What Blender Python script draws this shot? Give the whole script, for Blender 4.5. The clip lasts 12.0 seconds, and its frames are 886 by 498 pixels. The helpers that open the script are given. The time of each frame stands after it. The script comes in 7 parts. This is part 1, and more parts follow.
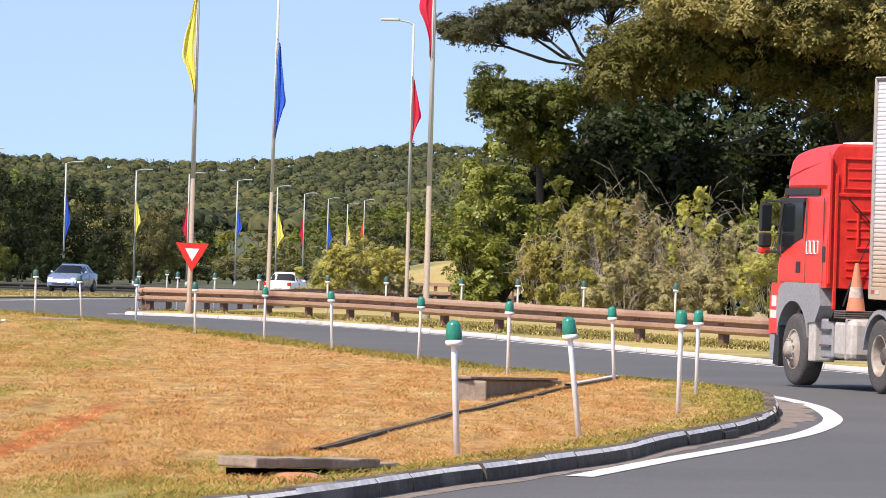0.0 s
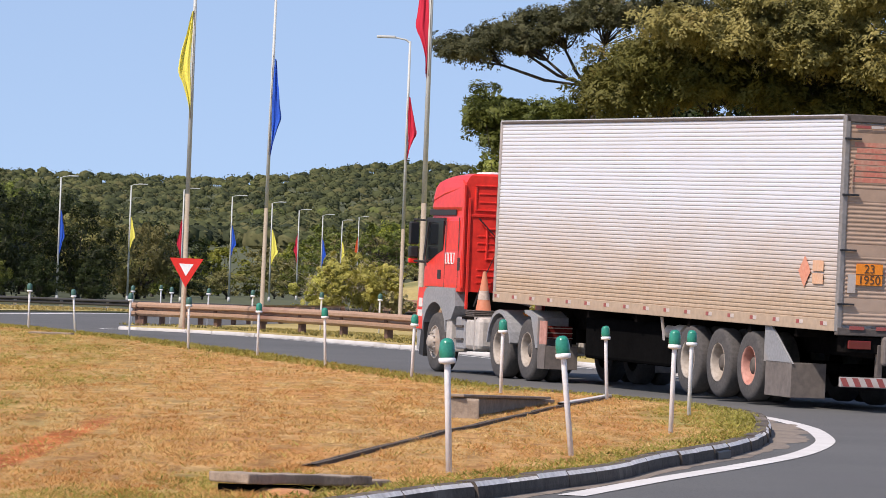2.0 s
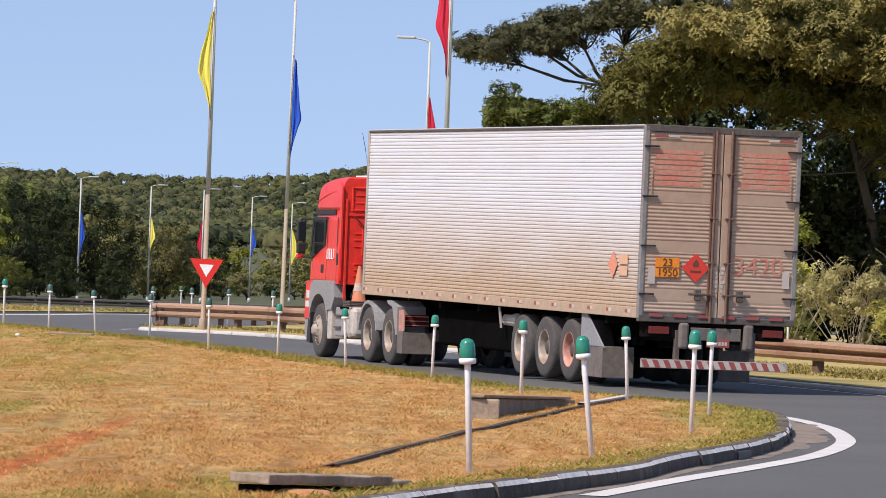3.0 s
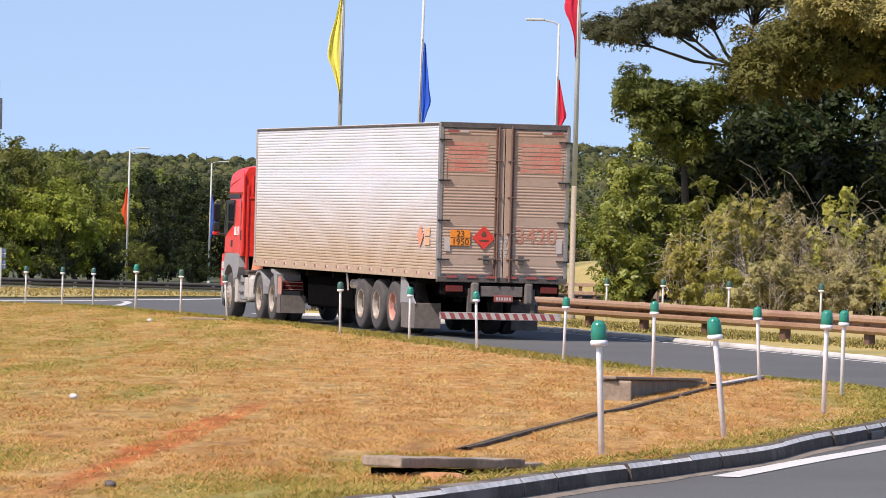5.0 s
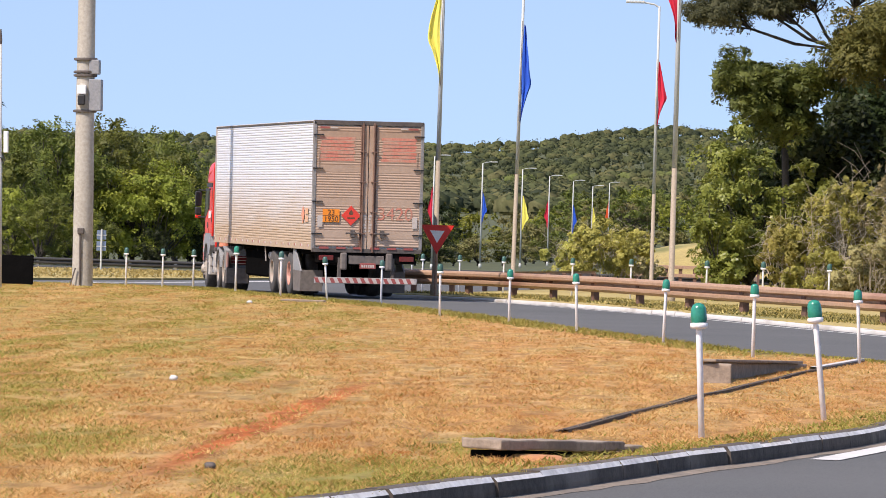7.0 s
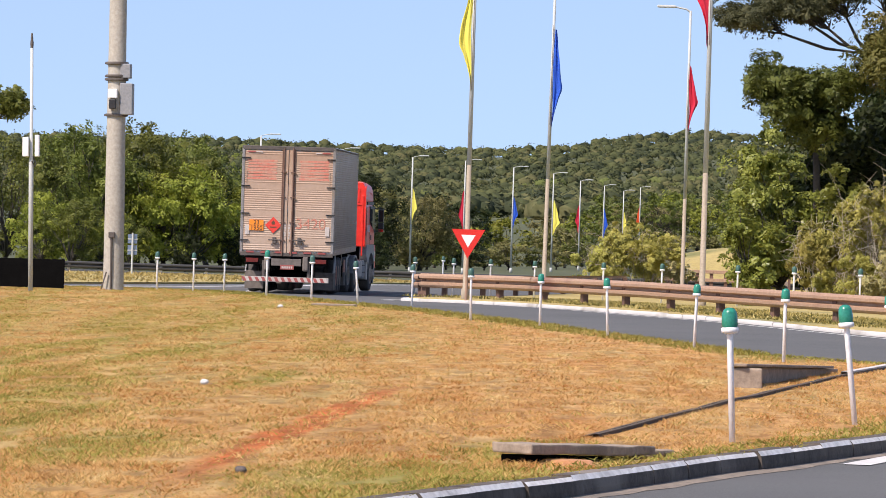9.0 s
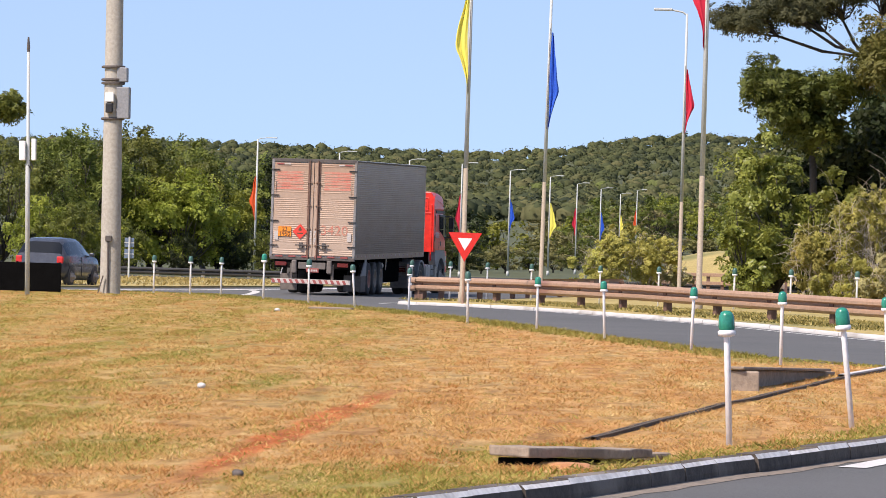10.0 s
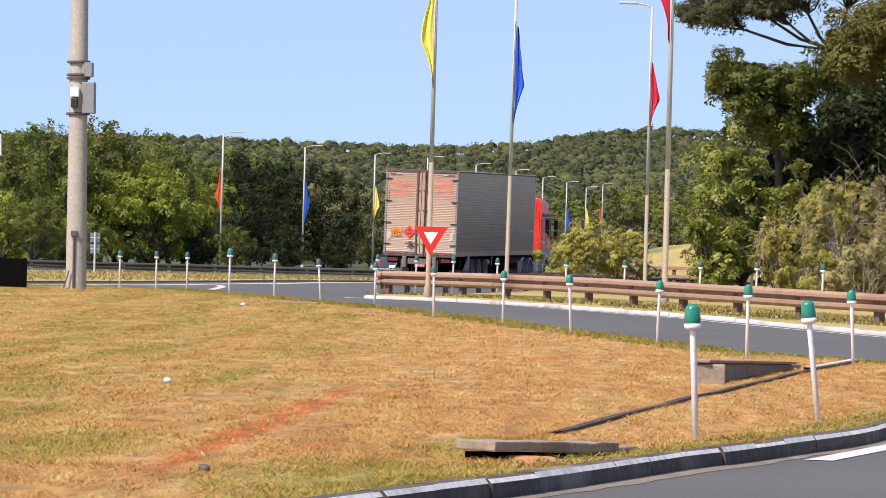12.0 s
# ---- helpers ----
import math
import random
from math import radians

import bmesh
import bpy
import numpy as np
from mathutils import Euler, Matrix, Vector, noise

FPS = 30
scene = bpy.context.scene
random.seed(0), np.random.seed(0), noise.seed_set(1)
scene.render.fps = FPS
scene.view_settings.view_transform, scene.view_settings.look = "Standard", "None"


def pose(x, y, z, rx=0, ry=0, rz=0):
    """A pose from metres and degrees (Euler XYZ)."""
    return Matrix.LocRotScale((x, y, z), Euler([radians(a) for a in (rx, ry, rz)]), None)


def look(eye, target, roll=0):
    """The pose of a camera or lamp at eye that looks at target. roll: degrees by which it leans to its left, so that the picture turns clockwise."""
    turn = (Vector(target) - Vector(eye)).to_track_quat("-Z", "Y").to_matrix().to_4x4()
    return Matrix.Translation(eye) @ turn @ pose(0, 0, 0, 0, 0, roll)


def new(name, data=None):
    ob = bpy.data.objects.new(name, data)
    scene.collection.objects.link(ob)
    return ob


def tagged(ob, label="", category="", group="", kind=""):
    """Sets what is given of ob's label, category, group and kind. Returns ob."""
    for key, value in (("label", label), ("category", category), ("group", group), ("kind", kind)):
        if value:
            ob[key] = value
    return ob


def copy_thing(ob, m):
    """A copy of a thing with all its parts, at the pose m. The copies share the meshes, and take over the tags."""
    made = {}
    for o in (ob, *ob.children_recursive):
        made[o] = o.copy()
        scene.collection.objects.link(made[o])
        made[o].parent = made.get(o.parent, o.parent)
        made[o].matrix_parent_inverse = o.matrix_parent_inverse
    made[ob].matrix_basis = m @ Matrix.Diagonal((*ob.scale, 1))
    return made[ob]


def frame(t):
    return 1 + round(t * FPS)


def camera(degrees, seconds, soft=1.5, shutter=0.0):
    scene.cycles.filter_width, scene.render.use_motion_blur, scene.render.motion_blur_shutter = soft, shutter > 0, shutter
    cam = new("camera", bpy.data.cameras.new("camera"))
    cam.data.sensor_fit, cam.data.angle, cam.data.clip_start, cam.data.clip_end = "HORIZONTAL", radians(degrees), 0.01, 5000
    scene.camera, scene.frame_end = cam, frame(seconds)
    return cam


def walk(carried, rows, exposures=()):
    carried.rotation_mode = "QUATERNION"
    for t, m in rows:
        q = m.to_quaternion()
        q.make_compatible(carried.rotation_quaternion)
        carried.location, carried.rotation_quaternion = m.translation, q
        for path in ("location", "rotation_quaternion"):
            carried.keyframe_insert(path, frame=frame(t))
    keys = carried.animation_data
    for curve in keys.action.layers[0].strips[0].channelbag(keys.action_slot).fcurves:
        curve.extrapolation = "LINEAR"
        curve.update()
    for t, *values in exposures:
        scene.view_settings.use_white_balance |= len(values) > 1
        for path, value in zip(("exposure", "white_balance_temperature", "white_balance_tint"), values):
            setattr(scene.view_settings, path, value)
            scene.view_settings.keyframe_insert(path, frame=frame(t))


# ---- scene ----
# The camera stands still on the pavement and pans by hand with a long lens.
EYE = 1.58
cam = camera(9.93, 12.0, soft=0.85)
# seconds, yaw to the left, pitch up, lean (degrees)
AIM = [
    (0.0, 0.0410, 0.1524, 1.5900),
    (0.5, 0.0018, 0.1917, 1.6736),
    (1.0, -0.0028, 0.2451, 2.0760),
    (1.5, -0.0175, 0.3077, 2.0397),
    (2.0, -0.0268, 0.3538, 2.1354),
    (2.5, 0.0000, 0.3821, 1.8376),
    (2.7, 0.0320, 0.3761, 2.0235),
    (4.3, 1.0605, 0.1656, 1.5683),
    (4.5, 1.2079, 0.1426, 1.6623),
    (5.0, 1.6704, 0.1066, 1.6256),
    (5.5, 2.3379, 0.0635, 1.5451),
    (6.0, 2.6482, 0.0071, 1.5218),
    (6.5, 2.7313, -0.0964, 1.6073),
    (7.0, 2.7938, -0.1252, 1.7187),
    (7.5, 3.0167, -0.1341, 1.7060),
    (9.3, 3.1537, -0.0588, 1.7746),
    (9.5, 3.1738, -0.0417, 1.6890),
    (10.0, 3.1050, -0.0493, 1.7134),
    (10.5, 2.9642, -0.0541, 1.5373),
    (11.0, 2.8383, -0.0704, 1.5313),
    (11.5, 2.7728, -0.0820, 1.6175),
    (12.0, 2.7211, -0.1052, 1.5433),
]
walk(cam, [(t, pose(0, 0, EYE, 90 + pitch, -lean, yaw)) for t, yaw, pitch, lean in AIM], [
    (0.0, 0.57, 6950, 19), (0.7, 0.50, 6950, 19), (1.5, 0.37, 6950, 19), (2.5, 0.22, 6950, 19), (4.3, 0.34, 6950, 19), (5.5, 0.44, 6950, 19), (7.0, 0.49, 6950, 19), (12.0, 0.49, 6950, 19)])

# The trailer's way: seconds, x, y, z of its rear end on the road, heading to the left, pitch, roll (degrees)
TRAILER_WAY = [
    (0.0, 11.935, 55.516, -0.012, 19.33, 0.53, 0.05),
    (0.5, 10.652, 59.297, -0.027, 18.49, 0.58, 0.13),
    (1.0, 9.348, 63.139, -0.041, 18.09, 0.64, 0.20),
    (1.5, 8.058, 67.097, -0.051, 17.91, 0.68, 0.25),
    (2.0, 6.745, 71.186, -0.047, 17.97, 0.71, 0.28),
    (2.5, 5.382, 75.390, -0.038, 18.06, 0.71, 0.26),
    (3.0, 4.006, 79.753, -0.020, 17.75, 0.66, 0.19),
    (3.5, 2.612, 84.245, 0.004, 17.65, 0.61, 0.08),
    (4.0, 1.199, 88.841, 0.029, 17.82, 0.56, -0.04),
    (4.5, -0.262, 93.490, 0.053, 18.00, 0.51, -0.17),
    (5.0, -1.716, 98.218, 0.072, 17.34, 0.47, -0.30),
    (5.5, -3.147, 103.045, 0.084, 16.74, 0.41, -0.39),
    (6.0, -4.562, 108.016, 0.097, 16.24, 0.35, -0.45),
    (6.5, -6.050, 113.165, 0.107, 15.48, 0.31, -0.47),
    (7.0, -7.551, 118.519, 0.105, 14.05, 0.32, -0.43),
    (7.5, -9.011, 124.121, 0.070, 11.97, 0.35, -0.36),
    (8.0, -10.352, 129.920, 0.029, 9.13, 0.39, -0.26),
    (8.5, -11.432, 135.881, -0.012, 5.62, 0.42, -0.15),
    (9.0, -12.157, 141.955, -0.048, 1.71, 0.45, -0.03),
    (9.5, -12.453, 148.091, -0.074, -2.06, 0.47, 0.09),
    (10.0, -12.337, 154.259, -0.082, -4.67, 0.47, 0.22),
    (10.5, -11.908, 160.484, -0.082, -6.58, 0.47, 0.35),
    (11.0, -11.157, 166.814, -0.084, -7.78, 0.45, 0.48),
    (11.5, -10.286, 173.193, -0.092, -8.38, 0.43, 0.62),
    (12.0, -9.363, 179.591, -0.109, -8.75, 0.41, 0.76),
]

# ---- world and sun ----
SUN = Vector((-0.56, -0.58, 0.98)).normalized()
world = bpy.data.worlds.new("sky")
scene.world = world
world.use_nodes = True
wn = world.node_tree.nodes
sky = wn.new("ShaderNodeTexSky")
sky.sky_type = "NISHITA"
sky.sun_disc = False
sky.sun_elevation = math.asin(SUN.z)
sky.sun_rotation = math.atan2(SUN.x, SUN.y)
sky.altitude = 600
sky.air_density, sky.dust_density, sky.ozone_density = 1.0, 1.2, 2.4
wn["Background"].inputs["Strength"].default_value = 0.145
# the haze near the ground is thin: the sky keeps its blue down to the hills
wl = world.node_tree.links
way = wn.new("ShaderNodeTexCoord")
lift = wn.new("ShaderNodeVectorMath")
lift.operation = "MULTIPLY_ADD"
lift.inputs[1].default_value, lift.inputs[2].default_value = (1, 1, 0.85), (0, 0, 0.165)
level = wn.new("ShaderNodeVectorMath")
level.operation = "NORMALIZE"
wl.new(way.outputs["Generated"], lift.inputs[0])
wl.new(lift.outputs[0], level.inputs[0])
wl.new(level.outputs[0], sky.inputs["Vector"])
wl.new(sky.outputs[0], wn["Background"].inputs["Color"])
sun_data = bpy.data.lights.new("sun", "SUN")
sun_data.energy, sun_data.angle, sun_data.color = 4.3, radians(0.53), (1.0, 0.955, 0.89)
sun = new("sun", sun_data)
sun.matrix_world = look(SUN * 50, (0, 0, 0))


# ---- materials ----
def nodes_of(name):
    m = bpy.data.materials.new(name)
    m.use_nodes = True
    return m, m.node_tree.nodes, m.node_tree.links, m.node_tree.nodes["Principled BSDF"]


def ramp_node(nt, stops):
    r = nt.nodes.new("ShaderNodeValToRGB")
    el = r.color_ramp.elements
    el[0].position, el[0].color = stops[0][0], (*stops[0][1], 1)
    el[1].position, el[1].color = stops[-1][0], (*stops[-1][1], 1)
    for p, c in stops[1:-1]:
        e = el.new(p)
        e.color = (*c, 1)
    return r


def noise_node(nt, vec, scale, detail=6, rough=0.6):
    n = nt.nodes.new("ShaderNodeTexNoise")
    n.inputs["Scale"].default_value, n.inputs["Detail"].default_value, n.inputs["Roughness"].default_value = scale, detail, rough
    nt.links.new(vec, n.inputs["Vector"])
    return n


def mix_node(nt, a, b, fac, mode="MIX"):
    m = nt.nodes.new("ShaderNodeMix")
    m.data_type, m.blend_type = "RGBA", mode
    for key, v in (("A", a), ("B", b)):
        s = [i for i in m.inputs if i.name == key and i.type == "RGBA"][0]
        if isinstance(v, tuple):
            s.default_value = (*v, 1)
        else:
            nt.links.new(v, s)
    if isinstance(fac, float):
        m.inputs[0].default_value = fac
    else:
        nt.links.new(fac, m.inputs[0])
    return [o for o in m.outputs if o.type == "RGBA"][0]


def surface(name, base, other, rough=0.6, metal=0.0, fine=30.0, coarse=2.0, bump=0.1, stain=None, coords="Object", spread=(0.35, 0.65)):
    """Two tones mixed by a coarse and a fine noise, with a fine relief; stain: a third tone in blotches."""
    m, n, l, p = nodes_of(name)
    nt = m.node_tree
    tc = n.new("ShaderNodeTexCoord").outputs[coords]
    a, b = noise_node(nt, tc, coarse), noise_node(nt, tc, fine)
    ra = ramp_node(nt, [(spread[0], base), (spread[1], other)])
    l.new(a.outputs["Fac"], ra.inputs[0])
    rb = ramp_node(nt, [(0.3, tuple(0.72 * c for c in base)), (0.7, tuple(min(1, 1.2 * c) for c in other))])
    l.new(b.outputs["Fac"], rb.inputs[0])
    col = mix_node(nt, ra.outputs[0], rb.outputs[0], 0.5)
    if stain:
        s = noise_node(nt, tc, coarse * 0.6, 4, 0.55)
        rs = ramp_node(nt, [(0.55, (0, 0, 0)), (0.68, (1, 1, 1))])
        l.new(s.outputs["Fac"], rs.inputs[0])
        col = mix_node(nt, col, stain, rs.outputs[0])
    l.new(col, p.inputs["Base Color"])
    p.inputs["Roughness"].default_value, p.inputs["Metallic"].default_value = rough, metal
    if bump:
        bp = n.new("ShaderNodeBump")
        bp.inputs["Strength"].default_value, bp.inputs["Distance"].default_value = bump, 0.02
        l.new(b.outputs["Fac"], bp.inputs["Height"])
        l.new(bp.outputs[0], p.inputs["Normal"])
    return m


def foliage(name, dark, light, rare=None, gloss=0.45, bough=0.7, single=0.24, stretch=1.0):
    """Leaves: a tone of its own for every leaf, and lighter and darker boughs."""
    m, n, l, p = nodes_of(name)
    nt = m.node_tree
    geo = n.new("ShaderNodeNewGeometry")
    tc = n.new("ShaderNodeTexCoord").outputs["Object"]
    if stretch != 1.0:
        mp = n.new("ShaderNodeMapping")
        mp.inputs["Scale"].default_value = (1, stretch, 1)
        l.new(tc, mp.inputs[0])
        tc = mp.outputs[0]
    a = noise_node(nt, tc, bough, 3)
    mixv = n.new("ShaderNodeMath")
    mixv.operation = "MULTIPLY_ADD"
    l.new(geo.outputs["Random Per Island"], mixv.inputs[0])
    mixv.inputs[1].default_value = single
    sub = n.new("ShaderNodeMath")
    sub.operation = "SUBTRACT"
    l.new(a.outputs["Fac"], sub.inputs[0])
    sub.inputs[1].default_value = single / 2
    l.new(sub.outputs[0], mixv.inputs[2])
    stops = [(0.26, dark), (0.64, light)] + ([(0.80, rare)] if rare else [])
    r = ramp_node(nt, stops)
    l.new(mixv.outputs[0], r.inputs[0])
    info = n.new("ShaderNodeObjectInfo")
    hs = n.new("ShaderNodeHueSaturation")
    vr = n.new("ShaderNodeMapRange")
    vr.inputs[3].default_value, vr.inputs[4].default_value = 0.8, 1.2
    l.new(info.outputs["Random"], vr.inputs[0])
    l.new(vr.outputs[0], hs.inputs["Value"])
    hr = n.new("ShaderNodeMapRange")
    hr.inputs[3].default_value, hr.inputs[4].default_value = 0.485, 0.515
    l.new(info.outputs["Random"], hr.inputs[0])
    l.new(hr.outputs[0], hs.inputs["Hue"])
    l.new(r.outputs[0], hs.inputs["Color"])
    l.new(hs.outputs[0], p.inputs["Base Color"])
    p.inputs["Roughness"].default_value = gloss
    p.inputs["Specular IOR Level"].default_value = 0.22
    tr = n.new("ShaderNodeBsdfTranslucent")
    l.new(hs.outputs[0], tr.inputs["Color"])
    ms = n.new("ShaderNodeMixShader")
    ms.inputs[0].default_value = 0.3
    l.new(p.outputs[0], ms.inputs[1])
    l.new(tr.outputs[0], ms.inputs[2])
    l.new(ms.outputs[0], n["Material Output"].inputs["Surface"])
    return m


def far_foliage(name, tones):
    """Crowns far off: a tone of its own for every crown, and a soft mottle in it."""
    m, n, l, p = nodes_of(name)
    nt = m.node_tree
    tc = n.new("ShaderNodeTexCoord").outputs["Object"]
    cell = n.new("ShaderNodeTexVoronoi")
    cell.inputs["Scale"].default_value = 0.11
    l.new(tc, cell.inputs["Vector"])
    sep = n.new("ShaderNodeSeparateColor")
    l.new(cell.outputs["Color"], sep.inputs[0])
    stand = noise_node(nt, tc, 0.008, 3)
    mx = n.new("ShaderNodeMath")
    mx.operation = "MULTIPLY_ADD"
    l.new(sep.outputs[0], mx.inputs[0])
    mx.inputs[1].default_value = 0.55
    sh = n.new("ShaderNodeMath")
    sh.operation = "SUBTRACT"
    l.new(stand.outputs["Fac"], sh.inputs[0])
    sh.inputs[1].default_value = 0.27
    l.new(sh.outputs[0], mx.inputs[2])
    r = ramp_node(nt, tones)
    l.new(mx.outputs[0], r.inputs[0])
    mott = noise_node(nt, tc, 0.6, 5, 0.7)
    mr = ramp_node(nt, [(0.3, (0.7, 0.7, 0.7)), (0.7, (1.15, 1.15, 1.15))])
    l.new(mott.outputs["Fac"], mr.inputs[0])
    l.new(mix_node(nt, r.outputs[0], mr.outputs[0], 1.0, "MULTIPLY"), p.inputs["Base Color"])
    p.inputs["Roughness"].default_value = 0.9
    p.inputs["Specular IOR Level"].default_value = 0.1
    tr = n.new("ShaderNodeBsdfTranslucent")
    l.new(p.inputs["Base Color"].links[0].from_socket, tr.inputs["Color"])
    ms = n.new("ShaderNodeMixShader")
    ms.inputs[0].default_value = 0.3
    l.new(p.outputs[0], ms.inputs[1])
    l.new(tr.outputs[0], ms.inputs[2])
    l.new(ms.outputs[0], n["Material Output"].inputs["Surface"])
    return m


def cloth(name, base, other):
    """Thin flag cloth that lets some sun through."""
    m = surface(name, base, other, 0.9, fine=40, coarse=2, bump=0.05)
    n, l = m.node_tree.nodes, m.node_tree.links
    p = n["Principled BSDF"]
    tr = n.new("ShaderNodeBsdfTranslucent")
    l.new(p.inputs["Base Color"].links[0].from_socket, tr.inputs["Color"])
    ms = n.new("ShaderNodeMixShader")
    ms.inputs[0].default_value = 0.25
    l.new(p.outputs[0], ms.inputs[1])
    l.new(tr.outputs[0], ms.inputs[2])
    l.new(ms.outputs[0], n["Material Output"].inputs["Surface"])
    return m


def glassy(name, tint):
    m, n, l, p = nodes_of(name)
    p.inputs["Base Color"].default_value = (*tint, 1)
    p.inputs["Roughness"].default_value = 0.06
    p.inputs["Specular IOR Level"].default_value = 0.35
    return m


def lawn():
    """Mown dry grass: straw, some green, bare red soil in a washed-out streak and in spots."""
    m, n, l, p = nodes_of("dry_grass")
    nt = m.node_tree
    tc = n.new("ShaderNodeTexCoord").outputs["Object"]
    # mown lengthwise: patches and fibres run along the island

    def along(k):
        mp = n.new("ShaderNodeMapping")
        mp.inputs["Scale"].default_value = (1, k, 1)
        l.new(tc, mp.inputs[0])
        return mp.outputs[0]
    big, mid, fine = noise_node(nt, along(0.15), 0.35, 4), noise_node(nt, along(0.12), 0.9, 6, 0.65), noise_node(nt, along(0.06), 16, 8, 0.75)
    straw = ramp_node(nt, [(0.30, (0.17, 0.095, 0.034)), (0.48, (0.43, 0.27, 0.095)), (0.70, (0.63, 0.45, 0.19))])
    l.new(fine.outputs["Fac"], straw.inputs[0])
    tone = ramp_node(nt, [(0.36, (0.54, 0.22, 0.075)), (0.62, (0.52, 0.37, 0.17))])
    l.new(mid.outputs["Fac"], tone.inputs[0])
    col = mix_node(nt, straw.outputs[0], tone.outputs[0], 0.5)
    gr = ramp_node(nt, [(0.56, (0, 0, 0)), (0.68, (0.75, 0.75, 0.75))])
    l.new(big.outputs["Fac"], gr.inputs[0])
    sep = n.new("ShaderNodeSeparateXYZ")
    l.new(tc, sep.inputs[0])

    def math_node(op, a, b):
        k = n.new("ShaderNodeMath")
        k.operation = op
        if op == "MULTIPLY_ADD":
            k.inputs[2].default_value = 0.24
        for i, v in enumerate((a, b)):
            if isinstance(v, (int, float)):
                k.inputs[i].default_value = v
            else:
                l.new(v, k.inputs[i])
        return k.outputs[0]
    # greener towards the far side of the island, where it stays damp
    west = n.new("ShaderNodeMapRange")
    west.inputs[1].default_value, west.inputs[2].default_value, west.inputs[3].default_value, west.inputs[4].default_value = -3.0, -7.5, 0.0, 1.0
    l.new(sep.outputs[0], west.inputs[0])
    patch = ramp_node(nt, [(0.40, (0, 0, 0)), (0.62, (1, 1, 1))])
    l.new(noise_node(nt, along(0.12), 0.8, 5, 0.6).outputs["Fac"], patch.inputs[0])
    col = mix_node(nt, col, (0.30, 0.255, 0.065), math_node("MULTIPLY", west.outputs[0], math_node("MULTIPLY_ADD", patch.outputs[0], 0.55)))
    col = mix_node(nt, col, (0.27, 0.235, 0.075), math_node("MULTIPLY", gr.outputs[0], 0.7))
    spots = [(-8.7, 71.0, 0.40, 7.0), (-7.0, 63.0, 0.32, 13.0), (-7.9, 56.0, 0.30, 12.0), (-6.1, 45.0, 0.34, 8.0), (-2.0, 31.5, 1.2, 3.5), (-1.2, 36.5, 0.9, 2.5), (3.2, 60.0, 0.9, 8.0), (1.0, 77.0, 1.2, 5.0), (-4.7, 53.0, 0.30, 5.0), (-4.2, 35.0, 0.6, 3.5), (-5.3, 40.0, 0.28, 5.0)]
    total = 0.0
    for sx, sy, rx, ry in spots:
        ax = math_node("DIVIDE", math_node("ADD", sep.outputs[0], -sx), rx)
        ay = math_node("DIVIDE", math_node("ADD", sep.outputs[1], -sy), ry)
        rr = math_node("ADD", math_node("MULTIPLY", ax, ax), math_node("MULTIPLY", ay, ay))
        one = math_node("MAXIMUM", math_node("SUBTRACT", 1.0, rr), 0.0)
        total = math_node("ADD", one, total)
    damp = math_node("MULTIPLY", total, math_node("MULTIPLY", fine.outputs["Fac"], math_node("MULTIPLY", mid.outputs["Fac"], 2.6)))
    damp = math_node("MINIMUM", damp, 0.85)
    col = mix_node(nt, col, (0.25, 0.255, 0.06), damp)
    # the washed-out streak of bare soil
    wob = math_node("MULTIPLY", math_node("SUBTRACT", mid.outputs["Fac"], 0.5), 0.7)
    dx = math_node("ABSOLUTE", math_node("ADD", math_node("ADD", sep.outputs[0], 3.25), wob), 0.0)
    dy = math_node("ABSOLUTE", math_node("SUBTRACT", sep.outputs[1], 41.0), 0.0)
    inside = math_node("MULTIPLY", math_node("MAXIMUM", math_node("SUBTRACT", 0.20, dx), 0.0), math_node("MAXIMUM", math_node("SUBTRACT", 13.0, dy), 0.0))
    rs = ramp_node(nt, [(0.10, (0, 0, 0)), (1.0, (0.85, 0.85, 0.85))])
    l.new(inside, rs.inputs[0])
    thin = math_node("MULTIPLY", rs.outputs[0], math_node("MINIMUM", math_node("MULTIPLY", math_node("MULTIPLY", fine.outputs["Fac"], mid.outputs["Fac"]), 3.8), 1.0))
    col = mix_node(nt, col, (0.52, 0.125, 0.030), thin)
    # tussocks: darker and paler tufts, drawn out by the mower
    tuss = ramp_node(nt, [(0.36, (0.64, 0.61, 0.56)), (0.62, (1.14, 1.14, 1.14))])
    l.new(noise_node(nt, along(0.22), 4.5, 4, 0.6).outputs["Fac"], tuss.inputs[0])
    col = mix_node(nt, col, tuss.outputs[0], 1.0, "MULTIPLY")
    l.new(col, p.inputs["Base Color"])
    p.inputs["Roughness"].default_value = 0.9
    p.inputs["Specular IOR Level"].default_value = 0.15
    bp = n.new("ShaderNodeBump")
    bp.inputs["Strength"].default_value, bp.inputs["Distance"].default_value = 0.9, 0.05
    l.new(fine.outputs["Fac"], bp.inputs["Height"])
    l.new(bp.outputs[0], p.inputs["Normal"])
    return m


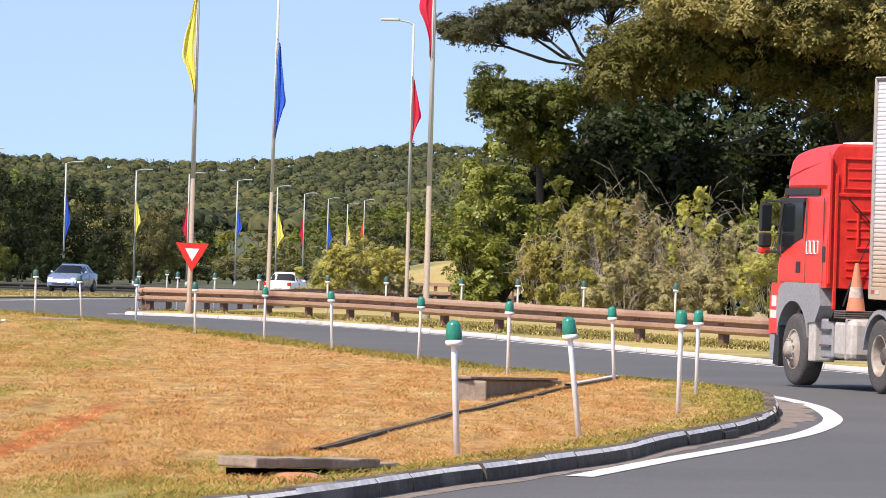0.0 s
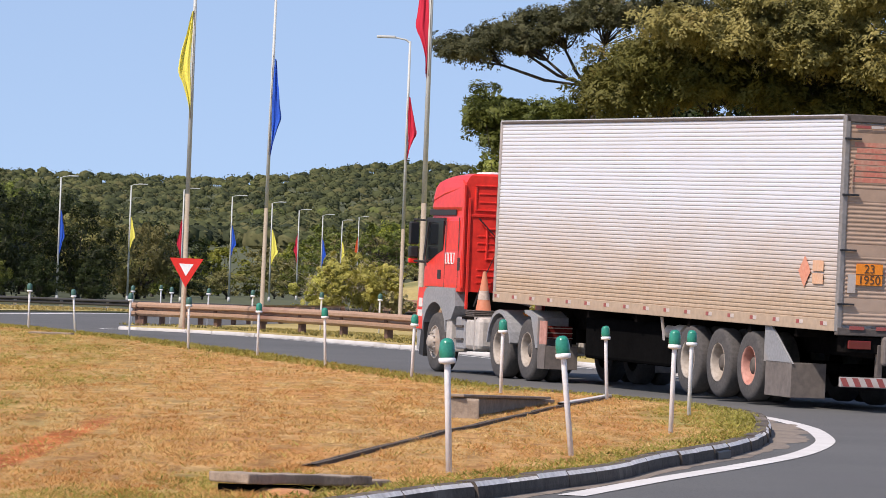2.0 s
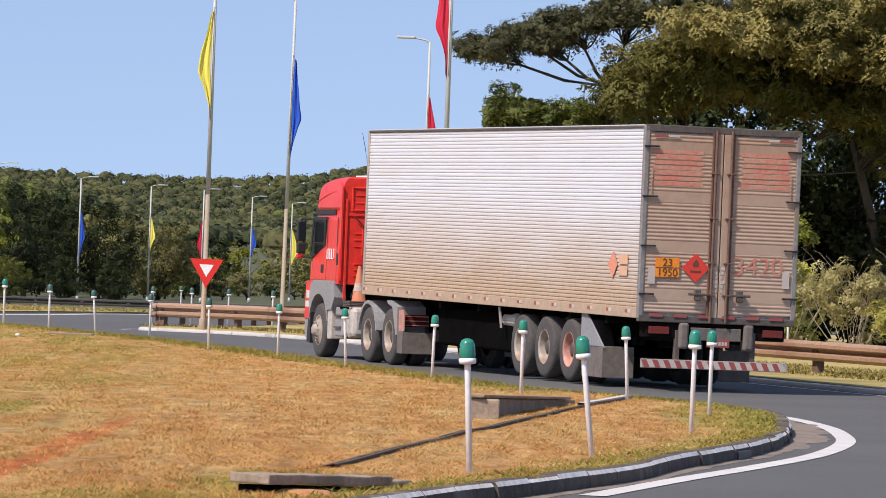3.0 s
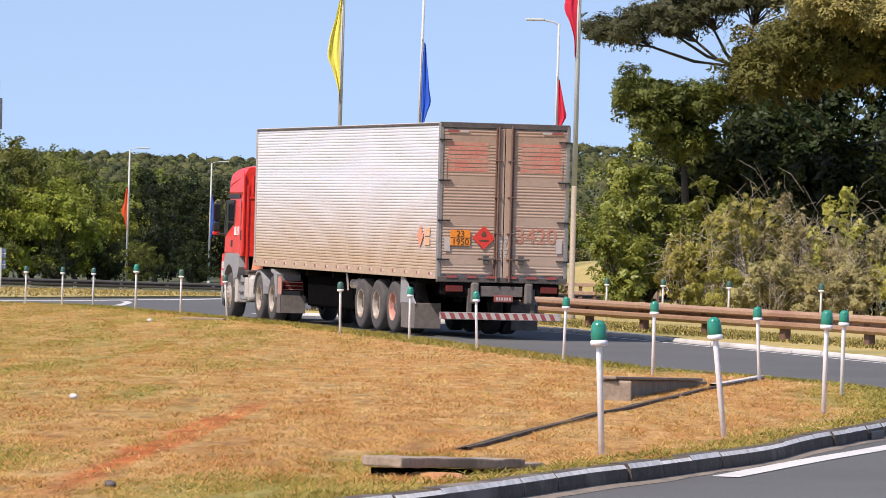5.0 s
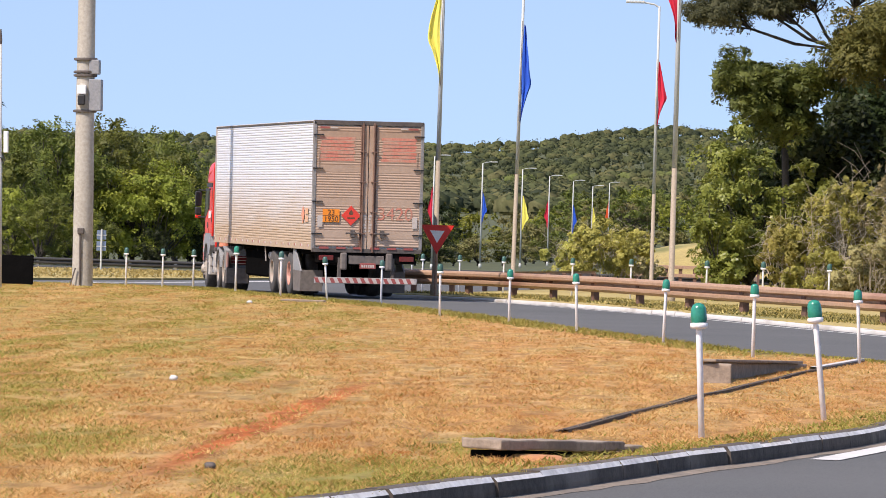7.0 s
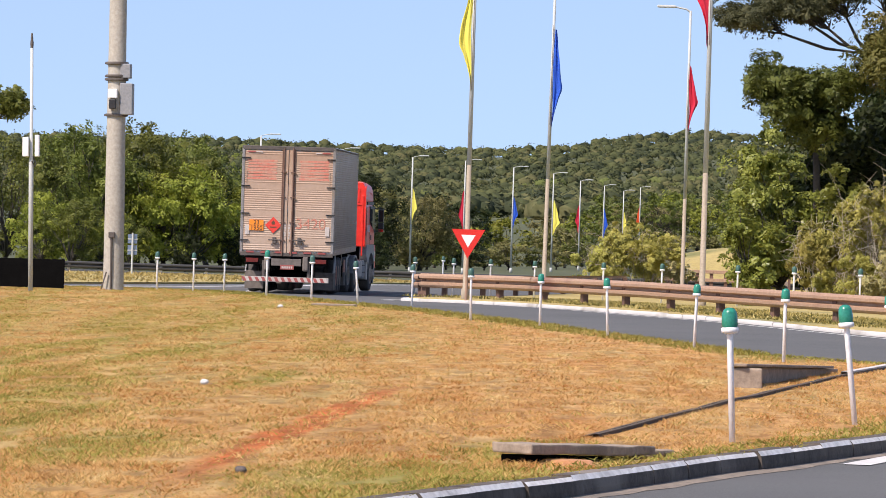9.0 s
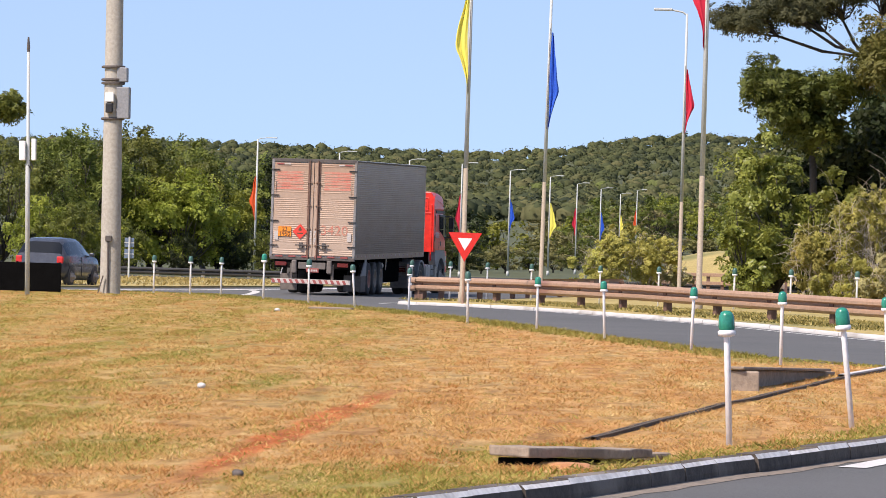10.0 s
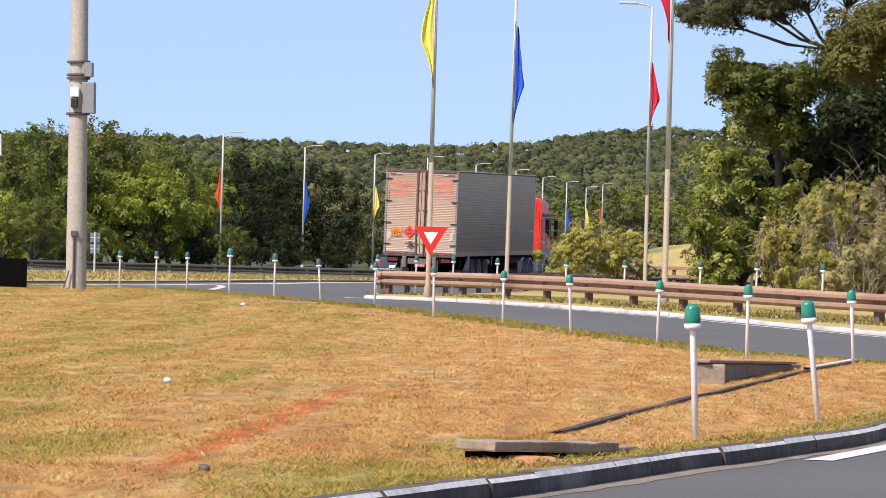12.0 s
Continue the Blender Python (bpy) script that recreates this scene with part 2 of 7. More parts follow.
def dirty_aluminium(name, clean, dirt, low, high, metal, amount, tone=0.25):
    """Sheet aluminium under road dirt that thins out upwards."""
    m, n, l, p = nodes_of(name)
    nt = m.node_tree
    tc = n.new("ShaderNodeTexCoord").outputs["Object"]
    sep = n.new("ShaderNodeSeparateXYZ")
    l.new(tc, sep.inputs[0])
    mp = n.new("ShaderNodeMapping")
    mp.inputs["Scale"].default_value = (0.25, 0.25, 1.0)
    l.new(tc, mp.inputs[0])
    smear = noise_node(nt, mp.outputs[0], 2.2, 5)
    spots = noise_node(nt, tc, 9, 6)
    mr = n.new("ShaderNodeMapRange")
    mr.inputs[1].default_value, mr.inputs[2].default_value = low, high
    mr.inputs[3].default_value, mr.inputs[4].default_value = amount, tone
    l.new(sep.outputs[2], mr.inputs[0])
    ad = n.new("ShaderNodeMath")
    ad.operation = "MULTIPLY_ADD"
    l.new(smear.outputs["Fac"], ad.inputs[0])
    ad.inputs[1].default_value = 0.5
    l.new(mr.outputs[0], ad.inputs[2])
    sb = n.new("ShaderNodeMath")
    sb.operation, sb.use_clamp = "SUBTRACT", True
    l.new(ad.outputs[0], sb.inputs[0])
    sb.inputs[1].default_value = 0.25
    r2 = ramp_node(nt, [(0.3, tuple(0.8 * c for c in dirt)), (0.7, dirt)])
    l.new(spots.outputs["Fac"], r2.inputs[0])
    col = mix_node(nt, clean, r2.outputs[0], sb.outputs[0])
    l.new(col, p.inputs["Base Color"])
    p.inputs["Metallic"].default_value = metal
    rr = n.new("ShaderNodeMapRange")
    rr.inputs[3].default_value, rr.inputs[4].default_value = 0.38, 0.75
    l.new(sb.outputs[0], rr.inputs[0])
    l.new(rr.outputs[0], p.inputs["Roughness"])
    # dents and buckles of the thin sheet
    dent = noise_node(nt, tc, 1.7, 3, 0.5)
    bp = n.new("ShaderNodeBump")
    bp.inputs["Strength"].default_value, bp.inputs["Distance"].default_value = 0.12, 0.03
    l.new(dent.outputs["Fac"], bp.inputs["Height"])
    l.new(bp.outputs[0], p.inputs["Normal"])
    return m


M = dict(
    grass=lawn(),
    meadow=surface("meadow", (0.27, 0.205, 0.07), (0.44, 0.345, 0.12), 0.95, fine=5, coarse=0.15, bump=0.5, stain=(0.13, 0.14, 0.04)),
    shaded_undergrowth=surface("shaded_undergrowth", (0.045, 0.055, 0.022), (0.085, 0.095, 0.035), 0.95, fine=0.5, coarse=0.03, bump=0.5),
    straw=foliage("grass_blades", (0.40, 0.155, 0.050), (0.56, 0.335, 0.140), (0.66, 0.52, 0.27), 0.8, 1.7, 0.20, 0.16),
    pale_straw=foliage("pale_straw", (0.28, 0.225, 0.07), (0.48, 0.39, 0.14), (0.62, 0.50, 0.22), 0.8, 0.4, 0.35),
    green_blades=foliage("green_blades", (0.19, 0.185, 0.035), (0.37, 0.34, 0.075), (0.50, 0.44, 0.15), 0.8),
    weeds=foliage("roadside_weeds", (0.075, 0.085, 0.020), (0.19, 0.185, 0.050), (0.34, 0.29, 0.11), 0.8, 0.6, 0.3),
    asphalt=surface("asphalt", (0.066, 0.068, 0.065), (0.108, 0.109, 0.103), 0.85, fine=40, coarse=0.22, bump=0.25, stain=(0.085, 0.084, 0.082)),
    paint_white=surface("road_paint", (0.66, 0.655, 0.63), (0.50, 0.49, 0.465), 0.7, fine=25, coarse=1.5, bump=0.1),
    kerb=surface("kerb_concrete", (0.048, 0.037, 0.028), (0.108, 0.087, 0.068), 0.9, fine=12, coarse=1.6, bump=0.7, stain=(0.19, 0.16, 0.13)),
    kerb_top=surface("worn_white_paint", (0.46, 0.43, 0.40), (0.82, 0.80, 0.76), 0.9, fine=9, coarse=1.3, bump=0.4, spread=(0.34, 0.52)),
    dust=surface("road_dust", (0.15, 0.125, 0.10), (0.25, 0.205, 0.16), 0.95, fine=14, coarse=1.5, bump=0.3, stain=(0.13, 0.115, 0.10)),
    whitewash=surface("whitewash", (0.62, 0.60, 0.56), (0.46, 0.44, 0.41), 0.85, fine=14, coarse=1.0, bump=0.4, stain=(0.34, 0.31, 0.27)),
    old_concrete=surface("old_concrete", (0.22, 0.165, 0.115), (0.33, 0.255, 0.18), 0.95, fine=16, coarse=2.5, bump=0.6, stain=(0.12, 0.10, 0.085)),
    dark_edging=surface("trench_dark_concrete", (0.055, 0.042, 0.030), (0.12, 0.092, 0.066), 0.95, fine=16, coarse=2.5, bump=0.6),
    soil=surface("red_soil", (0.36, 0.15, 0.06), (0.50, 0.24, 0.11), 0.95, fine=20, coarse=3, bump=0.7),
    pole_tan=surface("rusty_tan_steel", (0.27, 0.22, 0.155), (0.35, 0.29, 0.215), 0.7, 0.1, fine=20, coarse=1.5, bump=0.05),
    old_sleeve=surface("worn_cone_sleeve", (0.36, 0.26, 0.20), (0.52, 0.43, 0.37), 0.8, fine=14, coarse=4, bump=0.05),
    pole_concrete=surface("pole_concrete", (0.35, 0.32, 0.265), (0.42, 0.39, 0.33), 0.9, fine=14, coarse=0.8, bump=0.25),
    galvanised=surface("galvanised_steel", (0.40, 0.42, 0.40), (0.48, 0.50, 0.475), 0.6, 0.0, fine=30, coarse=0.8, bump=0.05),
    rail_brown=surface("weathered_brown_rail", (0.31, 0.185, 0.115), (0.41, 0.265, 0.175), 0.6, 0.1, fine=16, coarse=0.5, bump=0.1, stain=(0.25, 0.13, 0.09)),
    rail_post=surface("rusty_post", (0.11, 0.06, 0.04), (0.18, 0.10, 0.07), 0.8, fine=20, coarse=3, bump=0.2),
    rail_dark=surface("dark_rail", (0.03, 0.03, 0.03), (0.06, 0.06, 0.06), 0.7, fine=20, coarse=1, bump=0.1),
    white_tube=surface("white_tube", (0.80, 0.80, 0.80), (0.72, 0.72, 0.71), 0.45, fine=20, coarse=3, bump=0.03),
    green_plastic=surface("green_plastic", (0.012, 0.17, 0.12), (0.02, 0.24, 0.16), 0.25, fine=30, coarse=8, bump=0.02),
    old_green=surface("faded_green_plastic", (0.03, 0.09, 0.075), (0.05, 0.13, 0.10), 0.4, fine=30, coarse=8, bump=0.02),
    flag_yellow=cloth("yellow_cloth", (0.95, 0.85, 0.18), (0.92, 0.80, 0.14)),
    flag_blue=cloth("blue_cloth", (0.02, 0.10, 0.58), (0.03, 0.15, 0.68)),
    flag_red=cloth("red_cloth", (0.74, 0.035, 0.075), (0.66, 0.025, 0.06)),
    flag_orange=cloth("orange_cloth", (0.80, 0.12, 0.03), (0.70, 0.09, 0.02)),
    sign_red=surface("sign_red", (0.72, 0.03, 0.015), (0.66, 0.025, 0.015), 0.4, fine=20, coarse=2, bump=0.0),
    sign_white=surface("sign_white", (0.82, 0.82, 0.80), (0.76, 0.76, 0.74), 0.4, fine=20, coarse=2, bump=0.0),
    cab_red=surface("red_lacquer", (0.68, 0.032, 0.022), (0.74, 0.045, 0.030), 0.32, fine=8, coarse=0.6, bump=0.0),
    cab_grey=surface("grey_plastic", (0.22, 0.228, 0.235), (0.28, 0.285, 0.29), 0.55, fine=20, coarse=1.5, bump=0.05, stain=(0.27, 0.24, 0.21)),
    tank=surface("dusty_tank", (0.42, 0.395, 0.355), (0.52, 0.485, 0.435), 0.55, 0.1, fine=10, coarse=1.5, bump=0.05, stain=(0.34, 0.25, 0.18)),
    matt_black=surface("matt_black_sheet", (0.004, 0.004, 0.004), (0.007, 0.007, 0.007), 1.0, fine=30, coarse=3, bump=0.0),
    black=surface("black_plastic", (0.012, 0.012, 0.013), (0.025, 0.025, 0.026), 0.5, fine=30, coarse=3, bump=0.05),
    # Sunk to near black to carry the shade under the trailer.
    chassis=surface("dirty_shaded_chassis", (0.006, 0.0055, 0.005), (0.014, 0.012, 0.011), 1.0, fine=12, coarse=1.5, bump=0.2),
    rubber=surface("tyre_rubber", (0.045, 0.043, 0.041), (0.085, 0.078, 0.072), 0.85, fine=25, coarse=3, bump=0.2),
    wheel_steel=surface("dusty_wheel_steel", (0.30, 0.26, 0.215), (0.42, 0.37, 0.31), 0.65, 0.15, fine=12, coarse=3, bump=0.1, stain=(0.30, 0.20, 0.14)),
    wheel_red=surface("red_dusty_wheel", (0.42, 0.17, 0.13), (0.52, 0.28, 0.22), 0.6, 0.1, fine=12, coarse=3, bump=0.1),
    # Dark tone holds both grime and the shade deep in the rim.
    hub_dark=surface("dirty_shaded_hub", (0.055, 0.047, 0.04), (0.11, 0.092, 0.075), 0.8, fine=12, coarse=3, bump=0.2),
    flap=surface("dusty_mudflap", (0.11, 0.095, 0.085), (0.17, 0.145, 0.125), 0.8, fine=10, coarse=1.5, bump=0.1),
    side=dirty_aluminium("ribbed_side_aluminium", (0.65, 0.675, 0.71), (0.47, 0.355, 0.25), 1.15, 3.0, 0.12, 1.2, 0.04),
    # Darker copy of the side sheet: dust, and the right flank's shade in colour.
    dusty_shaded_side=dirty_aluminium("dusty_shaded_side_aluminium", (0.42, 0.395, 0.36), (0.33, 0.255, 0.185), 1.15, 3.8, 0.1, 1.1, 0.4),
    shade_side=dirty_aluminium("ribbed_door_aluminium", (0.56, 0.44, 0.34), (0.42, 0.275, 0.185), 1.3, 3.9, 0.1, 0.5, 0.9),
    roof=surface("roof_sheet", (0.55, 0.55, 0.54), (0.65, 0.64, 0.62), 0.5, 0.4, fine=8, coarse=0.5, bump=0.05),
    frame=surface("galvanised_frame", (0.36, 0.33, 0.30), (0.48, 0.44, 0.40), 0.5, 0.4, fine=14, coarse=1.5, bump=0.05, stain=(0.30, 0.22, 0.15)),
    post_grey=surface("dusty_grey_post", (0.20, 0.19, 0.18), (0.28, 0.265, 0.25), 0.6, 0.2, fine=14, coarse=1.5, bump=0.05, stain=(0.24, 0.19, 0.14)),
    hinge=surface("dark_iron", (0.06, 0.05, 0.045), (0.12, 0.10, 0.085), 0.7, fine=20, coarse=3, bump=0.1),
    tape_red=surface("red_tape", (0.36, 0.07, 0.06), (0.29, 0.085, 0.07), 0.5, fine=30, coarse=3, bump=0.0),
    tape_white=surface("white_tape", (0.58, 0.52, 0.47), (0.46, 0.40, 0.35), 0.5, fine=30, coarse=3, bump=0.0),
    faded_red=surface("faded_red_print", (0.60, 0.15, 0.10), (0.50, 0.29, 0.20), 0.75, fine=20, coarse=3.5, bump=0.0, spread=(0.42, 0.58)),
    hazard_orange=surface("orange_plate", (0.90, 0.28, 0.02), (0.80, 0.24, 0.02), 0.6, fine=20, coarse=3, bump=0.0),
    faded_orange=surface("sun_bleached_orange", (0.66, 0.34, 0.19), (0.58, 0.38, 0.25), 0.7, fine=20, coarse=5, bump=0.0),
    faded_diamond=surface("sun_bleached_red", (0.66, 0.22, 0.13), (0.58, 0.30, 0.20), 0.7, fine=20, coarse=5, bump=0.0),
    hazard_red=surface("red_diamond", (0.75, 0.05, 0.03), (0.66, 0.05, 0.03), 0.6, fine=20, coarse=3, bump=0.0),
    print_black=surface("dark_print", (0.09, 0.045, 0.02), (0.13, 0.06, 0.03), 0.7, fine=20, coarse=3, bump=0.0),
    cone=surface("dusty_orange_cone", (0.50, 0.14, 0.06), (0.36, 0.16, 0.095), 0.7, fine=14, coarse=4, bump=0.05),
    glass=glassy("dark_glass", (0.012, 0.014, 0.016)),
    car_grey=surface("grey_lacquer", (0.070, 0.075, 0.088), (0.085, 0.09, 0.103), 0.2, 0.4, fine=6, coarse=0.8, bump=0.0),
    car_blue=surface("silver_blue_lacquer", (0.22, 0.29, 0.40), (0.26, 0.33, 0.44), 0.25, 0.5, fine=6, coarse=0.8, bump=0.0),
    car_white=surface("white_lacquer", (0.80, 0.80, 0.80), (0.74, 0.74, 0.74), 0.3, fine=6, coarse=0.8, bump=0.0),
    lamp_red=surface("red_lens", (0.17, 0.020, 0.018), (0.12, 0.018, 0.015), 0.15, fine=20, coarse=5, bump=0.0),
    lamp_tail=surface("bright_red_lens", (0.55, 0.02, 0.02), (0.45, 0.018, 0.018), 0.15, fine=20, coarse=5, bump=0.0),
    pale_stone=surface("pale_stone", (0.46, 0.45, 0.43), (0.60, 0.59, 0.57), 0.9, fine=20, coarse=5, bump=0.2),
    lamp_clear=surface("clear_lens", (0.75, 0.75, 0.72), (0.65, 0.65, 0.62), 0.1, fine=20, coarse=5, bump=0.0),
    chrome=surface("bright_metal", (0.70, 0.70, 0.70), (0.60, 0.60, 0.60), 0.2, 0.9, fine=10, coarse=3, bump=0.0),
    bark=surface("bark", (0.030, 0.026, 0.021), (0.065, 0.055, 0.045), 0.95, fine=14, coarse=3, bump=0.6),
    twig=surface("grey_twigs", (0.32, 0.27, 0.20), (0.52, 0.46, 0.36), 0.9, fine=14, coarse=3, bump=0.2),
    # Dark green leaves, lowered further for the shade under the tall crowns.
    leaf_big=foliage("dark_green_shaded_leaves", (0.012, 0.020, 0.006), (0.040, 0.056, 0.015), (0.10, 0.11, 0.035), 0.5),
    leaf_olive=foliage("olive_leaves", (0.050, 0.068, 0.015), (0.205, 0.20, 0.046), (0.30, 0.22, 0.075), 0.6, 0.55, 0.14),
    # Brownish leaves whose colour is raised to carry the sun on the upper crown.
    leaf_brown=foliage("sun_lightened_brownish_leaves", (0.105, 0.105, 0.032), (0.34, 0.295, 0.095), (0.44, 0.32, 0.14), 0.6, 0.6, 0.14),
    leaf_pale=foliage("pale_wood_leaves", (0.10, 0.105, 0.036), (0.26, 0.235, 0.085), (0.36, 0.30, 0.14), 0.6, 0.4, 0.12),
    leaf_feather=foliage("dark_feather_leaves", (0.042, 0.065, 0.014), (0.150, 0.175, 0.036), (0.26, 0.25, 0.06), 0.5, 0.9, 0.12),
    leaf_dusk=foliage("dusky_leaves", (0.045, 0.050, 0.022), (0.105, 0.100, 0.045), (0.16, 0.125, 0.06), 0.6, 0.9, 0.10),
    leaf_mid=foliage("fresh_leaves", (0.105, 0.130, 0.024), (0.265, 0.285, 0.058), (0.40, 0.41, 0.14), 0.35, 1.6, 0.24),
    leaf_bright=foliage("bright_leaves", (0.100, 0.130, 0.016), (0.31, 0.325, 0.048), (0.32, 0.33, 0.08), 0.5, 0.5, 0.12),
    leaf_wood=foliage("wood_leaves", (0.065, 0.088, 0.018), (0.18, 0.20, 0.040), (0.24, 0.24, 0.07), 0.5, 0.5, 0.12),
    leaf_dry=foliage("dry_leaves", (0.23, 0.205, 0.085), (0.47, 0.41, 0.19), (0.55, 0.46, 0.26), 0.6, 1.2, 0.16),
    leaf_far=far_foliage("far_leaves", [(0.15, (0.047, 0.060, 0.036)), (0.38, (0.082, 0.096, 0.046)), (0.58, (0.112, 0.125, 0.054)), (0.74, (0.152, 0.147, 0.068)), (0.92, (0.148, 0.178, 0.057))]),
    leaf_scrub=foliage("scrub_leaves", (0.21, 0.20, 0.046), (0.46, 0.42, 0.105), (0.56, 0.46, 0.17), 0.6, 1.2, 0.16),
    pit_concrete=surface("stained_pit_concrete", (0.20, 0.155, 0.115), (0.36, 0.285, 0.215), 0.95, fine=16, coarse=2.5, bump=0.6, stain=(0.22, 0.17, 0.13)),
)


# No gloss: the black screen and the painted-in shade stay black.
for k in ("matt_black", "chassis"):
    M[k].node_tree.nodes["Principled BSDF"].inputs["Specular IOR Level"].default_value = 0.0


# ---- mesh helpers ----
def obj(name, bm, material, parent=None, label="", smooth=False):
    me = bpy.data.meshes.new(name)
    bm.normal_update()
    bm.to_mesh(me)
    bm.free()
    if smooth:
        me.shade_smooth()
    for m in material if isinstance(material, (list, tuple)) else [material]:
        me.materials.append(m)
    ob = new(name, me)
    ob.parent = parent
    return tagged(ob, label)


def part(name, bm, material, parent, label="", smooth=False):
    return obj(name, bm, material, parent, label, smooth)


def raw(name, verts, faces, material, parent=None, label="", smooth=False):
    me = bpy.data.meshes.new(name)
    me.from_pydata(verts, [], faces)
    me.materials.append(material)
    if smooth:
        me.shade_smooth()
    ob = new(name, me)
    ob.parent = parent
    return tagged(ob, label)


def thing(name, m=None):
    e = new(name)
    e.empty_display_size = 0.3
    e.matrix_world = m or Matrix()
    return e


def box(bm, lo, hi, bevel=0.0, m=None):
    r = bmesh.ops.create_cube(bm, size=1.0)
    c = [(a + b) / 2 for a, b in zip(lo, hi)]
    s = [abs(b - a) for a, b in zip(lo, hi)]
    for v in r["verts"]:
        v.co = Vector((c[i] + v.co[i] * s[i] for i in range(3)))
    if bevel:
        es = list({e for v in r["verts"] for e in v.link_edges})
        out = bmesh.ops.bevel(bm, geom=es, offset=bevel, segments=2, affect="EDGES", profile=0.5)
        vs = list({v for f in out["faces"] for v in f.verts} | {v for v in r["verts"] if v.is_valid})
    else:
        vs = r["verts"]
    if m:
        bmesh.ops.transform(bm, matrix=m, verts=vs)
    return vs


def boxed(lo, hi, bevel=0.0, m=None):
    bm = bmesh.new()
    box(bm, lo, hi, bevel, m)
    return bm


def lathe(bm, profile, m=None, n=20, caps=True):
    """A solid of revolution round z: profile of (radius, height)."""
    m = m or Matrix()
    rings = []
    for r, z in profile:
        rings.append([bm.verts.new(m @ Vector((r * math.cos(2 * math.pi * k / n), r * math.sin(2 * math.pi * k / n), z))) for k in range(n)])
    for a, b in zip(rings, rings[1:]):
        for k in range(n):
            bm.faces.new((a[k], a[(k + 1) % n], b[(k + 1) % n], b[k]))
    if caps:
        bm.faces.new(rings[0][::-1])
        bm.faces.new(rings[-1])
    return bm


def tube(bm, pts, radii, n=6):
    """A tapered tube along points."""
    pts = [Vector(p) for p in pts]
    rings = []
    for i, p in enumerate(pts):
        d = (pts[min(i + 1, len(pts) - 1)] - pts[max(i - 1, 0)]).normalized()
        a = d.orthogonal().normalized()
        b = d.cross(a)
        rings.append([bm.verts.new(p + radii[i] * (math.cos(2 * math.pi * k / n) * a + math.sin(2 * math.pi * k / n) * b)) for k in range(n)])
    for r0, r1 in zip(rings, rings[1:]):
        best = min(range(n), key=lambda s: (r0[0].co - r1[s].co).length)
        for k in range(n):
            bm.faces.new((r0[k], r0[(k + 1) % n], r1[(k + 1 + best) % n], r1[(k + best) % n]))
    bm.faces.new(rings[-1])
    bm.faces.new(rings[0][::-1])
    return bm


def prism(bm, outline, y0, y1, axes="xz"):
    """An outline drawn in two axes, drawn out along the third from y0 to y1."""
    third = ({"x", "y", "z"} - set(axes)).pop()

    def at(p, d):
        c = {axes[0]: p[0], axes[1]: p[1], third: d}
        return bm.verts.new((c["x"], c["y"], c["z"]))
    a, b = [at(p, y0) for p in outline], [at(p, y1) for p in outline]
    n = len(outline)
    for i in range(n):
        bm.faces.new((a[i], a[(i + 1) % n], b[(i + 1) % n], b[i]))
    bm.faces.new(a[::-1])
    bm.faces.new(b)
    bmesh.ops.recalc_face_normals(bm, faces=bm.faces)
    return bm


def text_mesh(s, size, name="lettering"):
    c = bpy.data.curves.new(name, "FONT")
    c.body, c.size, c.align_x, c.align_y, c.extrude = s, size, "CENTER", "CENTER", 0.002
    o = bpy.data.objects.new(name, c)
    scene.collection.objects.link(o)
    me = bpy.data.meshes.new_from_object(o)
    bpy.data.objects.remove(o)
    bpy.data.curves.remove(c)
    return me


def letters(s, size, material, parent, m, label=""):
    me = text_mesh(s, size)
    me.materials.append(material)
    ob = new("lettering", me)
    ob.parent = parent
    ob.matrix_basis = m
    return tagged(ob, label)


# ---- the lie of the land ----
LAND_Y = (0, 60, 73, 90, 105, 117, 128, 146, 160, 185, 215, 250, 285, 330, 650, 900, 1800, 3000, 3400, 4800)
LAND_Z = (0, -0.01, -0.05, 0.01, 0.08, 0.105, 0.07, -0.05, -0.08, -0.11, -0.25, -0.5, -0.75, -1.0, -1.0, 5.0, 13.0, 55.0, 53.0, 10.0)


def land(y):
    return float(np.interp(y, LAND_Y, LAND_Z))


def turf(y):
    """How far the island's turf stands above the road: kerb-high at the near end, nearly flush at the far one."""
    return float(np.interp(y, (0, 60, 74, 100, 140), (0.10, 0.10, 0.062, 0.036, 0.03)))


def smooth_line(pts, step=0.5):
    """A curve through plan points (Catmull-Rom), cut into short steps."""
    out = []
    P = [Vector((p[0], p[1])) for p in pts]
    P = [2 * P[0] - P[1]] + P + [2 * P[-1] - P[-2]]
    for i in range(1, len(P) - 2):
        n = max(2, int((P[i + 1] - P[i]).length / step))
        for k in range(n):
            t = k / n
            a, b, c, d = P[i - 1], P[i], P[i + 1], P[i + 2]
            out.append(0.5 * ((2 * b) + (c - a) * t + (2 * a - 5 * b + 4 * c - d) * t * t + (3 * b - 3 * c + d - a) * t ** 3))
    out.append(P[-2])
    return out


def offset_line(line, d):
    """The line moved d to its left."""
    res = []
    for i, p in enumerate(line):
        t = (line[min(i + 1, len(line) - 1)] - line[max(i - 1, 0)]).normalized()
        res.append(p + Vector((-t.y, t.x)) * d)
    return res


def inside(poly, x, y):
    res, j = False, len(poly) - 1
    for i in range(len(poly)):
        (xi, yi), (xj, yj) = poly[i], poly[j]
        if (yi > y) != (yj > y) and x < (xj - xi) * (y - yi) / (yj - yi) + xi:
            res = not res
        j = i
    return res


